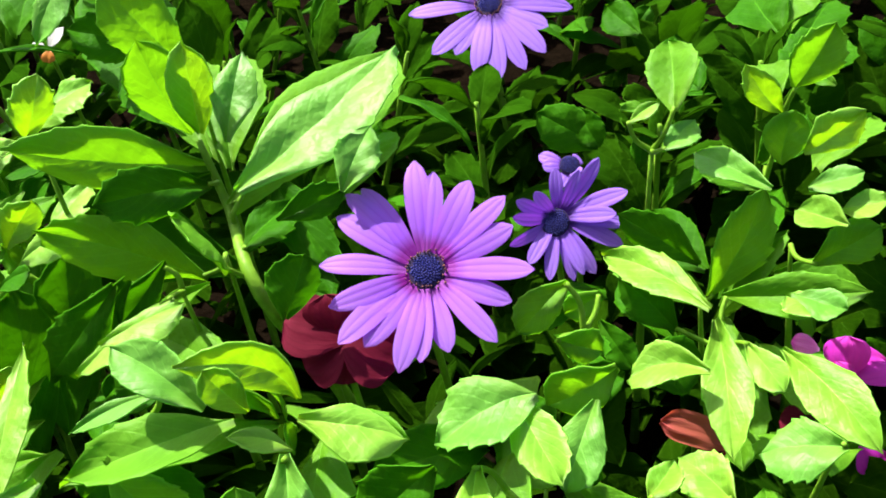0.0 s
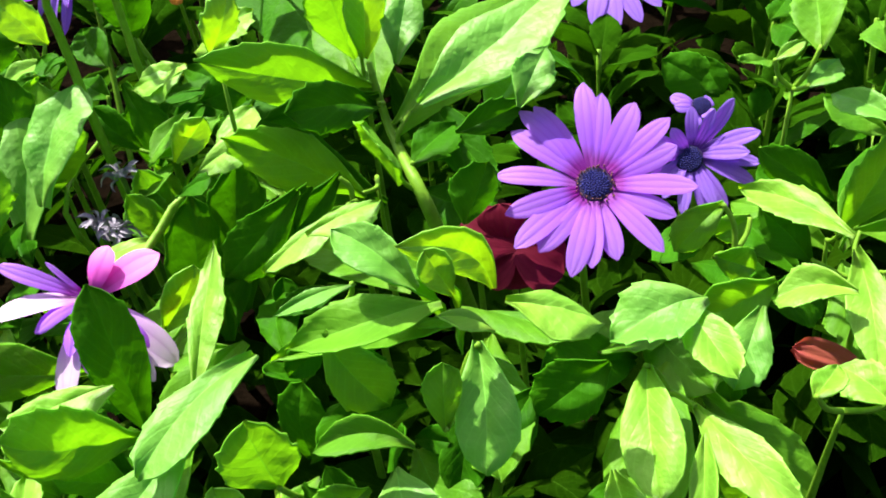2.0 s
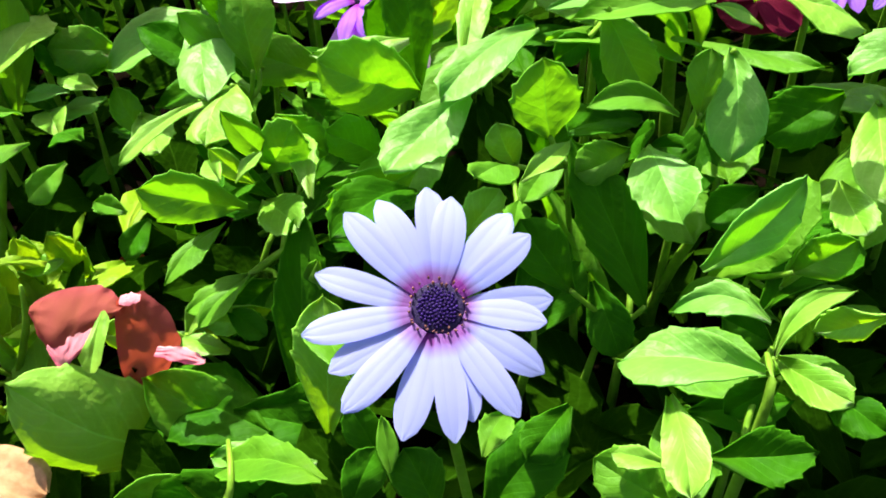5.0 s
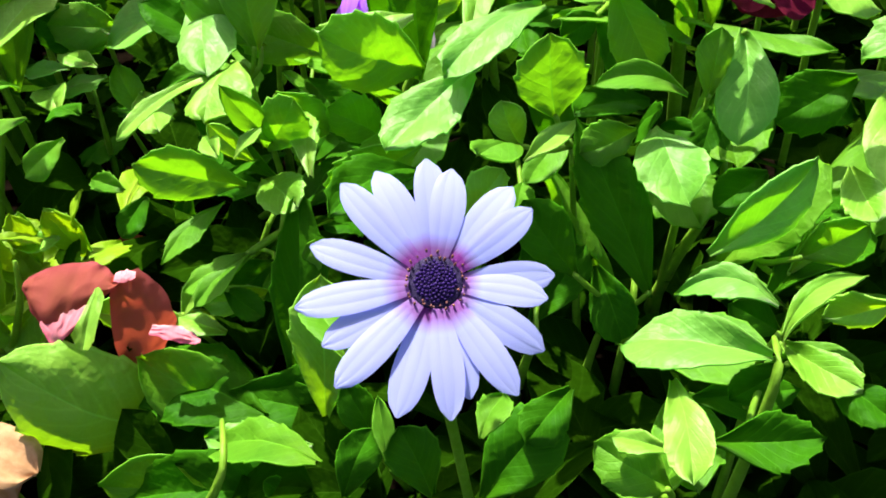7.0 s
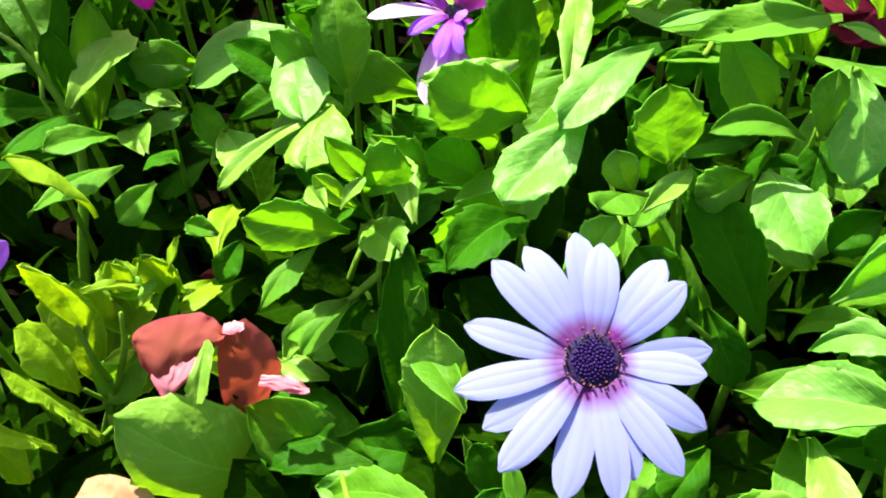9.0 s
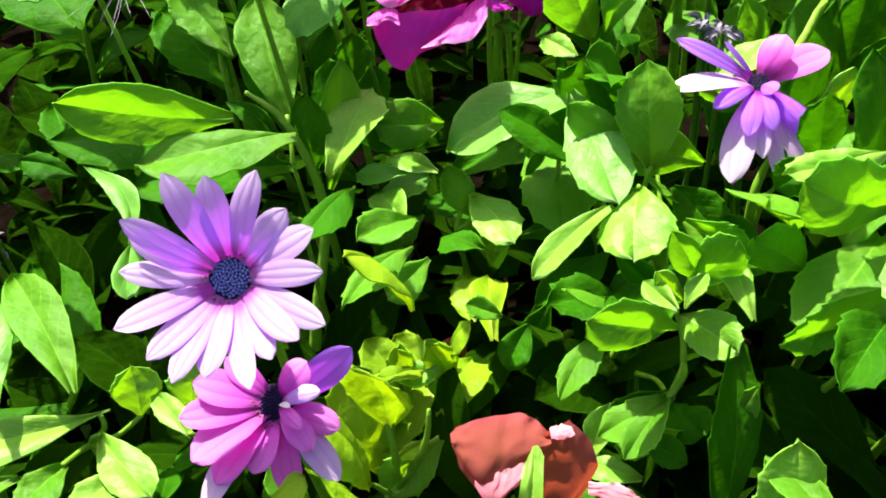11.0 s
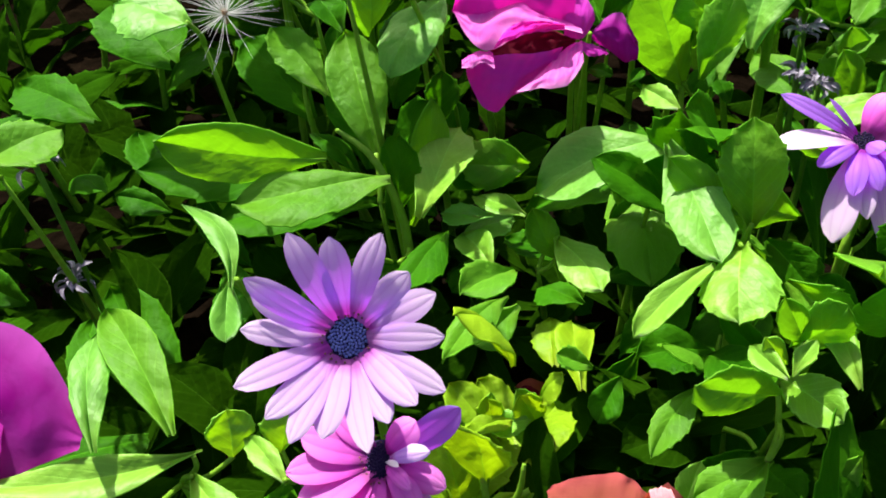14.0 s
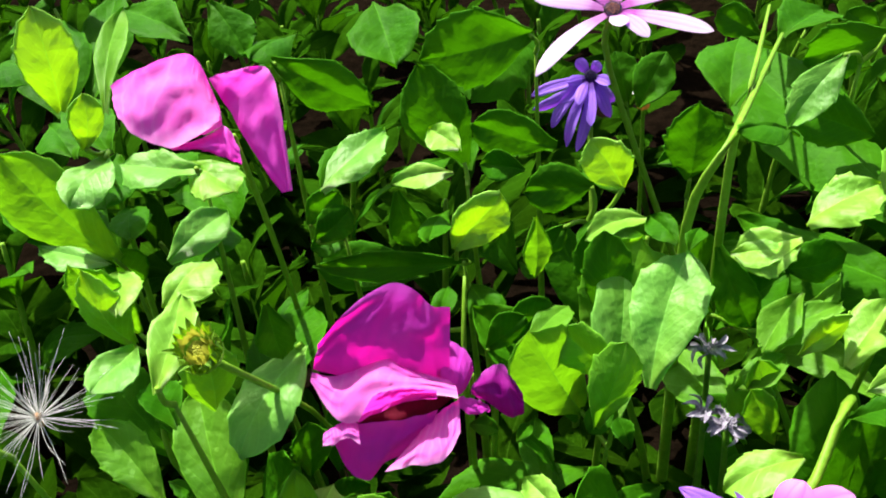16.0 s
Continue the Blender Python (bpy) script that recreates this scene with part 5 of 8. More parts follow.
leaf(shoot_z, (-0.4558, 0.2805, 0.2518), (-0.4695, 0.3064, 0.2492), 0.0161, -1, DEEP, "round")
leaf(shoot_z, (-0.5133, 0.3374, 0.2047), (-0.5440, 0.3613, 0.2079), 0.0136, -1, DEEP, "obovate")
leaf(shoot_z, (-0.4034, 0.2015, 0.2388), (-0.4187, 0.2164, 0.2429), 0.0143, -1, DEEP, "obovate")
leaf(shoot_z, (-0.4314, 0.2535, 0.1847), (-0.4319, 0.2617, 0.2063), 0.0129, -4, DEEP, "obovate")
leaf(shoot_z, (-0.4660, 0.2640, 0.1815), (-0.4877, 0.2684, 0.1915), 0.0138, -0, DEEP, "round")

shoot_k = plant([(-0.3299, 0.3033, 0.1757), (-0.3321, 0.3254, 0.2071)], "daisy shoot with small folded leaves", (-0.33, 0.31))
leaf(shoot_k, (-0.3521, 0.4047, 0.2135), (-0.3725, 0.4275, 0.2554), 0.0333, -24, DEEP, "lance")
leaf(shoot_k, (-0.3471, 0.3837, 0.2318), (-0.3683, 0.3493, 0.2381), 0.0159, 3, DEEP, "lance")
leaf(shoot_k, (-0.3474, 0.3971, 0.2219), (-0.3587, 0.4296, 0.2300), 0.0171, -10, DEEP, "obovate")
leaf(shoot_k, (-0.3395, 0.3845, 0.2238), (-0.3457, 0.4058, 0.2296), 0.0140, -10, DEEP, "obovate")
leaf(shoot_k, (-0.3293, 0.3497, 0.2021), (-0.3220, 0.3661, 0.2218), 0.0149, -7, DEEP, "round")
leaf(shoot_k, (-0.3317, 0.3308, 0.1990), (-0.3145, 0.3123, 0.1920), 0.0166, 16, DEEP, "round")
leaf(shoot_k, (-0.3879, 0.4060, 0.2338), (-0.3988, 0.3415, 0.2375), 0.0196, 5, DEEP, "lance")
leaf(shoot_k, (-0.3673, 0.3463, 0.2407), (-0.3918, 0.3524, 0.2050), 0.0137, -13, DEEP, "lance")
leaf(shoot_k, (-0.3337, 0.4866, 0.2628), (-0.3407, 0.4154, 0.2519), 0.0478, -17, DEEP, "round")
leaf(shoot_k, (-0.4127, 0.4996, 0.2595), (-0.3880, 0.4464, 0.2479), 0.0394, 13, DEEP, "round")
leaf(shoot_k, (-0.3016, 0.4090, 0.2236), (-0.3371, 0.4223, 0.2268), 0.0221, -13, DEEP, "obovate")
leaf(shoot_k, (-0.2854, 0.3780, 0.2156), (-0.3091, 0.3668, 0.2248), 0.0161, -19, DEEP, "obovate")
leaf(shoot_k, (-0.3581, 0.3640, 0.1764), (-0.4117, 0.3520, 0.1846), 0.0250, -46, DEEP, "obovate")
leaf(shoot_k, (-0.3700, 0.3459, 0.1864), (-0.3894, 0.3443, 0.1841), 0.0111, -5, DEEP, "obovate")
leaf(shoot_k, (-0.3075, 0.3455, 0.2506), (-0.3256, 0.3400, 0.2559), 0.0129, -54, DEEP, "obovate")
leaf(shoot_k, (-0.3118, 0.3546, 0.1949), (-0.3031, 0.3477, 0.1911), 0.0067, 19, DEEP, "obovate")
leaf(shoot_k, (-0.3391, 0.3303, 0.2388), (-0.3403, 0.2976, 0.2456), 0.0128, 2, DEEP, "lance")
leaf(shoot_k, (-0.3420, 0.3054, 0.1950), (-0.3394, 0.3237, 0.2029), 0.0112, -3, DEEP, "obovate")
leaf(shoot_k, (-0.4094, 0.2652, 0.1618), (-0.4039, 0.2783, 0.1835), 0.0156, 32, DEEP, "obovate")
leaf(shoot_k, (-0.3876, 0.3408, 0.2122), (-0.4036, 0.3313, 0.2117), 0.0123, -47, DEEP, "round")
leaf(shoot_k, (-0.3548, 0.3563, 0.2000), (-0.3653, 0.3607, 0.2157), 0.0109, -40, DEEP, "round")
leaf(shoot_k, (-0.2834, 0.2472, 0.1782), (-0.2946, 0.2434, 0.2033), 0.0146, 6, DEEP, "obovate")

shoot_l = plant([(-0.2614, 0.2964, 0.1846), (-0.2612, 0.3581, 0.1903)], "daisy shoot with round sunlit leaves", (-0.24, 0.33))
leaf(shoot_l, (-0.2676, 0.3936, 0.2095), (-0.2858, 0.4185, 0.2202), 0.0192, -21, DEEP, "round")
leaf(shoot_l, (-0.2623, 0.4280, 0.2365), (-0.2508, 0.4436, 0.2593), 0.0197, 27, DEEP, "round")
leaf(shoot_l, (-0.2679, 0.4379, 0.2340), (-0.2751, 0.4485, 0.2563), 0.0169, -30, DEEP, "obovate")
leaf(shoot_l, (-0.2539, 0.3598, 0.2087), (-0.2773, 0.3750, 0.2102), 0.0161, -23, DEEP, "round")
leaf(shoot_l, (-0.2457, 0.3037, 0.2487), (-0.2563, 0.3179, 0.2507), 0.0118, -17, DEEP, "obovate")
leaf(shoot_l, (-0.2526, 0.3752, 0.2379), (-0.2295, 0.3828, 0.2489), 0.0149, 46, DEEP, "round")
leaf(shoot_l, (-0.2684, 0.3373, 0.2317), (-0.2840, 0.3255, 0.2309), 0.0117, -9, DEEP, "obovate")
leaf(shoot_l, (-0.2831, 0.3546, 0.1908), (-0.2972, 0.3529, 0.1991), 0.0095, -53, DEEP, "obovate")
leaf(shoot_l, (-0.2268, 0.3457, 0.1936), (-0.2170, 0.3589, 0.2156), 0.0154, 18, DEEP, "round")
leaf(shoot_l, (-0.2234, 0.4018, 0.2554), (-0.2170, 0.4509, 0.2655), 0.0334, -2, DEEP, "round")

shoot_zz = plant([(-0.1894, 0.3085, 0.1471), (-0.2027, 0.3105, 0.1787)], "daisy shoot with round lime green leaves", (-0.16, 0.32), thick=0.0027)
leaf(shoot_zz, (-0.1820, 0.3957, 0.2041), (-0.1474, 0.4190, 0.2073), 0.0253, -6, DEEP, "round")
leaf(shoot_zz, (-0.2167, 0.3689, 0.2170), (-0.1908, 0.3546, 0.2114), 0.0170, 16, DEEP, "round")
leaf(shoot_zz, (-0.2233, 0.3287, 0.1882), (-0.1998, 0.3329, 0.2157), 0.0222, 17, DEEP, "obovate")
leaf(shoot_zz, (-0.2026, 0.3287, 0.1804), (-0.1793, 0.3382, 0.2152), 0.0261, -2, GREEN, "obovate")
leaf(shoot_zz, (-0.1932, 0.3092, 0.2027), (-0.2144, 0.3156, 0.1780), 0.0157, -12, GREEN, "lance")
leaf(shoot_zz, (-0.1942, 0.3499, 0.2127), (-0.2163, 0.3343, 0.2183), 0.0111, 8, DEEP, "obovate")
leaf(shoot_zz, (-0.1864, 0.3600, 0.1920), (-0.1451, 0.3604, 0.1859), 0.0239, 48, DEEP, "round")
leaf(shoot_zz, (-0.1593, 0.4020, 0.2409), (-0.1971, 0.4003, 0.2544), 0.0233, -62, DEEP, "round")
leaf(shoot_zz, (-0.2092, 0.3275, 0.2847), (-0.2296, 0.3061, 0.2973), 0.0138, -7, DEEP, "lance")
leaf(shoot_zz, (-0.1850, 0.2940, 0.1411), (-0.2213, 0.2701, 0.1572), 0.0245, 11, DEEP, "lance")
leaf(shoot_zz, (-0.1333, 0.5297, 0.2317), (-0.1533, 0.5297, 0.2444), 0.0157, -72, DEEP, "round")
leaf(shoot_zz, (-0.2154, 0.3304, 0.1980), (-0.2072, 0.3289, 0.1874), 0.0079, 18, DEEP, "obovate")
leaf(shoot_zz, (-0.1884, 0.2513, 0.2195), (-0.1725, 0.2515, 0.2270), 0.0116, 3, DEEP, "obovate")
leaf(shoot_zz, (-0.2303, 0.2972, 0.1753), (-0.2084, 0.2907, 0.1659), 0.0148, 41, DEEP, "round")
leaf(shoot_zz, (-0.2656, 0.2712, 0.1988), (-0.2733, 0.2579, 0.1912), 0.0102, -12, DEEP, "obovate")
leaf(shoot_zz, (-0.2578, 0.2535, 0.1903), (-0.2635, 0.2643, 0.1948), 0.0080, -17, DEEP, "obovate")
leaf(shoot_zz, (-0.2425, 0.2916, 0.2556), (-0.2386, 0.3022, 0.2581), 0.0076, -12, DEEP, "obovate")
leaf(shoot_w, (-0.3309, 0.0765, 0.1160), (-0.3399, 0.0744, 0.1523), 0.0225, 2, YELLOW, "obovate")
leaf(shoot_w, (-0.3310, 0.0918, 0.1122), (-0.3395, 0.1073, 0.1310), 0.0117, -2, YELLOW, "lance")
leaf(shoot_w, (-0.3261, 0.1051, 0.1043), (-0.3327, 0.1129, 0.1293), 0.0143, -7, YELLOW, "lance")
leaf(shoot_w, (-0.3297, 0.0704, 0.1107), (-0.3386, 0.0562, 0.1516), 0.0248, 2, YELLOW, "round")
leaf(shoot_w, (-0.3224, 0.0469, 0.1241), (-0.3299, 0.0288, 0.1595), 0.0201, 2, YELLOW, "obovate")
leaf(shoot_w, (-0.3202, 0.0654, 0.1055), (-0.3267, 0.0581, 0.1335), 0.0168, 6, YELLOW, "obovate")
leaf(shoot_w, (-0.3293, 0.0382, 0.1155), (-0.3372, 0.0366, 0.1387), 0.0162, 8, YELLOW, "round")
leaf(shoot_w, (-0.3462, 0.0575, 0.1308), (-0.3574, 0.0576, 0.1470), 0.0130, -11, GREEN, "obovate")
leaf(shoot_q, (-0.4571, 0.1713, 0.1370), (-0.4779, 0.1919, 0.1589), 0.0099, 2, DEEP, "lance", arch=.12, side=.12)
leaf(shoot_q, (-0.4576, 0.1723, 0.1373), (-0.4416, 0.1446, 0.1381), 0.0154, -2, DEEP, "obovate")

shoot_za = plant([(-0.2424, 0.3149, 0.2486), (-0.2303, 0.3132, 0.2909), (-0.1986, 0.4458, 0.2682)], "bare lime green stems rising to shaded leaves", thick=0.0025)
leaf(shoot_za, (-0.1944, 0.4717, 0.2566), (-0.1692, 0.5113, 0.2551), 0.0310, -2, DEEP, "obovate")
leaf(shoot_za, (-0.2241, 0.3619, 0.2627), (-0.1922, 0.3935, 0.2487), 0.0140, -10, DEEP, "lance")

shoot_zb = plant([(-0.2267, 0.3422, 0.2575), (-0.2218, 0.3525, 0.2894), (-0.1979, 0.5051, 0.2573)], "thin bare stem among shaded leaves", thick=0.0022)
leaf(shoot_zb, (-0.2029, 0.4875, 0.2492), (-0.2256, 0.4865, 0.2616), 0.0170, -68, DEEP, "obovate")

shoot_zc = plant([(-0.2030, 0.2285, 0.1462), (-0.1888, 0.2604, 0.1543)], "thick lime green stem bearing a sunlit leaf", thick=0.0030)
leaf(shoot_zc, (-0.1933, 0.3233, 0.1865), (-0.1825, 0.3463, 0.2110), 0.0209, -19, GREEN, "round")
leaf(shoot_zc, (-0.2078, 0.2995, 0.1798), (-0.2178, 0.3185, 0.1709), 0.0153, -19, GREEN, "obovate")

# shoots whose leaves stand in the open, one by one

shoot = plant([(-0.2298, 0.1311, 0.1382)], "daisy shoot with sunlit green spoon-shaped leaves", (-0.237, 0.143))
leaf(shoot, (-0.2338, 0.1444, 0.1521), (-0.2564, 0.1326, 0.1868), 0.0100, -72, DEEP, "lance")
leaf(shoot, (-0.2335, 0.1263, 0.1731), (-0.2434, 0.1185, 0.1926), 0.0076, -86, LIME, "obovate")
leaf(shoot, (-0.2340, 0.1188, 0.1675), (-0.2617, 0.0982, 0.1874), 0.0192, -89, GREEN, "obovate")
leaf(shoot, (-0.2277, 0.1370, 0.1739), (-0.2398, 0.1247, 0.2036), 0.0105, -102, GREEN, "lance")
leaf(shoot, (-0.2116, 0.1221, 0.1742), (-0.2238, 0.1537, 0.1807), 0.0105, -3, LIME, "obovate")
leaf(shoot, (-0.2339, 0.1319, 0.1630), (-0.2151, 0.1156, 0.1645), 0.0174, 18, LIME, "round")
leaf(shoot, (-0.2316, 0.1345, 0.1724), (-0.2190, 0.1356, 0.1935), 0.0185, 90, GREEN, "round")
leaf(shoot, (-0.2329, 0.1117, 0.1442), (-0.2566, 0.0974, 0.1353), 0.0151, -1, GREEN, "obovate")
leaf(shoot, (-0.2343, 0.1110, 0.1446), (-0.2474, 0.0878, 0.1386), 0.0117, 13, GREEN, "obovate")
leaf(shoot, (-0.2369, 0.1078, 0.1887), (-0.2478, 0.1215, 0.1865), 0.0079, -23, LIME, "obovate")
leaf(shoot, (-0.2344, 0.1136, 0.1838), (-0.2281, 0.1255, 0.1890), 0.0063, -9, LIME, "lance")
leaf(shoot, (-0.2079, 0.1103, 0.1539), (-0.2152, 0.1034, 0.1402), 0.0104, -38, GREEN, "round")
leaf(shoot, (-0.2352, 0.1563, 0.1827), (-0.2127, 0.1481, 0.1733), 0.0163, 57, GREEN, "obovate")

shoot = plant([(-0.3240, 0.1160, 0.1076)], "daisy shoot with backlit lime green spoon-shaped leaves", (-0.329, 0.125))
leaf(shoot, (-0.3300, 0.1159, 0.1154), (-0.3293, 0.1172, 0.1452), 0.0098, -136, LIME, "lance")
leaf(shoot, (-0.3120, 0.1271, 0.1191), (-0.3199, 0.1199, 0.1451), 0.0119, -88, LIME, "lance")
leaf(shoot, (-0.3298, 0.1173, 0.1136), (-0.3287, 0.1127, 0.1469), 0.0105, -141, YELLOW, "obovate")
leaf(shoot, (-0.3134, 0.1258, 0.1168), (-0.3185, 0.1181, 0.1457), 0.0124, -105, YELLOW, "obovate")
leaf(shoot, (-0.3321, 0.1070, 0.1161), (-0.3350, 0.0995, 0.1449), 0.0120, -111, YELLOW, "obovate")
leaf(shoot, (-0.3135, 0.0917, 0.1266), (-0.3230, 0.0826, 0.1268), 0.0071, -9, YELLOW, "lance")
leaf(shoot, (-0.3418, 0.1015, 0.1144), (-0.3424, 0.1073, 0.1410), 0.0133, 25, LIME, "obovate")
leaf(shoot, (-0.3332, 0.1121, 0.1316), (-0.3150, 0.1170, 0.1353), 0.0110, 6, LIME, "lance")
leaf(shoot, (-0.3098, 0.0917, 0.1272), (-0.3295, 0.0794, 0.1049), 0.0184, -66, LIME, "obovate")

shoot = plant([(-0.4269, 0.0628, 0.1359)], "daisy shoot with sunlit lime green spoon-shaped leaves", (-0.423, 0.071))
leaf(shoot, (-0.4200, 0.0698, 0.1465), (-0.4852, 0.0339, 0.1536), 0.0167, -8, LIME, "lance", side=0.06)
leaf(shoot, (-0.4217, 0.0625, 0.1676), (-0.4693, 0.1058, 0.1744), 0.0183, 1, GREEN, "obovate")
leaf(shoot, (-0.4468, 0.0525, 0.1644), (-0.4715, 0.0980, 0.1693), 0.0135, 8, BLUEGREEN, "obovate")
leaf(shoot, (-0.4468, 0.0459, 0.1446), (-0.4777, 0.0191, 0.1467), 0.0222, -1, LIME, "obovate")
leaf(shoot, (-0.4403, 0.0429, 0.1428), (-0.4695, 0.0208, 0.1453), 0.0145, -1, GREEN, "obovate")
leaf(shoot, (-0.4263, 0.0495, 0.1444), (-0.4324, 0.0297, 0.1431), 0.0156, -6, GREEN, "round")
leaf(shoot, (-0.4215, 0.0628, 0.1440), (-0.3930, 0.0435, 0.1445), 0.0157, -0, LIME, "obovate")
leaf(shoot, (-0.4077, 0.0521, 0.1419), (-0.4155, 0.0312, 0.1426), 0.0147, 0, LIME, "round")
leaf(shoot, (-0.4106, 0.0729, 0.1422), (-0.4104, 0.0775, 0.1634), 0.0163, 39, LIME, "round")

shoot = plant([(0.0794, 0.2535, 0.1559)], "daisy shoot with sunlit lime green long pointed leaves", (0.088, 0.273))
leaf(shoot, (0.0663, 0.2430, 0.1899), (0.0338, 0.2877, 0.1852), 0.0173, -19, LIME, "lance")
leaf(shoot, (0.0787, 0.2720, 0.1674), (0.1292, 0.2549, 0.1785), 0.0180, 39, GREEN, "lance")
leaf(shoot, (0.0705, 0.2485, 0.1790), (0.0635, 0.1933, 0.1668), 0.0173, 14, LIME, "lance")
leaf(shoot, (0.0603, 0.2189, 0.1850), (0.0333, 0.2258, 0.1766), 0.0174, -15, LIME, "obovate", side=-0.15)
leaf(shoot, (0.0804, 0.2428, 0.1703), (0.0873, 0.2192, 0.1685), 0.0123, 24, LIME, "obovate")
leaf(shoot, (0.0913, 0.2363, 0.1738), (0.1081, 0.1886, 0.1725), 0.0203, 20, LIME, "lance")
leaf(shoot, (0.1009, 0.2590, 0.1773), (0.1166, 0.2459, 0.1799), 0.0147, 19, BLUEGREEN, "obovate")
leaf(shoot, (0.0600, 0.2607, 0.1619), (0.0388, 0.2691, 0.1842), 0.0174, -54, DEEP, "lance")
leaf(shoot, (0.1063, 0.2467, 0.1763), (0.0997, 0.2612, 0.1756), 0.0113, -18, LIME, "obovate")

shoot = plant([(-0.0800, 0.1660, 0.1958)], "daisy shoot with half-shaded green spoon-shaped leaves", (-0.084, 0.187))
leaf(shoot, (-0.0871, 0.1637, 0.2420), (-0.1108, 0.1751, 0.2569), 0.0143, -21, BLUEGREEN, "obovate")
leaf(shoot, (-0.0816, 0.1653, 0.2352), (-0.1269, 0.1541, 0.2314), 0.0205, -5, GREEN, "lance")
leaf(shoot, (-0.0644, 0.1786, 0.2299), (-0.0892, 0.1647, 0.2573), 0.0138, -92, LIME, "round", side=-0.18)
leaf(shoot, (-0.0776, 0.1671, 0.2350), (-0.0840, 0.1630, 0.2549), 0.0103, -90, LIME, "obovate")
leaf(shoot, (-0.0625, 0.1605, 0.2391), (-0.0351, 0.1591, 0.2290), 0.0166, 9, LIME, "lance")
leaf(shoot, (-0.0660, 0.1600, 0.2281), (-0.0826, 0.1604, 0.2351), 0.0072, -6, LIME, "lance")
leaf(shoot, (-0.1158, 0.1557, 0.2325), (-0.0996, 0.1511, 0.2058), 0.0180, 60, GREEN, "obovate")
leaf(shoot, (-0.0722, 0.1690, 0.2158), (-0.0709, 0.1352, 0.1939), 0.0194, 4, BLUEGREEN, "obovate")
leaf(shoot, (-0.0827, 0.1449, 0.2018), (-0.0817, 0.1510, 0.2235), 0.0114, 20, GREEN, "obovate")
leaf(shoot, (-0.0902, 0.1350, 0.2112), (-0.1188, 0.1327, 0.2130), 0.0104, -29, GREEN, "obovate", side=-0.15)

shoot = plant([(-0.2067, 0.3186, 0.1946)], "daisy shoot with sunlit lime green broad rounded leaves", (-0.214, 0.321))
leaf(shoot, (-0.1990, 0.2857, 0.2133), (-0.1834, 0.2897, 0.2316), 0.0156, 99, LIME, "obovate")
leaf(shoot, (-0.1976, 0.3104, 0.2248), (-0.2122, 0.2870, 0.2125), 0.0158, 7, GREEN, "lance")
leaf(shoot, (-0.2238, 0.3231, 0.2307), (-0.1988, 0.3205, 0.2374), 0.0195, 19, LIME, "round")
leaf(shoot, (-0.1956, 0.3329, 0.2405), (-0.1695, 0.3457, 0.2540), 0.0241, 5, LIME, "round")
leaf(shoot, (-0.1984, 0.3252, 0.2396), (-0.2225, 0.3226, 0.2302), 0.0195, -12, LIME, "round")
leaf(shoot, (-0.2127, 0.2914, 0.2119), (-0.1824, 0.3089, 0.2230), 0.0173, -3, GREEN, "lance")
leaf(shoot, (-0.1837, 0.2813, 0.2156), (-0.1673, 0.3059, 0.2277), 0.0199, -11, LIME, "obovate")
leaf(shoot, (-0.2287, 0.3238, 0.2321), (-0.2115, 0.3169, 0.1964), 0.0175, 60, DEEP, "obovate")
leaf(shoot, (-0.2275, 0.3190, 0.2006), (-0.2474, 0.3251, 0.2209), 0.0140, -65, DEEP, "obovate")
leaf(shoot, (-0.1996, 0.3338, 0.2153), (-0.1770, 0.3365, 0.2239), 0.0183, 69, DEEP, "round")

shoot = plant([(0.1141, 0.2987, 0.1685)], "daisy shoot with sunlit lime green broad rounded leaves", (0.126, 0.300))
leaf(shoot, (0.0963, 0.2811, 0.2117), (0.0740, 0.3110, 0.2117), 0.0138, -25, BLUEGREEN, "obovate")
leaf(shoot, (0.1184, 0.3085, 0.2057), (0.1371, 0.3032, 0.2262), 0.0198, 97, LIME, "lance")
leaf(shoot, (0.1098, 0.3111, 0.2005), (0.1133, 0.3134, 0.2237), 0.0177, 43, GREEN, "round")
leaf(shoot, (0.1123, 0.3220, 0.2168), (0.0944, 0.3183, 0.2420), 0.0128, -111, LIME, "lance")
leaf(shoot, (0.1157, 0.2773, 0.1745), (0.1370, 0.2737, 0.1927), 0.0179, 71, GREEN, "obovate")
leaf(shoot, (0.1226, 0.2712, 0.1988), (0.1087, 0.2878, 0.1957), 0.0155, -23, LIME, "round")
leaf(shoot, (0.1241, 0.2806, 0.1979), (0.1398, 0.2768, 0.2044), 0.0131, 15, LIME, "round")
leaf(shoot, (0.1139, 0.2902, 0.2030), (0.1327, 0.2868, 0.2103), 0.0144, 12, BLUEGREEN, "obovate")

shoot = plant([(-0.1765, 0.1575, 0.1600)], "daisy shoot with backlit green spoon-shaped leaves", (-0.188, 0.179))
leaf(shoot, (-0.1790, 0.1568, 0.1927), (-0.1847, 0.1684, 0.2445), 0.0187, 10, DEEP, "obovate")
leaf(shoot, (-0.1798, 0.1521, 0.2204), (-0.2104, 0.1380, 0.2192), 0.0176, -9, LIME, "lance")
leaf(shoot, (-0.1748, 0.1446, 0.2034), (-0.2038, 0.1278, 0.2219), 0.0263, -90, GREEN, "round")
leaf(shoot, (-0.1571, 0.1332, 0.2130), (-0.1783, 0.1010, 0.2029), 0.0239, -3, BLUEGREEN, "obovate")
leaf(shoot, (-0.1642, 0.1644, 0.2002), (-0.1656, 0.2217, 0.2200), 0.0116, -4, LIME, "lance")
leaf(shoot, (-0.1729, 0.1249, 0.1877), (-0.2027, 0.1153, 0.1677), 0.0251, -97, GREEN, "obovate")
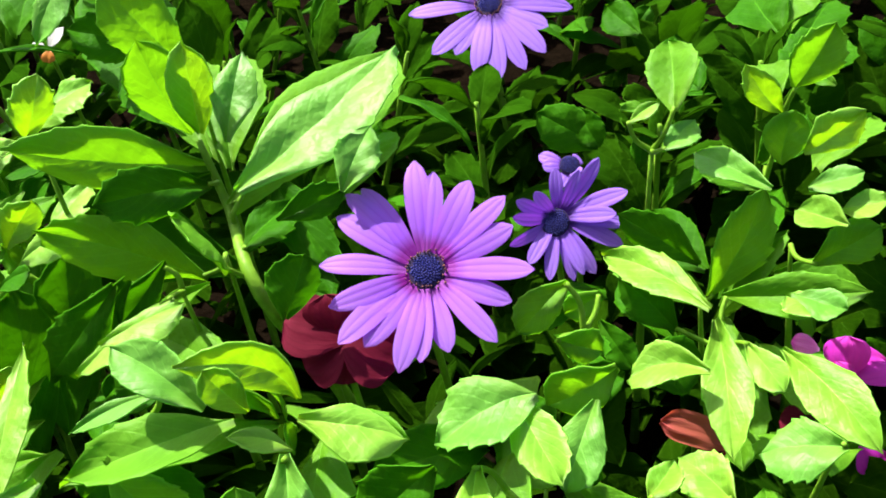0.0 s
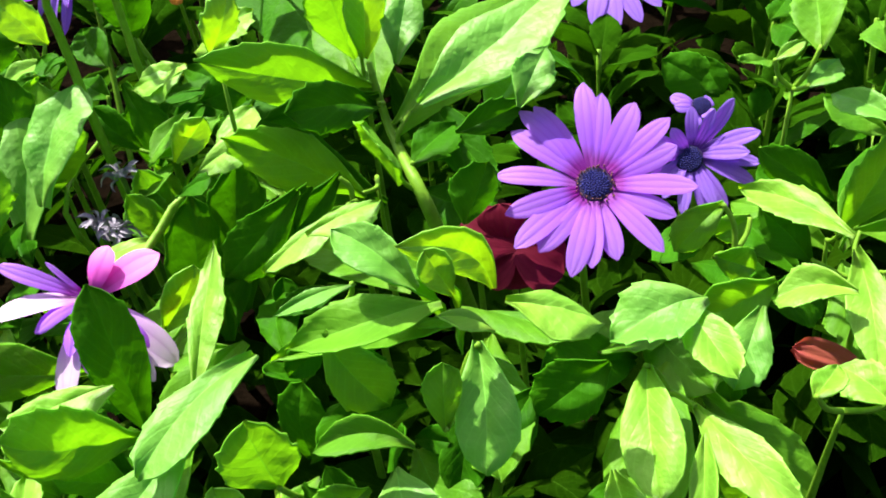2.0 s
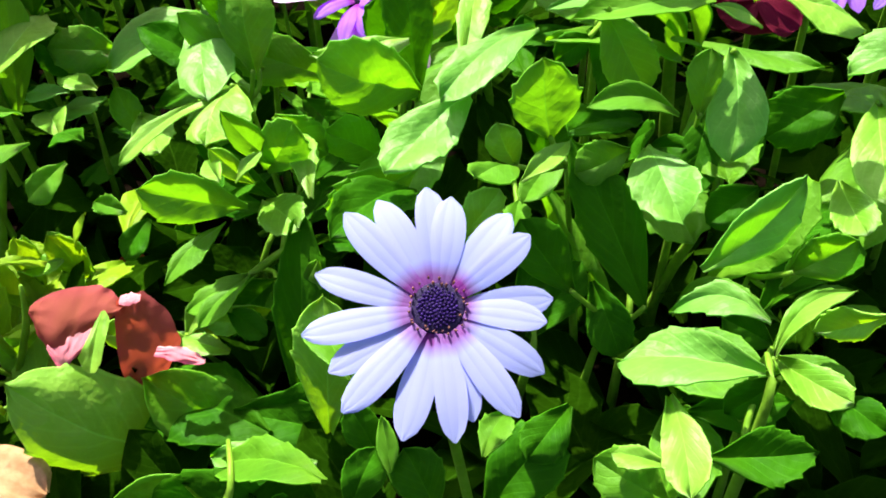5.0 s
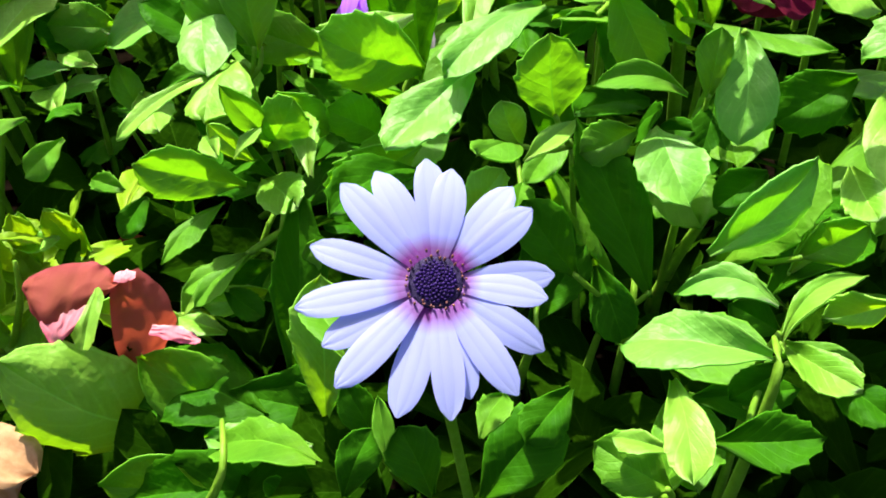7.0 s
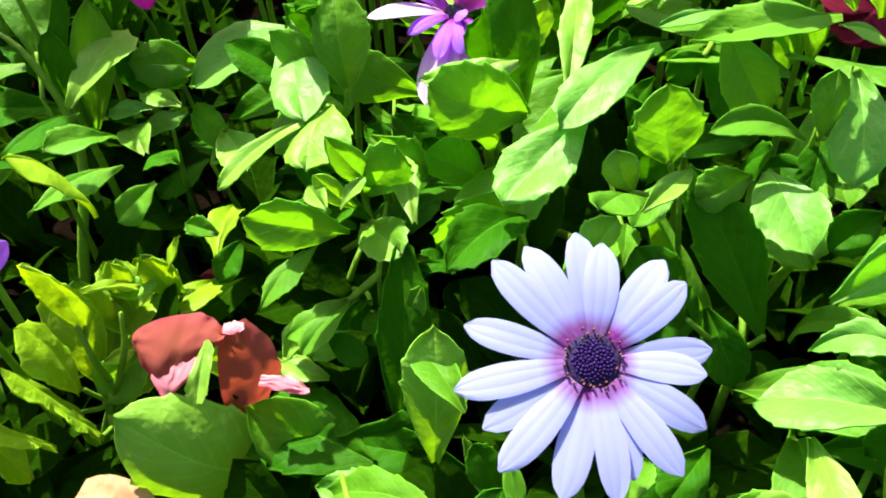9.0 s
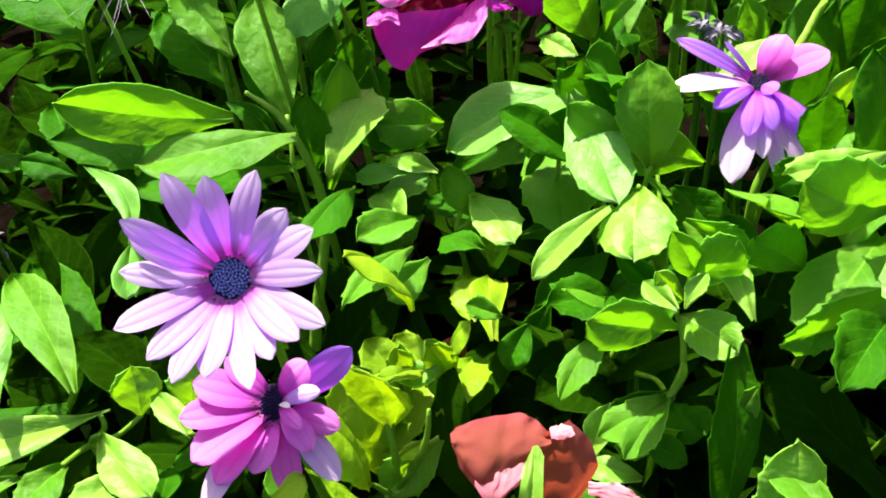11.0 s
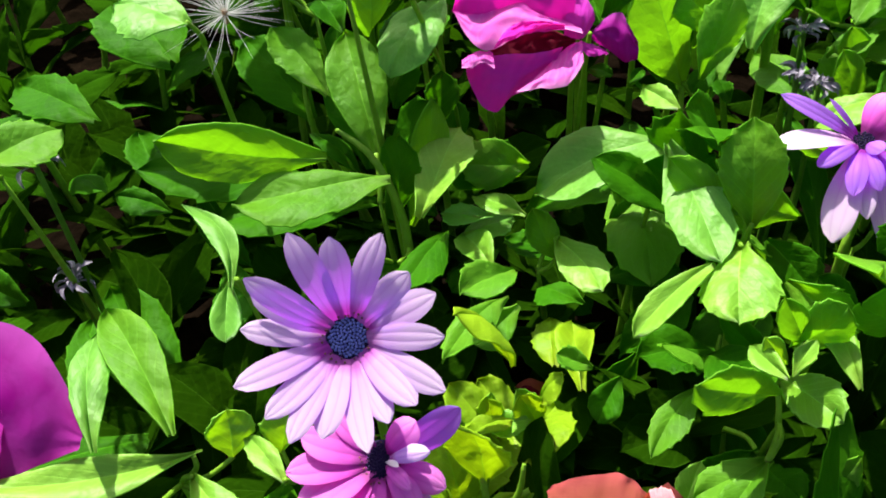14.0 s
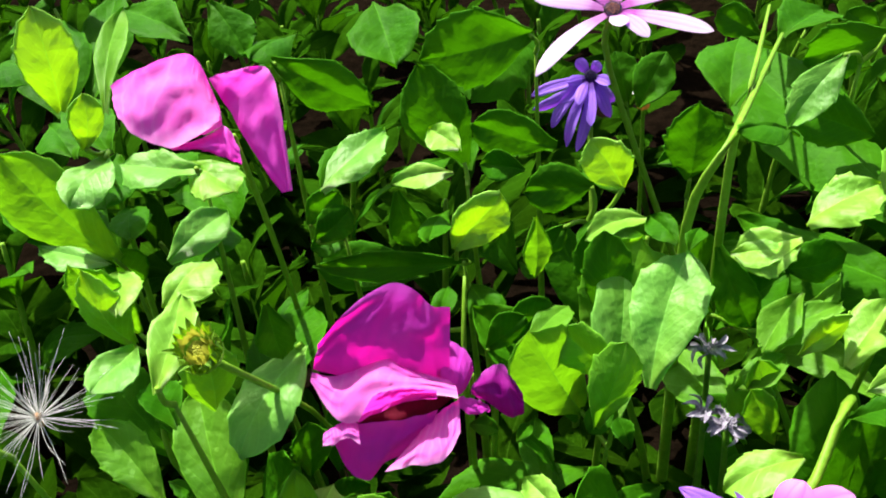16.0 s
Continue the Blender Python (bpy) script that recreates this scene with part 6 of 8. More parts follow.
leaf(shoot, (-0.1922, 0.1568, 0.1660), (-0.2113, 0.1481, 0.1834), 0.0191, -92, GREEN, "obovate")
leaf(shoot, (-0.1922, 0.1791, 0.1967), (-0.2050, 0.1769, 0.1833), 0.0140, -63, DEEP, "round")

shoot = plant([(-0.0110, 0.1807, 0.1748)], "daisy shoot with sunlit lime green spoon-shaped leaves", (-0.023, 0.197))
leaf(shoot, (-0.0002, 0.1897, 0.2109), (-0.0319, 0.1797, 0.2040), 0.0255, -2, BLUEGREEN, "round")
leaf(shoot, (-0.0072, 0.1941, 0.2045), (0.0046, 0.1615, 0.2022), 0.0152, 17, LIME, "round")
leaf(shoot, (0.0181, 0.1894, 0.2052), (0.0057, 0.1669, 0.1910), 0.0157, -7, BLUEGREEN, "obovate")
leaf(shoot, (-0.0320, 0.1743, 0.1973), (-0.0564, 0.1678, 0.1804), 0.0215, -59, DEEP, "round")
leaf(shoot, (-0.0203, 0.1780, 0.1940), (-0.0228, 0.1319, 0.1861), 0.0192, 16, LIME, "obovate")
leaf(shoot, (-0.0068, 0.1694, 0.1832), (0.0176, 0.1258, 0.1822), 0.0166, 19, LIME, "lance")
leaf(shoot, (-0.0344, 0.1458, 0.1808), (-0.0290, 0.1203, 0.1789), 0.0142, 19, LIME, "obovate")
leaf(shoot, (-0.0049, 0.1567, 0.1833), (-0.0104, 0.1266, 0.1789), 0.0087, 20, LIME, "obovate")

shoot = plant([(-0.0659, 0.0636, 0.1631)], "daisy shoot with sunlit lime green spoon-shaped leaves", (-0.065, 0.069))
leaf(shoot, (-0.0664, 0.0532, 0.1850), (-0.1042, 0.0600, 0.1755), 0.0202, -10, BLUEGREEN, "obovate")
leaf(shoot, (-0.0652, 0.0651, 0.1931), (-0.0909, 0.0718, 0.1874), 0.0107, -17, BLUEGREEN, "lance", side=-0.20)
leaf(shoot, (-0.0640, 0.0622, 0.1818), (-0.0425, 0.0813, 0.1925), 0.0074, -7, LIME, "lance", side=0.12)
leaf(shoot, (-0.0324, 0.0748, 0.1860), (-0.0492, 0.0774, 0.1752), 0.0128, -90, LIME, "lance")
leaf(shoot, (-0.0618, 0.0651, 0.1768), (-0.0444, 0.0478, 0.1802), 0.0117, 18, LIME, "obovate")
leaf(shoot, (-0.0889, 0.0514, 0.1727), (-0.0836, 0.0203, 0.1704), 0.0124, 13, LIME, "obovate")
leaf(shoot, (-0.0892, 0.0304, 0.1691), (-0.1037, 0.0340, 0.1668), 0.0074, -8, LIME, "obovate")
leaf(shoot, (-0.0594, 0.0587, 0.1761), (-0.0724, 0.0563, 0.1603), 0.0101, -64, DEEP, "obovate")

shoot = plant([(-0.2664, 0.2637, 0.1777)], "daisy shoot with shaded pale blue-green spoon-shaped leaves", (-0.272, 0.288))
leaf(shoot, (-0.2650, 0.2614, 0.1881), (-0.2643, 0.3213, 0.2382), 0.0239, 15, BLUEGREEN, "lance")
leaf(shoot, (-0.2767, 0.2743, 0.1837), (-0.2952, 0.2551, 0.2412), 0.0309, -95, GREEN, "obovate")
leaf(shoot, (-0.2716, 0.2272, 0.1902), (-0.3318, 0.2051, 0.1728), 0.0326, -4, BLUEGREEN, "obovate")
leaf(shoot, (-0.2534, 0.2667, 0.2097), (-0.2418, 0.3080, 0.2435), 0.0284, 2, BLUEGREEN, "obovate")
leaf(shoot, (-0.2609, 0.2647, 0.2132), (-0.2859, 0.2650, 0.2349), 0.0185, -85, GREEN, "obovate")
leaf(shoot, (-0.2706, 0.2519, 0.2000), (-0.2620, 0.2605, 0.2356), 0.0175, 52, GREEN, "obovate")

shoot = plant([(-0.1176, 0.2948, 0.1942)], "daisy shoot with shaded green long pointed leaves", (-0.120, 0.301))
leaf(shoot, (-0.1106, 0.2925, 0.2361), (-0.1718, 0.2669, 0.2670), 0.0247, -88, GREEN, "lance")
leaf(shoot, (-0.1086, 0.2817, 0.2398), (-0.1513, 0.2652, 0.2412), 0.0170, -86, DEEP, "lance")
leaf(shoot, (-0.1185, 0.2724, 0.2002), (-0.1628, 0.2507, 0.2451), 0.0231, -75, GREEN, "lance")
leaf(shoot, (-0.1206, 0.3076, 0.2427), (-0.1250, 0.2934, 0.2886), 0.0215, -141, GREEN, "obovate")
leaf(shoot, (-0.1157, 0.3039, 0.2443), (-0.1101, 0.2961, 0.2842), 0.0165, 166, LIME, "obovate")
leaf(shoot, (-0.1015, 0.2871, 0.2507), (-0.0951, 0.3168, 0.2727), 0.0163, 21, BLUEGREEN, "lance")
leaf(shoot, (-0.1474, 0.2765, 0.2318), (-0.1811, 0.2599, 0.2258), 0.0148, -17, LIME, "lance")

shoot = plant([(-0.2172, 0.0837, 0.0755)], "daisy shoot with shaded lime green spoon-shaped leaves", (-0.219, 0.102))
leaf(shoot, (-0.2128, 0.0830, 0.1077), (-0.2150, 0.1207, 0.1691), 0.0196, 28, DEEP, "lance")
leaf(shoot, (-0.2130, 0.0594, 0.0848), (-0.2622, 0.0299, 0.1066), 0.0269, -85, GREEN, "obovate")
leaf(shoot, (-0.1989, 0.0587, 0.1082), (-0.2359, 0.0547, 0.1098), 0.0166, -7, BLUEGREEN, "obovate")
leaf(shoot, (-0.2177, 0.0771, 0.0815), (-0.2632, 0.0701, 0.1268), 0.0263, -51, GREEN, "obovate")
leaf(shoot, (-0.2320, 0.0706, 0.1135), (-0.1954, 0.0869, 0.1060), 0.0193, 72, DEEP, "obovate")
leaf(shoot, (-0.2259, 0.1113, 0.1252), (-0.2497, 0.0958, 0.1301), 0.0133, -86, LIME, "obovate")
leaf(shoot, (-0.2403, 0.0923, 0.1216), (-0.2597, 0.0949, 0.1237), 0.0103, -10, LIME, "obovate")
leaf(shoot, (-0.1972, 0.0694, 0.1096), (-0.1968, 0.0825, 0.1623), 0.0219, 16, LIME, "obovate")

shoot = plant([(-0.3567, 0.2243, 0.1329)], "daisy shoot with shaded green spoon-shaped leaves", (-0.362, 0.227))
leaf(shoot, (-0.3464, 0.2377, 0.1549), (-0.3714, 0.2205, 0.1739), 0.0155, -87, GREEN, "obovate")
leaf(shoot, (-0.3842, 0.2065, 0.1389), (-0.3744, 0.2169, 0.2007), 0.0179, 80, GREEN, "obovate")
leaf(shoot, (-0.3651, 0.2221, 0.1739), (-0.3437, 0.2274, 0.1555), 0.0165, 76, GREEN, "obovate")
leaf(shoot, (-0.3646, 0.2229, 0.1592), (-0.3432, 0.2329, 0.1690), 0.0192, 76, DEEP, "round")
leaf(shoot, (-0.3781, 0.2342, 0.1760), (-0.3770, 0.2395, 0.2004), 0.0148, 37, DEEP, "obovate")
leaf(shoot, (-0.3459, 0.1962, 0.1611), (-0.3688, 0.1975, 0.1584), 0.0116, -10, BLUEGREEN, "obovate")
leaf(shoot, (-0.3367, 0.2296, 0.1642), (-0.3644, 0.2161, 0.1705), 0.0216, -66, GREEN, "round")
leaf(shoot, (-0.3324, 0.1974, 0.1636), (-0.3575, 0.2071, 0.1627), 0.0111, -11, LIME, "lance")

shoot = plant([(0.0199, 0.2327, 0.1909)], "daisy shoot with shaded green spoon-shaped leaves", (0.027, 0.235))
leaf(shoot, (0.0275, 0.2055, 0.1998), (0.0040, 0.2029, 0.1880), 0.0199, -74, GREEN, "obovate")
leaf(shoot, (0.0156, 0.2379, 0.2112), (-0.0032, 0.2284, 0.1977), 0.0146, -60, GREEN, "obovate")
leaf(shoot, (0.0096, 0.2218, 0.1997), (0.0256, 0.2221, 0.1914), 0.0128, 75, GREEN, "obovate")
leaf(shoot, (0.0270, 0.2416, 0.2010), (0.0143, 0.2389, 0.1944), 0.0108, -64, GREEN, "obovate")

shoot = plant([(-0.2035, 0.2744, 0.1478)], "daisy shoot with shaded green broad rounded leaves", (-0.214, 0.275))
leaf(shoot, (-0.1772, 0.2562, 0.1538), (-0.1687, 0.2717, 0.2210), 0.0260, 46, DEEP, "obovate")
leaf(shoot, (-0.2032, 0.2716, 0.1789), (-0.2164, 0.2696, 0.2095), 0.0128, -71, GREEN, "obovate")
leaf(shoot, (-0.2068, 0.2823, 0.1878), (-0.2133, 0.2805, 0.2139), 0.0138, -77, GREEN, "obovate")
leaf(shoot, (-0.2126, 0.2771, 0.1787), (-0.2158, 0.2791, 0.2064), 0.0176, 176, GREEN, "round")
leaf(shoot, (-0.2005, 0.2458, 0.2052), (-0.2268, 0.2352, 0.1967), 0.0178, -2, LIME, "round")
leaf(shoot, (-0.2209, 0.2775, 0.2012), (-0.2026, 0.2901, 0.2104), 0.0132, -0, GREEN, "round")

shoot = plant([(-0.1244, 0.1368, 0.1849)], "daisy shoot with sunlit pale blue-green broad rounded leaves", (-0.113, 0.148))
leaf(shoot, (-0.1380, 0.1592, 0.2258), (-0.1636, 0.1193, 0.2201), 0.0185, -6, BLUEGREEN, "obovate")
leaf(shoot, (-0.1038, 0.1281, 0.1984), (-0.1205, 0.1200, 0.1932), 0.0145, -68, GREEN, "round")
leaf(shoot, (-0.0987, 0.1392, 0.1945), (-0.0871, 0.1050, 0.1897), 0.0215, 14, BLUEGREEN, "round")
leaf(shoot, (-0.1294, 0.1273, 0.2007), (-0.1327, 0.1256, 0.2296), 0.0213, -163, GREEN, "round")
leaf(shoot, (-0.1402, 0.1246, 0.1909), (-0.1459, 0.1218, 0.2082), 0.0114, -106, LIME, "obovate")
leaf(shoot, (-0.1365, 0.1065, 0.1991), (-0.1229, 0.1220, 0.2048), 0.0085, 4, LIME, "lance")

shoot = plant([(-0.3912, 0.1872, 0.1680)], "daisy shoot with half-shaded green spoon-shaped leaves", (-0.386, 0.201))
leaf(shoot, (-0.4054, 0.1748, 0.1971), (-0.4547, 0.1407, 0.2205), 0.0243, -83, GREEN, "obovate")
leaf(shoot, (-0.3796, 0.1714, 0.1955), (-0.4291, 0.1393, 0.2001), 0.0276, -6, GREEN, "obovate")
leaf(shoot, (-0.3946, 0.1984, 0.1822), (-0.4188, 0.2391, 0.2169), 0.0249, -1, GREEN, "obovate")
leaf(shoot, (-0.3708, 0.1757, 0.1740), (-0.3667, 0.2281, 0.1836), 0.0220, 2, LIME, "obovate")
leaf(shoot, (-0.4058, 0.1856, 0.2197), (-0.4316, 0.2001, 0.2385), 0.0163, -11, GREEN, "obovate")

shoot = plant([(-0.2519, 0.1751, 0.1769)], "daisy shoot with shaded green broad rounded leaves", (-0.241, 0.184))
leaf(shoot, (-0.2478, 0.1748, 0.1891), (-0.2529, 0.1901, 0.2244), 0.0222, -17, GREEN, "round")
leaf(shoot, (-0.2482, 0.1845, 0.1849), (-0.2792, 0.1829, 0.2081), 0.0142, -73, GREEN, "obovate")
leaf(shoot, (-0.2515, 0.1629, 0.1917), (-0.2514, 0.1293, 0.1879), 0.0254, 14, LIME, "round")
leaf(shoot, (-0.2601, 0.1543, 0.1900), (-0.2834, 0.1239, 0.1804), 0.0120, 6, LIME, "obovate")

shoot = plant([(-0.2809, 0.3421, 0.2276)], "daisy shoot with shaded dark green broad rounded leaves", (-0.284, 0.359))
leaf(shoot, (-0.2786, 0.3435, 0.2454), (-0.3069, 0.3366, 0.2439), 0.0215, -79, DEEP, "round")
leaf(shoot, (-0.2664, 0.3450, 0.2438), (-0.2802, 0.3406, 0.2682), 0.0200, -100, LIME, "round")
leaf(shoot, (-0.2556, 0.3234, 0.2464), (-0.2813, 0.3183, 0.2390), 0.0135, -9, LIME, "obovate", side=-0.15)
leaf(shoot, (-0.2993, 0.3149, 0.2484), (-0.2999, 0.3151, 0.2170), 0.0115, 163, GREEN, "lance")
leaf(shoot, (-0.2958, 0.3589, 0.2536), (-0.3316, 0.3532, 0.2663), 0.0222, -88, DEEP, "obovate")
leaf(shoot, (-0.2894, 0.3307, 0.2336), (-0.2981, 0.3250, 0.2195), 0.0132, -67, DEEP, "round")

shoot = plant([(-0.4777, 0.3131, 0.2695)], "daisy shoot with backlit lime green spoon-shaped leaves", (-0.490, 0.322))
leaf(shoot, (-0.4990, 0.3231, 0.2805), (-0.4924, 0.3183, 0.3283), 0.0226, -143, LIME, "obovate")
leaf(shoot, (-0.4800, 0.3043, 0.2755), (-0.4719, 0.3039, 0.3005), 0.0140, 133, LIME, "obovate")
leaf(shoot, (-0.4688, 0.3014, 0.2760), (-0.4703, 0.2716, 0.2733), 0.0207, -9, BLUEGREEN, "round")
leaf(shoot, (-0.4632, 0.2997, 0.2983), (-0.4822, 0.3623, 0.3132), 0.0128, -1, GREEN, "lance")

shoot = plant([(-0.4364, 0.2511, 0.2159)], "daisy shoot with sunlit pale blue-green broad rounded leaves", (-0.430, 0.265))
leaf(shoot, (-0.4460, 0.2485, 0.2231), (-0.4496, 0.2383, 0.2663), 0.0161, -132, LIME, "lance")
leaf(shoot, (-0.4475, 0.2568, 0.2219), (-0.4553, 0.2419, 0.2664), 0.0171, -117, GREEN, "obovate")
leaf(shoot, (-0.4398, 0.2388, 0.2502), (-0.4505, 0.2606, 0.2529), 0.0158, 3, LIME, "round")
leaf(shoot, (-0.4113, 0.2252, 0.2687), (-0.4027, 0.2476, 0.2731), 0.0183, 3, LIME, "round")
leaf(shoot, (-0.4245, 0.2548, 0.2630), (-0.4095, 0.2778, 0.2707), 0.0161, 32, BLUEGREEN, "obovate")
leaf(shoot, (-0.4259, 0.2241, 0.2503), (-0.4306, 0.2015, 0.2504), 0.0171, -8, BLUEGREEN, "round")
leaf(shoot, (-0.4595, 0.2678, 0.2483), (-0.4923, 0.2722, 0.2511), 0.0126, -3, BLUEGREEN, "lance")

shoot = plant([(-0.0746, 0.2430, 0.2189)], "daisy shoot with shaded pale blue-green long pointed leaves", (-0.075, 0.266))
leaf(shoot, (-0.0892, 0.2456, 0.2561), (-0.0347, 0.2925, 0.2776), 0.0314, 13, BLUEGREEN, "lance")
leaf(shoot, (-0.0759, 0.2149, 0.2249), (-0.0667, 0.2235, 0.2439), 0.0171, 67, DEEP, "round")
leaf(shoot, (-0.0556, 0.2459, 0.2512), (-0.0448, 0.2619, 0.2656), 0.0149, 26, BLUEGREEN, "lance")
leaf(shoot, (-0.0778, 0.2416, 0.2447), (-0.0533, 0.2502, 0.2499), 0.0118, 77, DEEP, "lance")

shoot = plant([(-0.1184, 0.1903, 0.2106)], "daisy shoot with sunlit pale blue-green long pointed leaves", (-0.120, 0.209))
leaf(shoot, (-0.1236, 0.1918, 0.2424), (-0.1011, 0.2062, 0.2433), 0.0136, 11, LIME, "lance")
leaf(shoot, (-0.1116, 0.1922, 0.2218), (-0.1367, 0.1791, 0.2206), 0.0074, -5, BLUEGREEN, "lance")
leaf(shoot, (-0.1200, 0.1689, 0.2166), (-0.1314, 0.1632, 0.2087), 0.0113, -71, DEEP, "round")

shoot = plant([(0.0569, 0.3073, 0.2158)], "daisy shoot with sunlit pale blue-green broad rounded leaves", (0.054, 0.309))
leaf(shoot, (0.0645, 0.3029, 0.2355), (0.0679, 0.3376, 0.2498), 0.0199, -22, GREEN, "round")
leaf(shoot, (0.0466, 0.3035, 0.2316), (0.0593, 0.3080, 0.2374), 0.0073, 10, LIME, "lance")
leaf(shoot, (0.0597, 0.2976, 0.2218), (0.0730, 0.3062, 0.2290), 0.0130, 4, BLUEGREEN, "round")

shoot = plant([(-0.1994, 0.2290, 0.1398)], "daisy shoot with shaded green long pointed leaves", (-0.202, 0.234))
leaf(shoot, (-0.1919, 0.2354, 0.1458), (-0.1843, 0.2562, 0.2171), 0.0247, 60, DEEP, "obovate")
leaf(shoot, (-0.1710, 0.2327, 0.1893), (-0.1494, 0.2578, 0.2124), 0.0168, 71, DEEP, "lance")
leaf(shoot, (-0.1922, 0.2153, 0.1825), (-0.1767, 0.2237, 0.2057), 0.0179, 92, LIME, "obovate")
leaf(shoot, (-0.2256, 0.2101, 0.1679), (-0.2682, 0.1876, 0.1957), 0.0208, -71, GREEN, "lance")
leaf(shoot, (-0.2164, 0.2214, 0.1900), (-0.2360, 0.2094, 0.2069), 0.0081, -86, GREEN, "lance")

shoot = plant([(-0.0619, 0.1146, 0.1628)], "daisy shoot with shaded pale blue-green long pointed leaves", (-0.073, 0.122))
leaf(shoot, (-0.0607, 0.1355, 0.1823), (-0.0762, 0.1256, 0.1733), 0.0154, -55, DEEP, "round")
leaf(shoot, (-0.0546, 0.1014, 0.1688), (-0.0470, 0.1046, 0.1894), 0.0074, 70, LIME, "lance")
leaf(shoot, (-0.0785, 0.0987, 0.1750), (-0.0536, 0.1058, 0.2077), 0.0168, 74, BLUEGREEN, "lance")
leaf(shoot, (-0.0539, 0.0987, 0.1784), (-0.0371, 0.1005, 0.1910), 0.0151, 77, GREEN, "round")

shoot = plant([(-0.2835, 0.2120, 0.1758)], "daisy shoot with sunlit lime green spoon-shaped leaves", (-0.292, 0.223))
leaf(shoot, (-0.2804, 0.2061, 0.2011), (-0.2580, 0.1524, 0.1917), 0.0222, 12, BLUEGREEN, "obovate")
leaf(shoot, (-0.2783, 0.1996, 0.2193), (-0.2919, 0.2121, 0.2192), 0.0097, -22, LIME, "obovate")
leaf(shoot, (-0.2918, 0.2122, 0.1818), (-0.2966, 0.2081, 0.1646), 0.0085, -60, LIME, "lance")

shoot = plant([(-0.3797, 0.3142, 0.2332)], "daisy shoot with shaded dark green broad rounded leaves", (-0.374, 0.333))
leaf(shoot, (-0.3824, 0.3039, 0.2638), (-0.3643, 0.3370, 0.2751), 0.0220, 3, BLUEGREEN, "lance")
leaf(shoot, (-0.3579, 0.3222, 0.2517), (-0.3517, 0.3210, 0.2240), 0.0141, 57, DEEP, "obovate")
leaf(shoot, (-0.3915, 0.3057, 0.2440), (-0.3789, 0.3136, 0.2561), 0.0144, 79, DEEP, "round")
leaf(shoot, (-0.3871, 0.3010, 0.2392), (-0.3740, 0.3104, 0.2504), 0.0147, 72, DEEP, "round")

shoot = plant([(0.0765, 0.2915, 0.1479)], "daisy shoot with two shaded green long pointed leaves", (0.086, 0.299))
leaf(shoot, (0.0792, 0.2858, 0.1539), (0.0994, 0.2919, 0.2027), 0.0221, 69, GREEN, "lance")
leaf(shoot, (0.0737, 0.2852, 0.1732), (0.0414, 0.2899, 0.1989), 0.0176, -80, DEEP, "lance")

shoot = plant([(0.0422, 0.1708, 0.1741)], "daisy shoot with two sunlit lime green broad rounded leaves", (0.046, 0.193))
leaf(shoot, (0.0546, 0.1650, 0.1839), (0.0423, 0.1833, 0.1832), 0.0160, -19, LIME, "round")
leaf(shoot, (0.0299, 0.1645, 0.1884), (0.0391, 0.1746, 0.1919), 0.0106, -9, LIME, "round")

shoot = plant([(-0.1198, 0.2484, 0.2124)], "daisy shoot with two shaded lime green long pointed leaves", (-0.122, 0.271))
leaf(shoot, (-0.1221, 0.2499, 0.2257), (-0.1530, 0.2345, 0.2015), 0.0155, -84, DEEP, "lance")
leaf(shoot, (-0.1176, 0.2349, 0.2230), (-0.1483, 0.2125, 0.2118), 0.0140, -2, LIME, "lance")

shoot = plant([(-0.1054, 0.1116, 0.1404)], "daisy shoot with two shaded dark green long pointed leaves", (-0.115, 0.135))
leaf(shoot, (-0.0927, 0.1057, 0.1494), (-0.1226, 0.1272, 0.2016), 0.0203, -45, DEEP, "lance")
leaf(shoot, (-0.1182, 0.1054, 0.1554), (-0.1371, 0.1123, 0.1786), 0.0182, -57, DEEP, "obovate")

shoot = plant([(-0.2578, 0.1046, 0.1041)], "daisy shoot with two backlit lime green long pointed leaves", (-0.249, 0.129))
leaf(shoot, (-0.2585, 0.0958, 0.1231), (-0.2540, 0.1190, 0.1276), 0.0108, 1, LIME, "lance")
leaf(shoot, (-0.2570, 0.1015, 0.1101), (-0.2925, 0.0913, 0.1239), 0.0176, -82, LIME, "obovate")

shoot = plant([(-0.4178, 0.1173, 0.1775)], "daisy shoot with two sunlit pale blue-green long pointed leaves", (-0.410, 0.135))
leaf(shoot, (-0.4131, 0.1073, 0.1939), (-0.4455, 0.1378, 0.2002), 0.0090, 1, BLUEGREEN, "lance", side=-0.15)
leaf(shoot, (-0.4226, 0.1153, 0.1850), (-0.4132, 0.0912, 0.1822), 0.0103, -5, BLUEGREEN, "obovate")

shoot = plant([(-0.3907, 0.0776, 0.1335)], "daisy shoot with two backlit lime green long pointed leaves", (-0.392, 0.096))
leaf(shoot, (-0.3857, 0.0633, 0.1504), (-0.4076, 0.0794, 0.1504), 0.0088, -2, LIME, "lance")
leaf(shoot, (-0.3958, 0.0800, 0.1406), (-0.3929, 0.0856, 0.1593), 0.0148, 68, LIME, "round")

shoot = plant([(-0.3885, 0.2458, 0.2192)], "daisy shoot with shaded pale blue-green broad rounded leaves", (-0.379, 0.260))
leaf(shoot, (-0.3789, 0.2533, 0.2310), (-0.3904, 0.2086, 0.2192), 0.0246, -1, BLUEGREEN, "round")
leaf(shoot, (-0.4001, 0.2200, 0.2252), (-0.3990, 0.2216, 0.2573), 0.0192, -146, GREEN, "round")
leaf(shoot, (-0.3863, 0.2461, 0.2536), (-0.3829, 0.2423, 0.2303), 0.0137, 12, DEEP, "obovate")

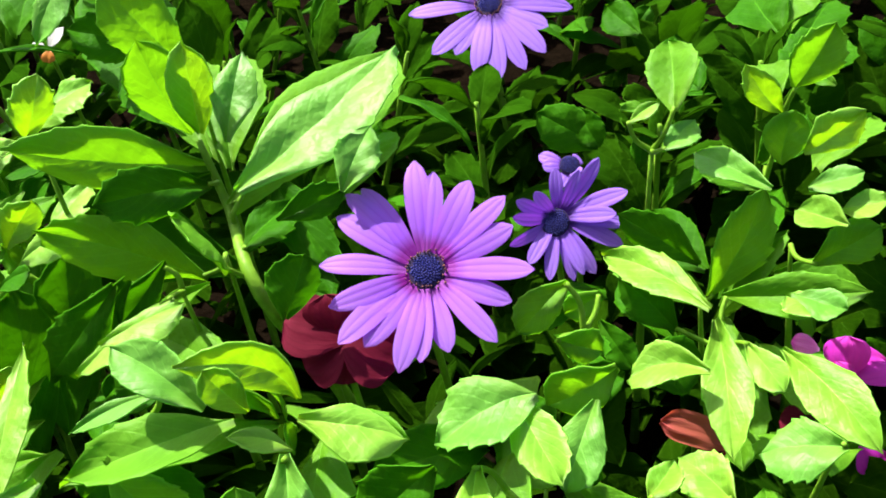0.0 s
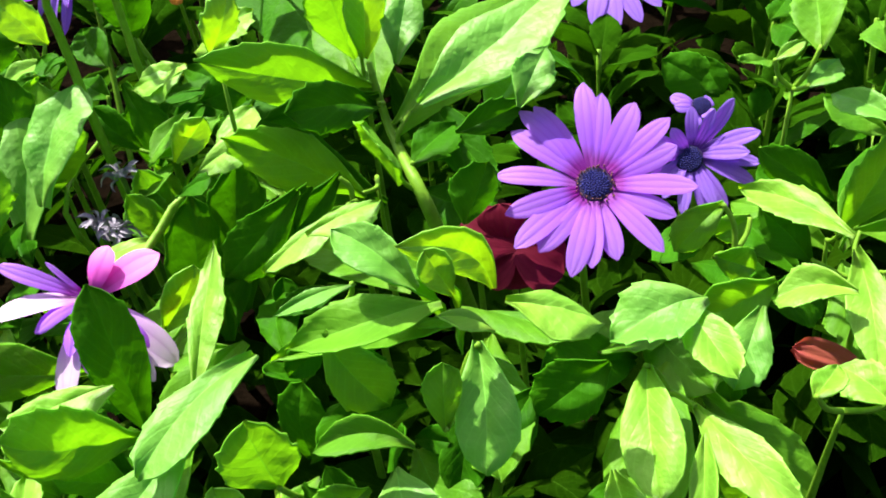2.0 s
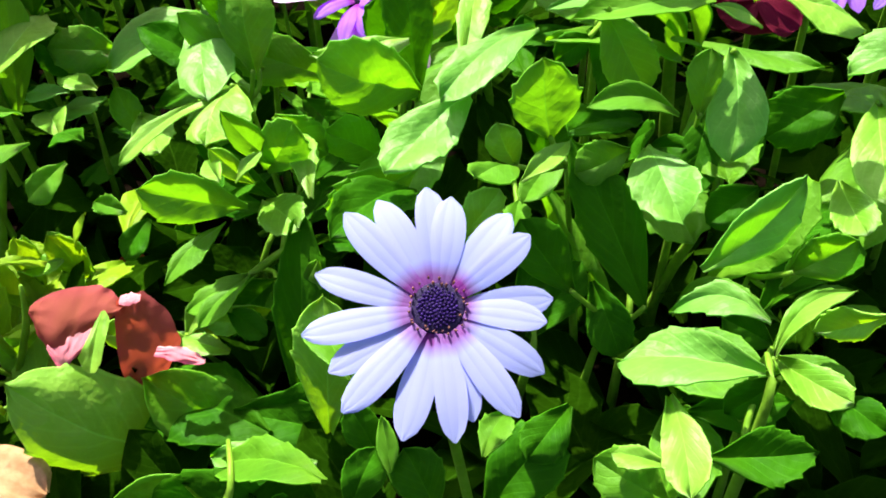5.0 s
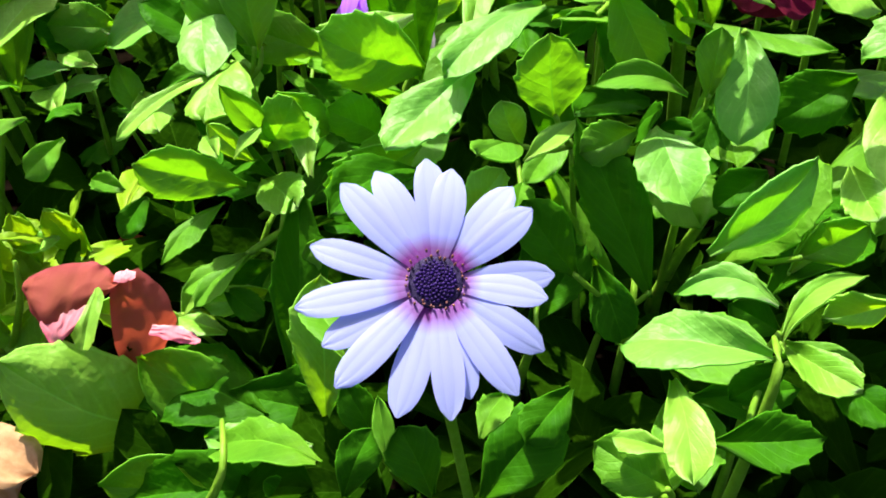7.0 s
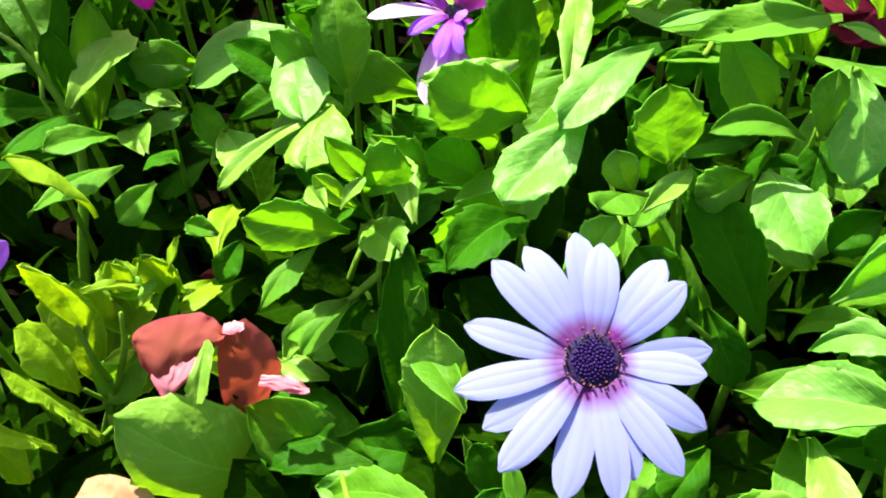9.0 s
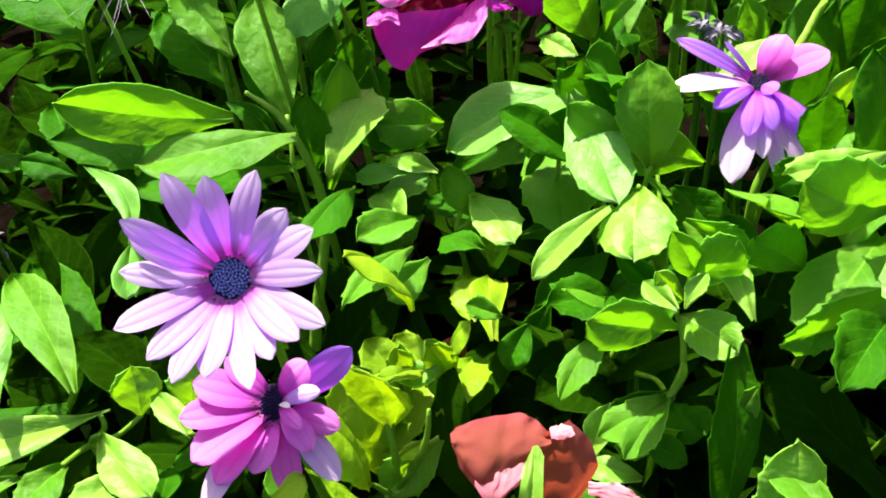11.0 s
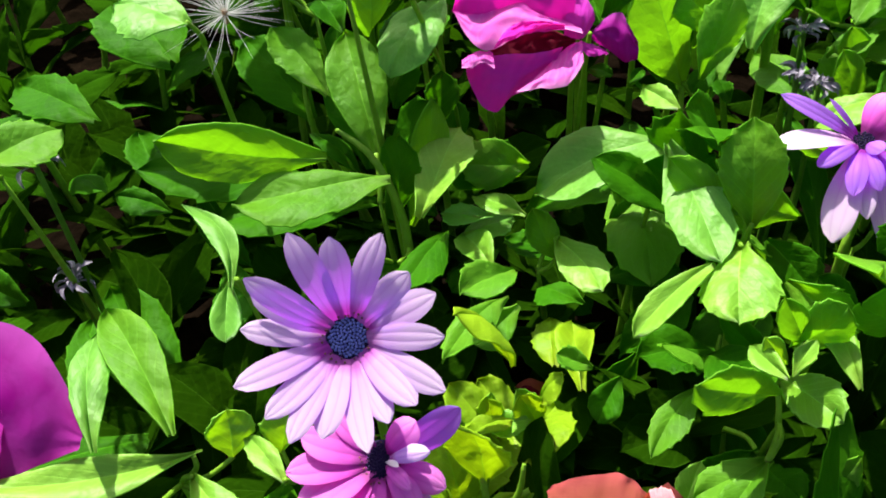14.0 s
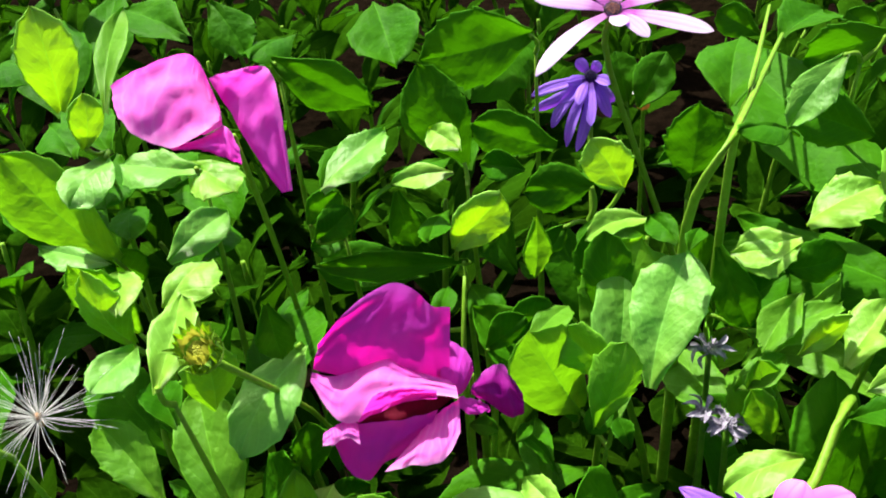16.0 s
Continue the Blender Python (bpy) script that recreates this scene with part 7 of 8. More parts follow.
shoot = plant([(-0.3273, 0.2009, 0.1293)], "daisy shoot with sunlit lime green broad rounded leaves", (-0.324, 0.224))
leaf(shoot, (-0.3206, 0.2068, 0.1461), (-0.2973, 0.1755, 0.1490), 0.0184, 11, LIME, "round")
leaf(shoot, (-0.3418, 0.1751, 0.1535), (-0.3584, 0.1940, 0.1532), 0.0150, -9, LIME, "obovate")
leaf(shoot, (-0.3196, 0.2028, 0.1353), (-0.3319, 0.2092, 0.1570), 0.0135, -38, GREEN, "round")

shoot = plant([(-0.2677, 0.3141, 0.1906)], "daisy shoot with two shaded dark green spoon-shaped leaves", (-0.273, 0.322))
leaf(shoot, (-0.2695, 0.3013, 0.2057), (-0.2722, 0.3090, 0.2475), 0.0193, -5, DEEP, "obovate")
leaf(shoot, (-0.2659, 0.3149, 0.1995), (-0.2797, 0.3212, 0.2378), 0.0199, -61, DEEP, "obovate")

shoot = plant([(-0.3115, 0.2871, 0.1970)], "daisy shoot with two shaded dark green spoon-shaped leaves", (-0.323, 0.309))
leaf(shoot, (-0.3077, 0.2841, 0.2082), (-0.2922, 0.2896, 0.2279), 0.0166, 74, DEEP, "obovate")
leaf(shoot, (-0.3152, 0.2782, 0.2098), (-0.3004, 0.2849, 0.2230), 0.0143, 72, DEEP, "obovate")

shoot = plant([(-0.3319, 0.3261, 0.2137)], "daisy shoot with shaded lime green long pointed leaves", (-0.329, 0.343))
leaf(shoot, (-0.3330, 0.3140, 0.2295), (-0.3135, 0.3181, 0.2552), 0.0244, 103, LIME, "round")
leaf(shoot, (-0.3343, 0.3268, 0.2605), (-0.3596, 0.3200, 0.2580), 0.0125, -20, LIME, "lance")
leaf(shoot, (-0.3285, 0.3194, 0.2197), (-0.3900, 0.2985, 0.2268), 0.0144, -80, DEEP, "lance")

shoot = plant([(-0.4279, 0.2988, 0.2671)], "daisy shoot with two sunlit pale blue-green spoon-shaped leaves", (-0.434, 0.303))
leaf(shoot, (-0.4235, 0.2896, 0.2801), (-0.4568, 0.2893, 0.2804), 0.0203, -12, BLUEGREEN, "obovate")
leaf(shoot, (-0.4323, 0.2960, 0.2781), (-0.4076, 0.2844, 0.2752), 0.0203, 12, LIME, "obovate")

shoot = plant([(-0.1709, 0.4084, 0.2727)], "daisy shoot with two shaded pale blue-green long pointed leaves", (-0.171, 0.430))
leaf(shoot, (-0.1806, 0.3933, 0.2846), (-0.2022, 0.3745, 0.2592), 0.0173, -21, BLUEGREEN, "lance")
leaf(shoot, (-0.1612, 0.4115, 0.2847), (-0.1937, 0.4121, 0.2705), 0.0266, -90, DEEP, "obovate")

shoot = plant([(-0.1237, 0.3407, 0.2445)], "daisy shoot with one shaded green spoon-shaped leaf", (-0.127, 0.351))
leaf(shoot, (-0.1237, 0.3347, 0.2565), (-0.1430, 0.3267, 0.2984), 0.0250, -85, GREEN, "obovate")

shoot = plant([(0.0954, 0.1922, 0.1667)], "daisy shoot with one sunlit pale blue-green broad rounded leaf", (0.093, 0.213))
leaf(shoot, (0.0954, 0.1862, 0.1787), (0.0710, 0.1932, 0.1688), 0.0205, -16, BLUEGREEN, "round")

shoot = plant([(0.1221, 0.3454, 0.2059)], "daisy shoot with one shaded green broad rounded leaf", (0.113, 0.367))
leaf(shoot, (0.1221, 0.3394, 0.2179), (0.1338, 0.3348, 0.2475), 0.0198, 96, GREEN, "round")

shoot = plant([(-0.1702, 0.2882, 0.2491)], "daisy shoot with one backlit lime green broad rounded leaf", (-0.182, 0.306))
leaf(shoot, (-0.1702, 0.2822, 0.2611), (-0.1586, 0.2859, 0.2834), 0.0150, 110, LIME, "round")

shoot = plant([(-0.1557, 0.1137, 0.1603)], "daisy shoot with one backlit lime green spoon-shaped leaf", (-0.149, 0.125))
leaf(shoot, (-0.1557, 0.1077, 0.1723), (-0.1437, 0.1128, 0.1898), 0.0126, 79, LIME, "obovate")

shoot = plant([(-0.2452, 0.1421, 0.1172)], "daisy shoot with two shaded green long pointed leaves", (-0.239, 0.149))
leaf(shoot, (-0.2332, 0.1301, 0.1232), (-0.2550, 0.1091, 0.1150), 0.0213, -64, DEEP, "round")
leaf(shoot, (-0.2572, 0.1422, 0.1413), (-0.2722, 0.1116, 0.1341), 0.0130, 7, GREEN, "lance")

shoot = plant([(-0.0871, 0.0352, 0.1416)], "daisy shoot with one shaded green broad rounded leaf", (-0.096, 0.044))
leaf(shoot, (-0.0871, 0.0292, 0.1536), (-0.1079, 0.0357, 0.1602), 0.0165, -49, GREEN, "round")

shoot = plant([(-0.2526, 0.0790, 0.0687)], "daisy shoot with one backlit lime green broad rounded leaf", (-0.258, 0.097))
leaf(shoot, (-0.2526, 0.0730, 0.0807), (-0.2926, 0.0438, 0.1424), 0.0377, -75, LIME, "round")

shoot = plant([(-0.1720, 0.0655, 0.0868)], "daisy shoot with one backlit lime green long pointed leaf", (-0.170, 0.082))
leaf(shoot, (-0.1720, 0.0595, 0.0988), (-0.1840, 0.0589, 0.1412), 0.0077, -73, LIME, "lance")

shoot = plant([(-0.5091, 0.1232, 0.2115)], "daisy shoot with one sunlit green broad rounded leaf", (-0.498, 0.143))
leaf(shoot, (-0.5091, 0.1172, 0.2235), (-0.4917, 0.1417, 0.2232), 0.0225, 18, GREEN, "round")

shoot = plant([(-0.4505, 0.1812, 0.2386)], "daisy shoot with one sunlit pale blue-green broad rounded leaf", (-0.444, 0.205))
leaf(shoot, (-0.4505, 0.1752, 0.2506), (-0.4819, 0.1782, 0.2550), 0.0239, -9, BLUEGREEN, "round")

shoot = plant([(-0.3978, 0.1964, 0.2549)], "daisy shoot with one sunlit lime green spoon-shaped leaf", (-0.387, 0.215))
leaf(shoot, (-0.3978, 0.1904, 0.2669), (-0.4025, 0.2243, 0.2759), 0.0150, 2, LIME, "obovate")

shoot = plant([(-0.3802, 0.1634, 0.1543)], "daisy shoot with one shaded green spoon-shaped leaf", (-0.384, 0.176))
leaf(shoot, (-0.3802, 0.1574, 0.1663), (-0.4052, 0.1312, 0.1616), 0.0170, -70, GREEN, "obovate")

shoot = plant([(-0.3337, 0.3503, 0.2369)], "daisy shoot with two shaded lime green broad rounded leaves", (-0.328, 0.370))
leaf(shoot, (-0.3352, 0.3575, 0.2429), (-0.3548, 0.3604, 0.2890), 0.0256, -63, DEEP, "round")
leaf(shoot, (-0.3323, 0.3312, 0.2686), (-0.3473, 0.3438, 0.2701), 0.0136, -17, LIME, "round")

shoot = plant([(-0.2385, 0.3799, 0.2181)], "daisy shoot with one shaded dark green broad rounded leaf", (-0.229, 0.398))
leaf(shoot, (-0.2385, 0.3739, 0.2301), (-0.2376, 0.3741, 0.2683), 0.0258, -175, DEEP, "round")

shoot = plant([(-0.3096, 0.4024, 0.2762)], "daisy shoot with one shaded dark green broad rounded leaf", (-0.306, 0.409))
leaf(shoot, (-0.3096, 0.3964, 0.2882), (-0.3574, 0.3773, 0.2827), 0.0336, -82, DEEP, "round")

shoot = plant([(-0.4136, 0.3553, 0.2832)], "daisy shoot with one shaded dark green long pointed leaf", (-0.411, 0.360))
leaf(shoot, (-0.4136, 0.3493, 0.2952), (-0.3756, 0.3623, 0.2674), 0.0231, 85, DEEP, "lance")

shoot = plant([(-0.4725, 0.2965, 0.2178)], "daisy shoot with one shaded green spoon-shaped leaf", (-0.469, 0.301))
leaf(shoot, (-0.4725, 0.2905, 0.2298), (-0.5015, 0.2803, 0.2866), 0.0293, -67, GREEN, "obovate")

flower_one = daisy((-0.0310, 0.2317, 0.2264), (0.110, -0.569, 0.815), [(92, 0.0387, 0), (82, 0.0342, 0), (61, 0.0346, 0), (40, 0.0366, 0), (24, 0.0326, 0), (-4, 0.0353, 0), (-25, 0.0297, 0), (-51, 0.0332, 0), (-79, 0.0282, 0), (-97, 0.0309, 0), (-108, 0.0350, 0), (-131, 0.0323, 0), (-142, 0.0374, 0), (-161, 0.0338, 0), (174, 0.0349, 0), (145, 0.0346, 0), (132, 0.0373, 0), (124, 0.0352, 0)], PURPLE, "open purple daisy with a dark blue centre", wide=0.0084, cup=6, disc=0.0064, foot=(-0.025, 0.275, GROUND))

flower_two = daisy((0.0184, 0.3129, 0.1812), (-0.089, -0.701, 0.708), [], VIOLET, "violet daisy in shade behind the larger one", disc_mat=DISC, disc=0.0062, wide=0.0085, anthers=False)
flower_small = daisy((0.0282, 0.3404, 0.1915), (-0.1, -0.5, 0.85), [(150, 0.0150, 0), (175, 0.0120, 10), (30, 0.0060, 30), (-60, 0.0070, 20), (-120, 0.0110, 0)], VIOLET, "small half-open violet daisy behind a larger one", disc_mat=DISC, disc=0.0045, wide=0.0065, anthers=False)
blade("petal", flower_two, VIOLET, (0.0197, 0.3165, 0.1831), (0.0204, 0.3253, 0.2005), 0.0061, 9, "petal", rows=14, cols=6, arch=0.06, fold=0.12, ruffle=0.006)
blade("petal", flower_two, VIOLET, (0.0209, 0.3165, 0.1826), (0.0396, 0.3293, 0.2006), 0.0070, 61, "petal", rows=14, cols=6, arch=0.06, fold=0.12, ruffle=0.006)
blade("petal", flower_two, VIOLET, (0.0206, 0.3163, 0.1829), (0.0303, 0.3238, 0.1992), 0.0062, 56, "petal", rows=14, cols=6, arch=0.06, fold=0.12, ruffle=0.006)
blade("petal", flower_two, VIOLET, (0.0216, 0.3159, 0.1817), (0.0504, 0.3206, 0.1882), 0.0080, 34, "petal", rows=14, cols=6, arch=0.06, fold=0.12, ruffle=0.006)
blade("petal", flower_two, VIOLET, (0.0216, 0.3153, 0.1815), (0.0442, 0.3116, 0.1836), 0.0075, 38, "petal", rows=14, cols=6, arch=0.06, fold=0.12, ruffle=0.006)
blade("petal", flower_two, VIOLET, (0.0216, 0.3153, 0.1811), (0.0496, 0.3113, 0.1778), 0.0067, 38, "petal", rows=14, cols=6, arch=0.06, fold=0.12, ruffle=0.006)
blade("petal", flower_two, VIOLET, (0.0214, 0.3150, 0.1806), (0.0461, 0.3059, 0.1711), 0.0072, 39, "petal", rows=14, cols=6, arch=0.06, fold=0.12, ruffle=0.006)
blade("petal", flower_two, VIOLET, (0.0206, 0.3144, 0.1800), (0.0334, 0.2986, 0.1627), 0.0072, 31, "petal", rows=14, cols=6, arch=0.06, fold=0.12, ruffle=0.006)
blade("petal", flower_two, VIOLET, (0.0203, 0.3141, 0.1801), (0.0283, 0.2961, 0.1649), 0.0060, 23, "petal", rows=14, cols=6, arch=0.06, fold=0.12, ruffle=0.006)
blade("petal", flower_two, VIOLET, (0.0200, 0.3142, 0.1799), (0.0242, 0.2968, 0.1612), 0.0054, 17, "petal", rows=14, cols=6, arch=0.06, fold=0.12, ruffle=0.006)
blade("petal", flower_two, VIOLET, (0.0192, 0.3142, 0.1800), (0.0138, 0.2963, 0.1632), 0.0061, -1, "petal", rows=14, cols=6, arch=0.06, fold=0.12, ruffle=0.006)
blade("petal", flower_two, VIOLET, (0.0185, 0.3143, 0.1803), (0.0058, 0.3005, 0.1695), 0.0066, -17, "petal", rows=14, cols=6, arch=0.06, fold=0.12, ruffle=0.006)
blade("petal", flower_two, VIOLET, (0.0179, 0.3148, 0.1809), (-0.0017, 0.3061, 0.1759), 0.0055, -74, "petal", rows=14, cols=6, arch=0.06, fold=0.12, ruffle=0.006)
blade("petal", flower_two, VIOLET, (0.0178, 0.3152, 0.1818), (0.0007, 0.3118, 0.1864), 0.0066, -81, "petal", rows=14, cols=6, arch=0.06, fold=0.12, ruffle=0.006)
blade("petal", flower_two, VIOLET, (0.0179, 0.3158, 0.1823), (0.0029, 0.3178, 0.1907), 0.0065, -75, "petal", rows=14, cols=6, arch=0.06, fold=0.12, ruffle=0.006)
blade("petal", flower_two, VIOLET, (0.0186, 0.3158, 0.1830), (0.0108, 0.3175, 0.1945), 0.0060, -70, "petal", rows=14, cols=6, arch=0.06, fold=0.12, ruffle=0.006)

flower_nought = daisy((0.0017, 0.4979, 0.2035), (-0.010, -0.498, 0.867), [(-180, 0.0467, 0), (-140, 0.0450, 0), (-125, 0.0376, 0), (-103, 0.0465, 0), (-88, 0.0499, 0), (-70, 0.0481, 0), (-51, 0.0455, 0), (-31, 0.0371, 0), (-9, 0.0475, 0), (16, 0.0468, 0), (152, 0.0448, 0), (55, 0.0490, 0), (87, 0.0566, 0), (117, 0.0483, 0)], VIOLET, "violet daisy at the far side of the bed", wide=0.011, disc=0.0075)

flower_three = daisy((-0.1468, 0.0261, 0.2210), (0.151, -0.520, 0.841), [(103, 0.0293, 0), (91, 0.0267, 0), (61, 0.0284, 0), (47, 0.0276, 0), (13, 0.0264, 0), (1, 0.0248, 0), (-24, 0.0278, 0), (-46, 0.0302, 0), (-65, 0.0264, 0), (-75, 0.0302, 0), (-97, 0.0304, 0), (-124, 0.0314, 0), (-141, 0.0282, 0), (-160, 0.0311, 0), (172, 0.0291, 0), (142, 0.0312, 0), (126, 0.0296, 0)], LAVENDER, "open pale lavender daisy with a purple-blue centre", disc_mat=DISC_PLUM, wide=0.0076, disc=0.0060, cup=3, foot=(-0.14, 0.06, GROUND))

flower_four = daisy((-0.3566, 0.0671, 0.2222), (0.183, -0.691, 0.699), [(126, 0.0341, 8), (106, 0.0296, 9), (78, 0.0326, 9), (54, 0.0266, 8), (35, 0.0293, 8), (10, 0.0288, 7), (-18, 0.0320, 5), (-33, 0.0273, 4), (-53, 0.0265, 4), (-69, 0.0318, 3), (-94, 0.0282, 3), (-109, 0.0320, 3), (-126, 0.0310, 4), (-148, 0.0329, 4), (-177, 0.0293, 6), (157, 0.0329, 7), (162, 0.0295, 7)], ORCHID, "open lilac daisy with sunlit petals and a blue centre", disc_mat=DISC_PALE, wide=0.0080, cup=20, disc=0.0066, foot=(-0.36, 0.1, GROUND))

flower_five = daisy((-0.3477, 0.0572, 0.1822), (0.196, -0.495, 0.847), [], PINK, "crumpled magenta pink daisy with a dark centre", disc_mat=DISC_DARK, crumple=0.6, wide=0.0085, disc=0.0062, foot=(-0.345, 0.08, GROUND))
blade("petal", flower_five, PINK, (-0.3498, 0.0578, 0.1824), (-0.3708, 0.0549, 0.1904), 0.0109, -25, "petal", rows=14, cols=6, arch=0.08, fold=0.1, ruffle=0.01)
blade("petal", flower_five, PINK, (-0.3495, 0.0585, 0.1828), (-0.3633, 0.0628, 0.1934), 0.0073, -22, "petal", rows=14, cols=6, arch=0.08, fold=0.1, ruffle=0.01)
blade("petal", flower_five, PINK, (-0.3497, 0.0572, 0.1818), (-0.3732, 0.0465, 0.1837), 0.0101, -24, "petal", rows=14, cols=6, arch=0.08, fold=0.1, ruffle=0.01)
blade("petal", flower_five, PINK, (-0.3493, 0.0566, 0.1813), (-0.3672, 0.0379, 0.1769), 0.0140, -2, "petal", rows=14, cols=6, arch=0.08, fold=0.1, ruffle=0.01)
blade("petal", flower_five, PINK, (-0.3488, 0.0564, 0.1808), (-0.3608, 0.0361, 0.1698), 0.0124, 0, "petal", rows=14, cols=6, arch=0.08, fold=0.1, ruffle=0.01)
blade("petal", flower_five, ORCHID, (-0.3488, 0.0566, 0.1806), (-0.3647, 0.0317, 0.1618), 0.0096, -0, "petal", rows=14, cols=6, arch=0.08, fold=0.1, ruffle=0.01)
blade("petal", flower_five, PINK, (-0.3481, 0.0562, 0.1808), (-0.3498, 0.0394, 0.1728), 0.0114, 3, "petal", rows=14, cols=6, arch=0.08, fold=0.1, ruffle=0.01)
blade("petal", flower_five, PINK, (-0.3473, 0.0566, 0.1803), (-0.3399, 0.0397, 0.1637), 0.0089, 4, "petal", rows=14, cols=6, arch=0.08, fold=0.1, ruffle=0.01)
blade("petal", flower_five, ORCHID, (-0.3465, 0.0572, 0.1806), (-0.3273, 0.0458, 0.1661), 0.0088, 8, "petal", rows=14, cols=6, arch=0.08, fold=0.1, ruffle=0.01)
blade("petal", flower_five, PINK, (-0.3464, 0.0568, 0.1813), (-0.3342, 0.0467, 0.1785), 0.0079, 7, "petal", rows=14, cols=6, arch=0.14, fold=-0.2, ruffle=0.015, curl=0.1)
blade("petal", flower_five, PINK, (-0.3460, 0.0577, 0.1813), (-0.3286, 0.0554, 0.1784), 0.0087, 22, "petal", rows=14, cols=6, arch=0.14, fold=-0.2, ruffle=0.015, curl=0.1)
blade("petal", flower_five, ORCHID, (-0.3463, 0.0579, 0.1828), (-0.3339, 0.0574, 0.1914), 0.0054, 30, "petal", rows=14, cols=6, arch=0.14, fold=-0.2, ruffle=0.015, curl=0.1)
blade("petal", flower_five, PINK, (-0.3465, 0.0567, 0.1822), (-0.3369, 0.0484, 0.1857), 0.0046, 16, "petal", rows=14, cols=6, arch=0.14, fold=-0.2, ruffle=0.015, curl=0.1)
blade("petal", flower_five, PINK, (-0.3469, 0.0586, 0.1832), (-0.3392, 0.0634, 0.1950), 0.0097, 31, "petal", rows=14, cols=6, arch=0.14, fold=-0.2, ruffle=0.015, curl=0.1)
blade("petal", flower_five, PURPLE, (-0.3465, 0.0590, 0.1826), (-0.3278, 0.0717, 0.1942), 0.0107, 65, "petal", rows=14, cols=6, arch=0.08, fold=0.1, ruffle=0.01)
blade("petal", flower_five, WHITE, (-0.3466, 0.0570, 0.1828), (-0.3411, 0.0530, 0.1876), 0.0021, 9, "petal", rows=14, cols=6, arch=0.08, fold=0.1, ruffle=0.01)

flower_six = thing("daisy_flower", (-0.165, 0.285, GROUND), "crumpled purple and white daisy past its bloom on a bent stalk", "flower", "daisies of the bed")
stem(flower_six, [(-0.165, 0.285, GROUND - 0.004), (-0.172, 0.275, 0.15), (-0.1834, 0.2670, 0.2125), (-0.1985, 0.2339, 0.2073), (-0.2115, 0.2135, 0.2052)], [0.0019, 0.0019, 0.0018, 0.0017, 0.0022], STEM, "stalk")
v, f = florets(0.0042, 0.0016, 60, 0.0006)
part("disc", mesh_from("disc", v, f, None, DISC_DARK, False), flower_six, "dark shrunken centre", Matrix.Translation(Vector((-0.2126, 0.2105, 0.2050)) - flower_six.location) @ Matrix.Rotation(0.7, 4, "X"))
blade("petal", flower_six, PURPLE, (-0.2144, 0.2116, 0.2056), (-0.2435, 0.2140, 0.2201), 0.0064, -38, "petal", rows=14, cols=6, arch=0.08, fold=0.1, ruffle=0.01)
blade("petal", flower_six, ORCHID, (-0.2144, 0.2107, 0.2050), (-0.2441, 0.1981, 0.2085), 0.0118, -2, "petal", rows=14, cols=6, arch=0.08, fold=0.1, ruffle=0.01)
blade("petal", flower_six, PURPLE, (-0.2139, 0.2100, 0.2048), (-0.2278, 0.1954, 0.2051), 0.0076, -11, "petal", rows=14, cols=6, arch=0.14, fold=-0.2, ruffle=0.015, curl=0.1)
blade("petal", flower_six, PINK, (-0.2119, 0.2125, 0.2063), (-0.2057, 0.2217, 0.2203), 0.0124, 4, "petal", rows=14, cols=6, arch=0.14, fold=-0.2, ruffle=0.015, curl=0.1)
blade("petal", flower_six, PINK, (-0.2109, 0.2124, 0.2053), (-0.1888, 0.2250, 0.2127), 0.0133, 18, "petal", rows=14, cols=6, arch=0.08, fold=0.1, ruffle=0.01)
blade("petal", flower_six, PURPLE, (-0.2139, 0.2120, 0.2061), (-0.2265, 0.2161, 0.2189), 0.0022, -45, "petal", rows=14, cols=6, arch=0.08, fold=0.1, ruffle=0.01)
blade("petal", flower_six, ORCHID, (-0.2129, 0.2099, 0.2036), (-0.2193, 0.1812, 0.1818), 0.0129, 16, "petal", rows=14, cols=6, arch=0.08, fold=0.1, ruffle=0.01)
blade("petal", flower_six, PURPLE, (-0.2128, 0.2096, 0.2042), (-0.2156, 0.1890, 0.1988), 0.0077, 11, "petal", rows=14, cols=6, arch=0.14, fold=-0.2, ruffle=0.015, curl=0.1)
blade("petal", flower_six, ORCHID, (-0.2120, 0.2101, 0.2034), (-0.2002, 0.1846, 0.1782), 0.0058, 26, "petal", rows=14, cols=6, arch=0.08, fold=0.1, ruffle=0.01)
blade("petal", flower_six, ORCHID, (-0.2114, 0.2105, 0.2035), (-0.1906, 0.1921, 0.1806), 0.0094, 27, "petal", rows=14, cols=6, arch=0.08, fold=0.1, ruffle=0.01)
blade("petal", flower_six, ORCHID, (-0.2111, 0.2109, 0.2036), (-0.1837, 0.1989, 0.1816), 0.0132, 23, "petal", rows=14, cols=6, arch=0.08, fold=0.1, ruffle=0.01)
blade("petal", flower_six, PURPLE, (-0.2121, 0.2096, 0.2043), (-0.2072, 0.1912, 0.2002), 0.0068, 22, "petal", rows=14, cols=6, arch=0.14, fold=-0.2, ruffle=0.015, curl=0.1)
blade("petal", flower_six, ORCHID, (-0.2123, 0.2098, 0.2037), (-0.2092, 0.1868, 0.1897), 0.0074, 20, "petal", rows=14, cols=6, arch=0.08, fold=0.1, ruffle=0.01)
blade("petal", flower_six, PURPLE, (-0.2117, 0.2099, 0.2055), (-0.2077, 0.2026, 0.2086), 0.0066, 34, "petal", rows=14, cols=6, arch=0.14, fold=-0.2, ruffle=0.015, curl=0.1)
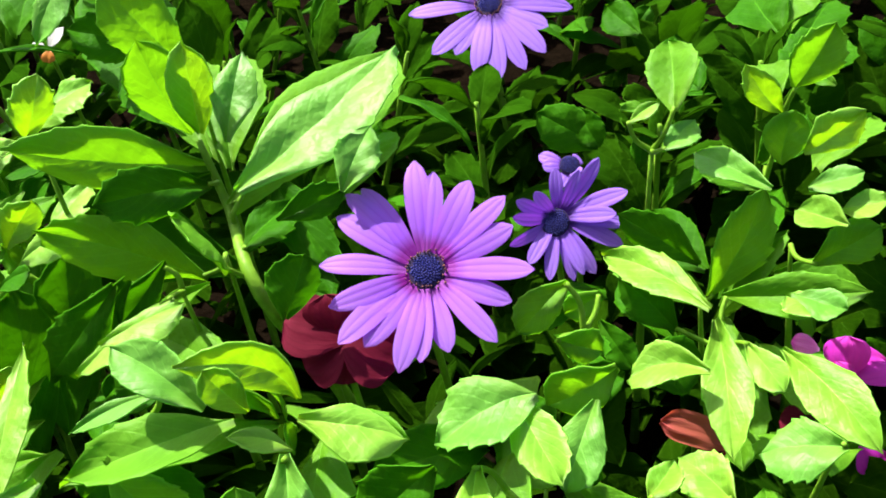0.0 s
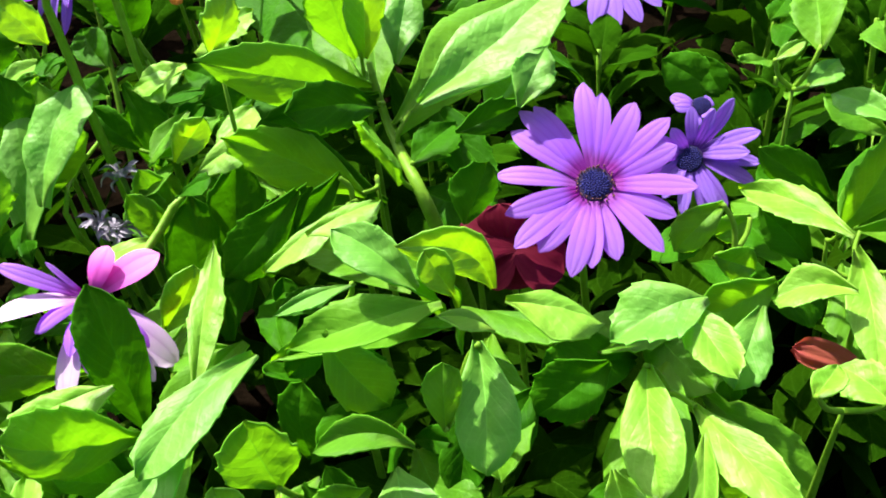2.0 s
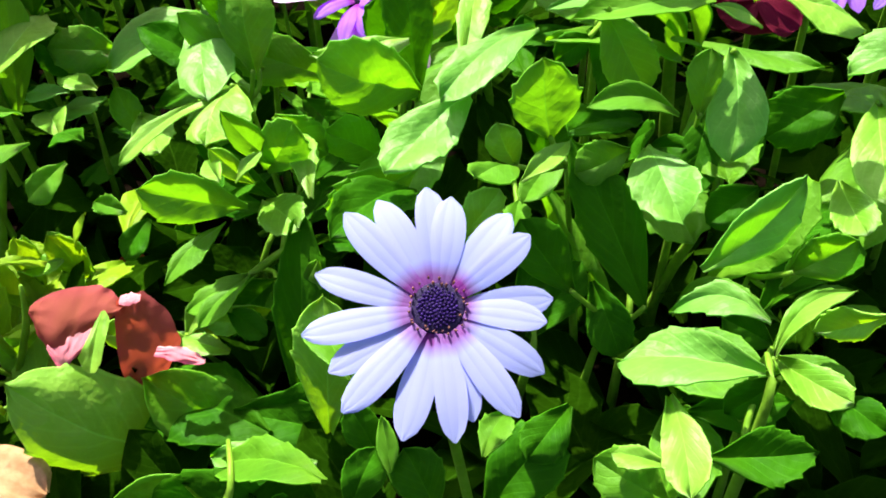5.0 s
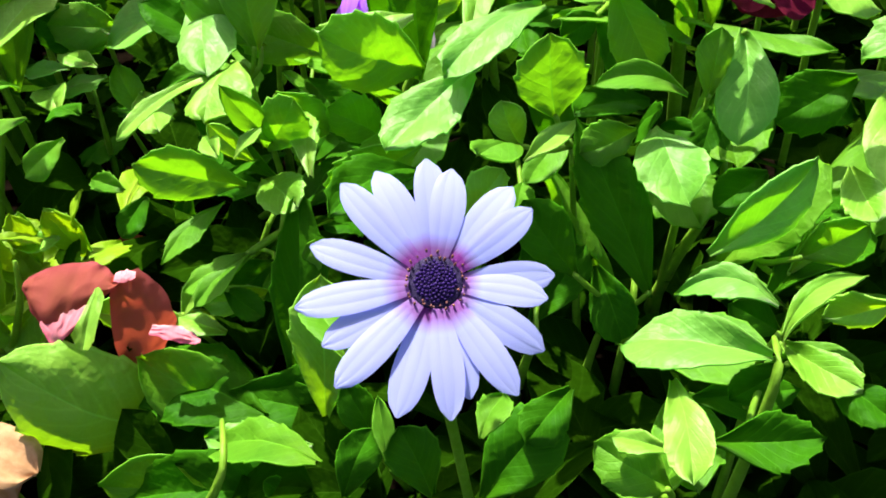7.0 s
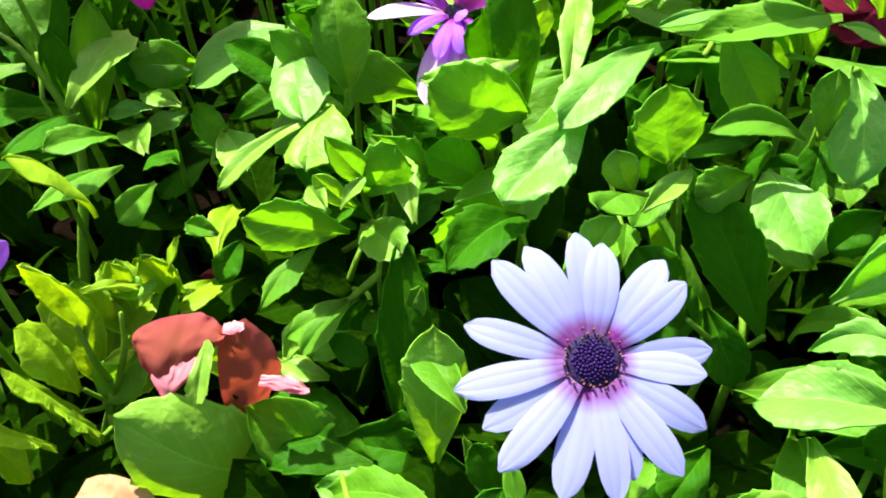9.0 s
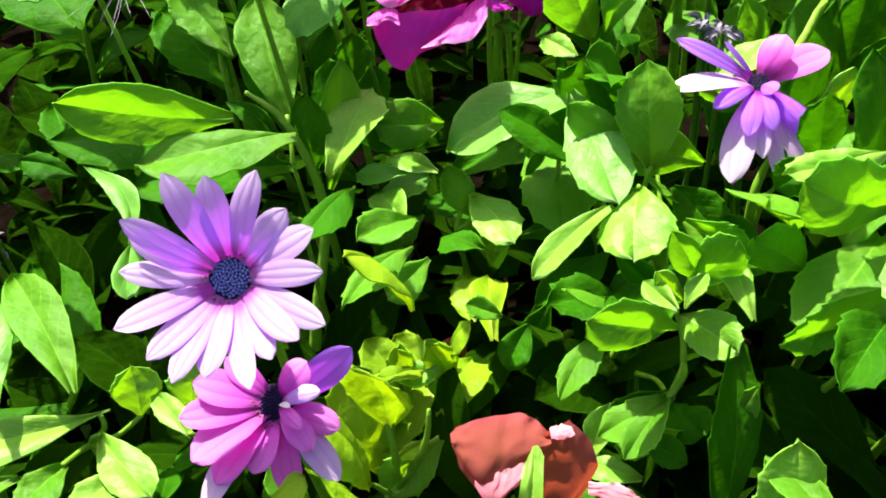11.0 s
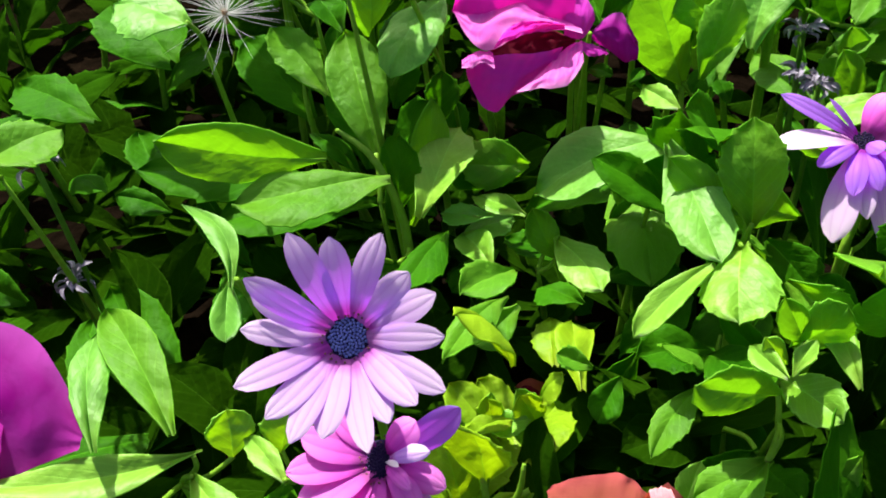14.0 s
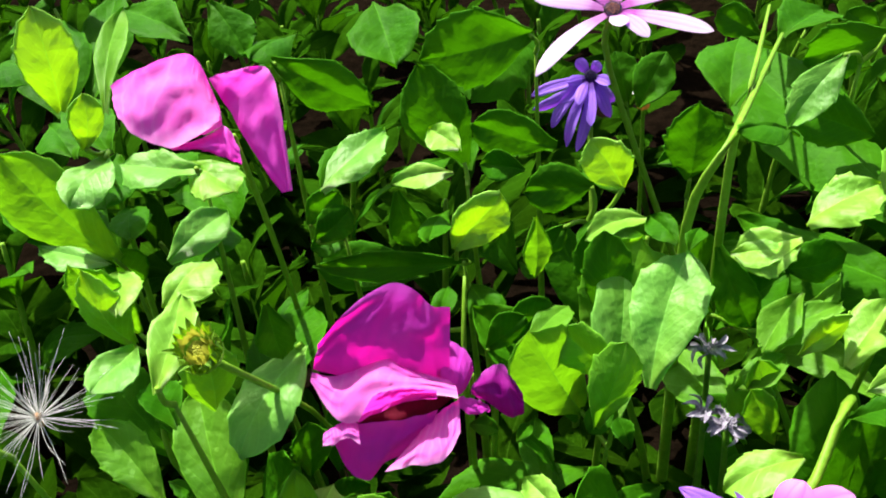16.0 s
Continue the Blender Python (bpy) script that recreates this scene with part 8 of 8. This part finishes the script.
blade("petal", flower_six, PURPLE, (-0.2111, 0.2105, 0.2039), (-0.1913, 0.1973, 0.1930), 0.0086, 35, "petal", rows=14, cols=6, arch=0.14, fold=-0.2, ruffle=0.015, curl=0.1)

flower_seven = daisy((-0.2766, 0.4128, 0.2934), (0.011, -0.438, 0.899), [(-130, 0.0477, 0), (169, 0.0375, 0), (-12, 0.0443, 0), (-41, 0.0217, 0), (-71, 0.0132, 20), (26, 0.0357, 0), (74, 0.0258, 0), (134, 0.0290, 0)], ORCHID, "pink and white daisy with a yellow-brown centre", disc_mat=ANTHER, wide=0.0085, disc=0.004, foot=(-0.2, 0.42, GROUND))

flower_eight = daisy((-0.2861, 0.4294, 0.2517), (0.040, -0.844, 0.535), [(-162, 0.0302, 0), (-145, 0.0319, 0), (-125, 0.0307, 0), (-107, 0.0354, 0), (-96, 0.0366, 0), (-86, 0.0258, 15), (-61, 0.0219, 0), (-43, 0.0170, 0), (-20, 0.0109, 20), (-159, 0.0128, 25), (-108, 0.0187, 35), (-135, 0.0199, 15), (64, 0.0082, 0), (133, 0.0107, 0)], VIOLET, "half-closed violet-blue daisy in deep shade", disc_mat=DISC_DARK, crumple=0.4, wide=0.006, disc=0.003, anthers=False, foot=(-0.27, 0.36, GROUND))

pansy_one = thing("pansy", (-0.3250, 0.2900, GROUND), "magenta pansy with ruffled velvety petals", "flower", "pansies of the bed")
stem(pansy_one, [(-0.325, 0.300, GROUND - 0.004), (-0.324, 0.284, 0.14), (-0.318, 0.262, 0.212)], [0.0016, 0.0013, 0.0011], STEM, "stalk")
face = ((-0.3452, 0.2478, 0.2204), (0.976, 0.214, -0.051), (-0.098, 0.633, 0.768))
# dark wine sheet set behind the slit to darken the throat
loft(pansy_one, WINE, face, ((-12.5, -17.7), (2.1, -17.7), (14.6, -12.9), (23.4, -7.5)), ((-12.5, -9.4), (0.0, -3.1), (12.5, -0.4), (23.4, -4.2)), -4, -5, 0)
loft(pansy_one, MAGENTA, face, ((-27.8, 4.6), (-18.8, 2.5), (-6.3, 3.1), (6.3, 1.7), (21.3, -1.0)), ((-24.2, 14.2), (-12.5, 27.1), (1.7, 35.1), (10.4, 31.7), (15.4, 26.9), (22.1, 26.3)), 3, 13, 2)
# unseen rear petal, added to keep sun off the hood's right half
loft(pansy_one, FUCHSIA, face, ((-4.2, 0.0), (4.2, 0.0), (12.5, -1.0), (20.9, -1.0)), ((-2.5, 30.9), (5.2, 32.3), (12.9, 26.7), (20.0, 25.0)), -3, 8, 2)
loft(pansy_one, MAGENTA, face, ((17.7, -4.2), (21.9, -5.4), (24.6, -5.8), (27.1, -3.8)), ((19.2, 14.2), (24.6, 12.5), (29.2, 7.5), (30.3, 2.5)), 4, 2, 4)
# pale rose for the sunlit lip of this magenta petal: sunlight painted in
loft(pansy_one, ROSE, face, ((-26.9, 1.7), (-22.3, -6.3), (-17.1, -12.1), (-11.1, -12.7), (0.0, -7.3), (12.5, -4.2), (24.2, -5.4)), ((-27.5, 3.8), (-19.8, 2.5), (-12.5, 4.4), (-1.0, 8.8), (5.2, 5.0), (13.6, 2.1), (23.4, -0.8)), 15, 5, 3)
loft(pansy_one, MAGENTA, face, ((-10.9, -12.9), (-1.0, -8.1), (8.3, -5.6), (16.7, -5.0)), ((-5.8, -4.2), (1.0, -1.7), (9.4, -1.3), (16.7, -2.5)), 18, 15, 1)
loft(pansy_one, MAGENTA, face, ((-21.1, -20.4), (-16.3, -30.9), (-8.8, -35.7), (-2.5, -29.6), (10.4, -23.4)), ((-21.7, -16.7), (-12.5, -14.2), (-2.1, -13.4), (8.3, -12.5), (17.1, -10.0)), 2, 9, 2)
# lower fold and frills too are painted paler where the sun would fall
loft(pansy_one, ROSE, face, ((-1.7, -29.6), (8.3, -27.8), (18.4, -26.3), (24.6, -17.1)), ((5.8, -23.0), (12.9, -15.0), (19.8, -9.2), (24.6, -6.9)), 17, 7, 2)
loft(pansy_one, ROSE, face, ((-23.0, -20.4), (-19.2, -20.2), (-14.6, -17.9), (-10.0, -20.4)), ((-23.0, -16.7), (-19.8, -14.6), (-15.6, -12.9), (-10.9, -13.6)), 16, 13, 1)
loft(pansy_one, FUCHSIA, face, ((28.8, -5.4), (35.5, -9.2), (42.8, -14.2), (48.0, -12.9)), ((29.2, -2.5), (35.1, 3.5), (40.7, 4.6), (47.6, -5.8)), 3, 4, 3)
loft(pansy_one, MAGENTA, face, ((24.2, -10.4), (29.2, -12.7), (33.8, -11.9), (35.9, -11.7)), ((24.8, -6.5), (29.2, -7.1), (32.3, -8.3), (35.3, -9.8)), 5, 2, 1)

pansy_two = thing("pansy", (-0.5100, 0.0677, GROUND), "large magenta pansy with veined petals", "flower", "pansies of the bed")
stem(pansy_two, [(-0.5100, 0.0677, GROUND - 0.004), (-0.5125, 0.0617, 0.1136), (-0.5150, 0.0557, 0.1622)], [0.0016, 0.0013, 0.0011], STEM, "stalk")
face = ((-0.4888, 0.0628, 0.1667), (0.966, 0.253, -0.049), (-0.133, 0.651, 0.747))
loft(pansy_two, FUCHSIA, face, ((-42.2, -32.6), (-17.3, -31.7), (7.7, -25.3), (30.3, -16.5)), ((-42.2, 15.4), (-13.4, 26.5), (12.5, 19.6), (30.7, -9.6)), 4, -3, 5)
loft(pansy_two, MAGENTA, face, ((-42.2, -36.5), (-21.1, -33.6), (-5.8, -27.3), (6.1, -25.9)), ((-42.2, 7.7), (-23.0, 11.5), (-5.8, 15.4), (5.4, -3.8)), 9, 4, 2)
loft(pansy_two, FUCHSIA, face, ((-69.1, -23.0), (-55.7, -26.9), (-44.1, -24.9), (-34.5, -19.2)), ((-69.1, 15.4), (-55.7, 24.9), (-42.2, 24.9), (-32.6, 11.5)), 4, -4, 6)

pansy_three = thing("pansy", (-0.412, 0.335, GROUND), "bright pink pansy with crumpled petals", "flower", "pansies of the bed")
stem(pansy_three, [(-0.412, 0.335, GROUND - 0.004), (-0.410, 0.318, 0.19), (-0.404, 0.285, 0.298)], [0.0016, 0.0013, 0.0011], STEM, "stalk")
face = ((-0.4110, 0.2763, 0.3094), (0.980, 0.191, -0.064), (-0.066, 0.607, 0.792))
loft(pansy_three, ROSE, face, ((-24.7, -1.0), (-16.4, -8.1), (-4.8, -10.4), (9.3, -2.3)), ((-30.3, 11.2), (-19.3, 17.8), (-2.9, 22.2), (7.3, 3.9)), 7, -3, 3)
loft(pansy_three, ROSE, face, ((-9.7, -3.9), (-1.9, -6.8), (3.9, -5.8), (9.3, -2.7)), ((-6.2, 11.6), (-1.9, 20.3), (2.9, 13.5), (8.1, 1.9)), 3, 0, 2)
loft(pansy_three, HOT, face, ((4.3, 13.1), (12.0, 1.0), (19.7, -12.0), (29.0, -25.5)), ((9.7, 15.8), (23.2, 17.4), (28.6, 1.9), (32.1, -24.7)), 2, -2, 4)
loft(pansy_three, HOT, face, ((-6.2, -11.6), (3.9, -11.6), (11.6, -14.5), (16.6, -16.2)), ((-9.7, -10.1), (0.0, -7.7), (9.7, -3.1), (14.5, -10.1)), 6, 1, 2)

pansy_four = thing("pansy", (-0.0563, 0.2306, GROUND), "dark wine red pansy in shade under a daisy", "flower", "pansies of the bed")
stem(pansy_four, [(-0.0563, 0.2306, GROUND - 0.004), (-0.0588, 0.2246, 0.1375), (-0.0613, 0.2186, 0.2101)], [0.0016, 0.0013, 0.0011], STEM, "stalk")
blade("petal", pansy_four, WINE, (-0.0586, 0.2190, 0.2105), (-0.0790, 0.2233, 0.2175), 0.0229, -23, "fan", rows=22, cols=14, ruffle=0.02, arch=0.06, rumple=0.06)
blade("petal", pansy_four, WINE, (-0.0595, 0.2185, 0.2099), (-0.0735, 0.2134, 0.2044), 0.0229, -19, "fan", rows=22, cols=14, ruffle=0.02, arch=0.06, rumple=0.06)
blade("petal", pansy_four, WINE, (-0.0612, 0.2191, 0.2107), (-0.0436, 0.2133, 0.2019), 0.0229, 23, "fan", rows=22, cols=14, ruffle=0.02, rumple=0.06)
blade("petal", pansy_four, WINE, (-0.0627, 0.2208, 0.2130), (-0.0644, 0.2269, 0.2242), 0.0176, -11, "fan", rows=22, cols=14, ruffle=0.02, rumple=0.06)
blade("petal", pansy_four, WINE, (-0.0606, 0.2175, 0.2086), (-0.0608, 0.2101, 0.1991), 0.0212, 3, "fan", rows=22, cols=14, ruffle=0.02, rumple=0.06)

pansy_five = thing("pansy", (-0.290, 0.112, GROUND), "rust red pansy with wilting petals", "flower", "pansies of the bed")
stem(pansy_five, [(-0.290, 0.112, GROUND - 0.004), (-0.285, 0.105, 0.09), (-0.2785, 0.093, 0.1375)], [0.0016, 0.0013, 0.0011], STEM, "stalk")
face = ((-0.2743, 0.0865, 0.1484), (0.981, 0.189, -0.034), (-0.099, 0.650, 0.754))
loft(pansy_five, RUST, face, ((-28.7, -4.1), (-25.2, -12.6), (-18.2, -18.4), (-7.4, -11.5), (2.7, -3.7)), ((-29.3, -1.4), (-23.7, 2.3), (-12.0, 4.9), (-3.1, 4.1), (2.9, -1.4)), 4, -2, 4)
loft(pansy_five, CORAL, face, ((-21.4, -16.1), (-16.3, -23.5), (-12.8, -20.4), (-6.6, -14.6)), ((-21.4, -14.2), (-16.3, -13.0), (-11.1, -10.7), (-5.0, -8.7)), 7, 5, 1)
loft(pansy_five, CORAL, face, ((2.7, -1.4), (6.2, -1.7), (10.1, -0.2)), ((2.3, 1.4), (5.8, 2.5), (9.3, 1.9)), 6, 3, 1)
loft(pansy_five, CORAL, face, ((14.4, -19.2), (21.0, -20.8), (26.8, -22.1), (31.8, -22.1)), ((14.8, -16.1), (21.0, -16.1), (25.8, -17.1), (31.2, -20.8)), 5, 1, 1)
loft(pansy_five, WINE, face, ((-31.8, -32.0), (-27.6, -34.4), (-23.7, -32.4), (-19.8, -27.4)), ((-31.1, -30.5), (-27.6, -27.8), (-23.7, -25.8), (-20.8, -23.9)), 3, 1, 1)
loft(pansy_five, LIME, face, ((-8.2, -18.8), (-5.6, -23.1), (-2.5, -23.5), (-0.6, -20.4)), ((-6.2, -10.3), (-3.7, -4.9), (-1.7, -3.3), (0.2, -6.4)), 14, 7, 1)
loft(pansy_five, WHITE, face, ((-12.0, -28.7), (-10.1, -30.3), (-8.2, -29.3)), ((-11.8, -23.9), (-10.1, -21.9), (-8.3, -24.3)), 5, 4, 1)
face = ((-0.2743, 0.0865, 0.1484), (0.981, 0.189, -0.034), (-0.016, 0.282, 1.082))
loft(pansy_five, RUST, face, ((1.2, 1.4), (-1.4, -10.3), (-1.9, -25.8), (1.2, -35.1), (7.8, -39.4)), ((8.9, 2.5), (15.5, -4.9), (19.4, -16.1), (13.6, -27.8), (14.8, -40.2)), 2, -3, 3)

pansy_six = thing("pansy", (0.1344, 0.2718, GROUND), "magenta pansy half hidden by leaves", "flower", "pansies of the bed")
stem(pansy_six, [(0.1344, 0.2718, GROUND - 0.004), (0.1319, 0.2658, 0.0980), (0.1294, 0.2598, 0.1309)], [0.0016, 0.0013, 0.0011], STEM, "stalk")
blade("petal", pansy_six, MAGENTA, (0.1292, 0.2584, 0.1291), (0.1308, 0.2689, 0.1426), 0.0183, -23, "fan", rows=22, cols=14, ruffle=0.05, rumple=0.06)
blade("petal", pansy_six, MAGENTA, (0.1292, 0.2584, 0.1291), (0.1458, 0.2624, 0.1328), 0.0206, 10, "fan", rows=22, cols=14, ruffle=0.05, rumple=0.06)
blade("petal", pansy_six, MAGENTA, (0.1265, 0.2557, 0.1257), (0.1253, 0.2627, 0.1350), 0.0137, -31, "fan", rows=22, cols=14, ruffle=0.05, rumple=0.06)
blade("petal", pansy_six, ROSE, (0.1189, 0.2655, 0.1394), (0.1078, 0.2678, 0.1433), 0.0092, -26, "fan", rows=22, cols=14, ruffle=0.05, rumple=0.09)
blade("petal", pansy_six, MAGENTA, (0.1312, 0.2416, 0.1070), (0.1372, 0.2360, 0.0990), 0.0137, 37, "fan", rows=22, cols=14, ruffle=0.05, rumple=0.06)
blade("petal", pansy_six, WINE, (0.1114, 0.2461, 0.1146), (0.1004, 0.2490, 0.1195), 0.0137, -24, "fan", rows=22, cols=14, ruffle=0.05, rumple=0.06)

pansy_seven = thing("pansy", (0.0680, 0.2486, GROUND), "fading orange-red pansy low among the leaves", "flower", "pansies of the bed")
stem(pansy_seven, [(0.0680, 0.2486, GROUND - 0.004), (0.0655, 0.2426, 0.0974), (0.0630, 0.2366, 0.1298)], [0.0016, 0.0013, 0.0011], STEM, "stalk")
blade("petal", pansy_seven, RUST, (0.0754, 0.2344, 0.1259), (0.0501, 0.2395, 0.1345), 0.0131, -35, "hood", rows=22, cols=14, ruffle=0.06, arch=0.1, rumple=0.06)
blade("petal", pansy_seven, WINE, (0.0752, 0.2331, 0.1243), (0.0631, 0.2301, 0.1214), 0.0106, -22, "fan", rows=22, cols=14, ruffle=0.06, rumple=0.06)

pansy_eight = thing("pansy", (-0.335, 0.185, GROUND), "small orange-brown withered pansy deep in the bed", "flower", "pansies of the bed")
stem(pansy_eight, [(-0.335, 0.185, GROUND - 0.004), (-0.333, 0.180, 0.060), (-0.329, 0.172, 0.078)], [0.0016, 0.0013, 0.0011], STEM, "stalk")
face = ((-0.3277, 0.1678, 0.0809), (0.981, 0.189, -0.034), (-0.033, 0.356, 1.016))
loft(pansy_eight, RUST, face, ((-11.6, -10.6), (-3.2, -11.6), (4.0, -10.0), (10.6, -6.9)), ((-8.5, -0.8), (-3.2, 5.8), (2.6, 9.5), (9.5, 8.5)), 2, -2, 3)
loft(pansy_eight, WINE, face, ((-3.7, -4.8), (1.3, -6.3), (5.8, -4.8)), ((-4.2, 5.8), (1.6, 9.0), (7.4, 6.9)), 6, 3, 1)

seed_head((-0.4464, 0.1933, 0.2451), "white feathery seed head with fine radiating hairs")
flower_bud((-0.3826, 0.1977, 0.2819), "closed green and yellow daisy bud")
withered_head((-0.2319, 0.2683, 0.1957), "grey withered daisy head")
withered_head((-0.2296, 0.2969, 0.2021), "grey withered daisy head")
withered_head((-0.5064, 0.1326, 0.1528), "grey withered daisy head")
withered_head((-0.5048, 0.1361, 0.2095), "dark withered daisy head on a dry stalk")
withered_head((-0.2237, 0.2633, 0.1973), "pale grey withered daisy head")

tiny_flower = thing("small_flower", (-0.2541, 0.5122, GROUND), "small white and orange flower among the leaves", "flower", "")
stem(tiny_flower, [(-0.2541, 0.5122, GROUND - 0.004), (-0.2566, 0.5062, 0.1346), (-0.2591, 0.5002, 0.2043)], [0.0016, 0.0013, 0.0011], STEM, "stalk")
blade("petal", tiny_flower, WHITE, (-0.2591, 0.5002, 0.2043), (-0.2489, 0.5082, 0.2138), 0.0080, 35, "lance", rows=22, cols=14, arch=0.1)
blade("petal", tiny_flower, WHITE, (-0.2591, 0.5002, 0.2043), (-0.2687, 0.5023, 0.2080), 0.0053, -28, "lance", rows=22, cols=14, arch=0.1)
blade("petal", tiny_flower, ORANGE, (-0.2591, 0.5002, 0.2043), (-0.2595, 0.4953, 0.1979), 0.0080, -14, "fan", rows=22, cols=14, ruffle=0.05)

dry_leaf = thing("dry_leaf", (-0.3051, 0.0440, GROUND), "pale orange dry leaf near the soil", "dead leaf", "")
stem(dry_leaf, [(-0.3051, 0.0440, GROUND - 0.004), (-0.3076, 0.0380, 0.0878), (-0.3101, 0.0320, 0.1105)], [0.0016, 0.0013, 0.0011], STEM, "stalk")
blade("blade", dry_leaf, STRAW, (-0.3125, 0.0353, 0.1148), (-0.2865, 0.0334, 0.1062), 0.0207, 7, "hood", rows=22, cols=14, ruffle=0.05, arch=0.1)
blade("blade", dry_leaf, STRAW, (-0.3097, 0.0295, 0.1077), (-0.2921, 0.0266, 0.1000), 0.0151, 5, "fan", rows=22, cols=14, ruffle=0.05)

# ------------------------------------------------------------ undergrowth, soil and far parts of the bed


def leaves_mesh(name, count, place, mat):
    """Many leaves joined: place(rng) gives base, tip and width of each."""
    rng = random.Random(11)
    verts, faces, uvs = [], [], []
    for _ in range(count):
        got = place(rng)
        if got is None:
            continue
        base, tip, width = got
        length = (Vector(tip) - Vector(base)).length
        v, f, u = blade_data(length, width, rng.choice(("obovate", "lance", "round")), arch=rng.uniform(0.02, 0.16), fold=rng.uniform(0, 0.3), teeth=0.06, ruffle=0.02, side=rng.uniform(-0.06, 0.06), rows=9, cols=4, rng=rng)
        m = along(base, tip, rng.uniform(-50, 50))
        o = len(verts)
        verts += [tuple(m @ Vector(p)) for p in v]
        faces += [tuple(o + i for i in q) for q in f]
        uvs += u
    return mesh_from(name, verts, faces, uvs, mat)


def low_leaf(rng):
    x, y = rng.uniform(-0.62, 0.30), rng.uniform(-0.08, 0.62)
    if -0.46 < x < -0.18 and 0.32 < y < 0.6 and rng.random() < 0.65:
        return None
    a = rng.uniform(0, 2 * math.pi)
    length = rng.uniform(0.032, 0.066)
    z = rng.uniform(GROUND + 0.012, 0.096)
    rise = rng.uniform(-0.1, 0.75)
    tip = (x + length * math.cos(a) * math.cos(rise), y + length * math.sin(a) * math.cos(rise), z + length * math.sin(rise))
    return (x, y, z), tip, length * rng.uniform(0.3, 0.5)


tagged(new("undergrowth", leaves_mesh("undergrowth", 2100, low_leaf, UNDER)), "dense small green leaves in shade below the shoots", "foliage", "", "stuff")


def shoot_kind(height, leaves, seed):
    """A whole leafy shoot standing at its own foot, to be copied."""
    rng = random.Random(seed)
    p = thing("daisy_shoot", (0, 0, 0), "green leafy daisy shoot further off in the bed", "plant", "leafy shoots of the bed")
    bx, by = rng.uniform(-0.02, 0.02), rng.uniform(-0.02, 0.02)
    stem(p, [(0, 0, -0.004), (bx * 0.6, by * 0.6, height * 0.5), (bx, by, height)], [0.0024, 0.002, 0.0013])
    for i in range(leaves):
        s = 0.35 + 0.65 * i / (leaves - 1)
        a = i * 2.4 + rng.uniform(-0.3, 0.3)
        length = rng.uniform(0.046, 0.074) * (1.1 - 0.35 * s)
        rise = rng.uniform(0.1, 0.75) + 0.5 * s * s
        base = Vector((bx * s, by * s, height * s))
        tip = base + Vector((math.cos(a) * math.cos(rise), math.sin(a) * math.cos(rise), math.sin(rise))) * length
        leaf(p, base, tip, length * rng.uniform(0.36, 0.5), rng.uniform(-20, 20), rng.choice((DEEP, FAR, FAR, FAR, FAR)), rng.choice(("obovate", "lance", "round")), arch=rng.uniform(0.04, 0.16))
    return p


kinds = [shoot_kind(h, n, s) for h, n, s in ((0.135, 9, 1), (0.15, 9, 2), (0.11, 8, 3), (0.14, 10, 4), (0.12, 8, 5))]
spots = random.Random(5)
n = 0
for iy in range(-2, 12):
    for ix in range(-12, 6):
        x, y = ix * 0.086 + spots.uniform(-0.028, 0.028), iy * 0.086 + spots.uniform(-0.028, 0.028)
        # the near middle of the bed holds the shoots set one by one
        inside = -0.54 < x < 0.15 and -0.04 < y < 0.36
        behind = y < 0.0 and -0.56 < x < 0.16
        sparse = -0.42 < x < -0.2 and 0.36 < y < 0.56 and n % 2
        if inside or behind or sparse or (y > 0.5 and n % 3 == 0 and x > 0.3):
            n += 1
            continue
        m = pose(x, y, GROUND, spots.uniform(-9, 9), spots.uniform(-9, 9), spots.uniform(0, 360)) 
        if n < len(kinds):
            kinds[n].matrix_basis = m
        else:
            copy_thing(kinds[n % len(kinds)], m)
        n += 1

# the soil: one uneven sheet, coarse towards the horizon
def soil():
    steps = [-60, -20, -6, -2] + [-1 + 0.05 * i for i in range(51)] + [2.5, 6, 20, 60]
    verts, faces = [], []
    for y in steps:
        for x in steps:
            near = abs(x) < 1.6 and abs(y) < 1.6
            verts.append((x - 0.3, y, GROUND - 0.004 + (0.008 * noise.noise((x * 14, y * 14, 0)) if near else -0.004)))
    k = len(steps)
    for i in range(k - 1):
        for j in range(k - 1):
            faces.append((i * k + j, i * k + j + 1, (i + 1) * k + j + 1, (i + 1) * k + j))
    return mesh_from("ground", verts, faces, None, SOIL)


tagged(new("ground", soil()), "dark garden soil under the plants, blackened for the shade in the gaps", "soil", "", "structure")
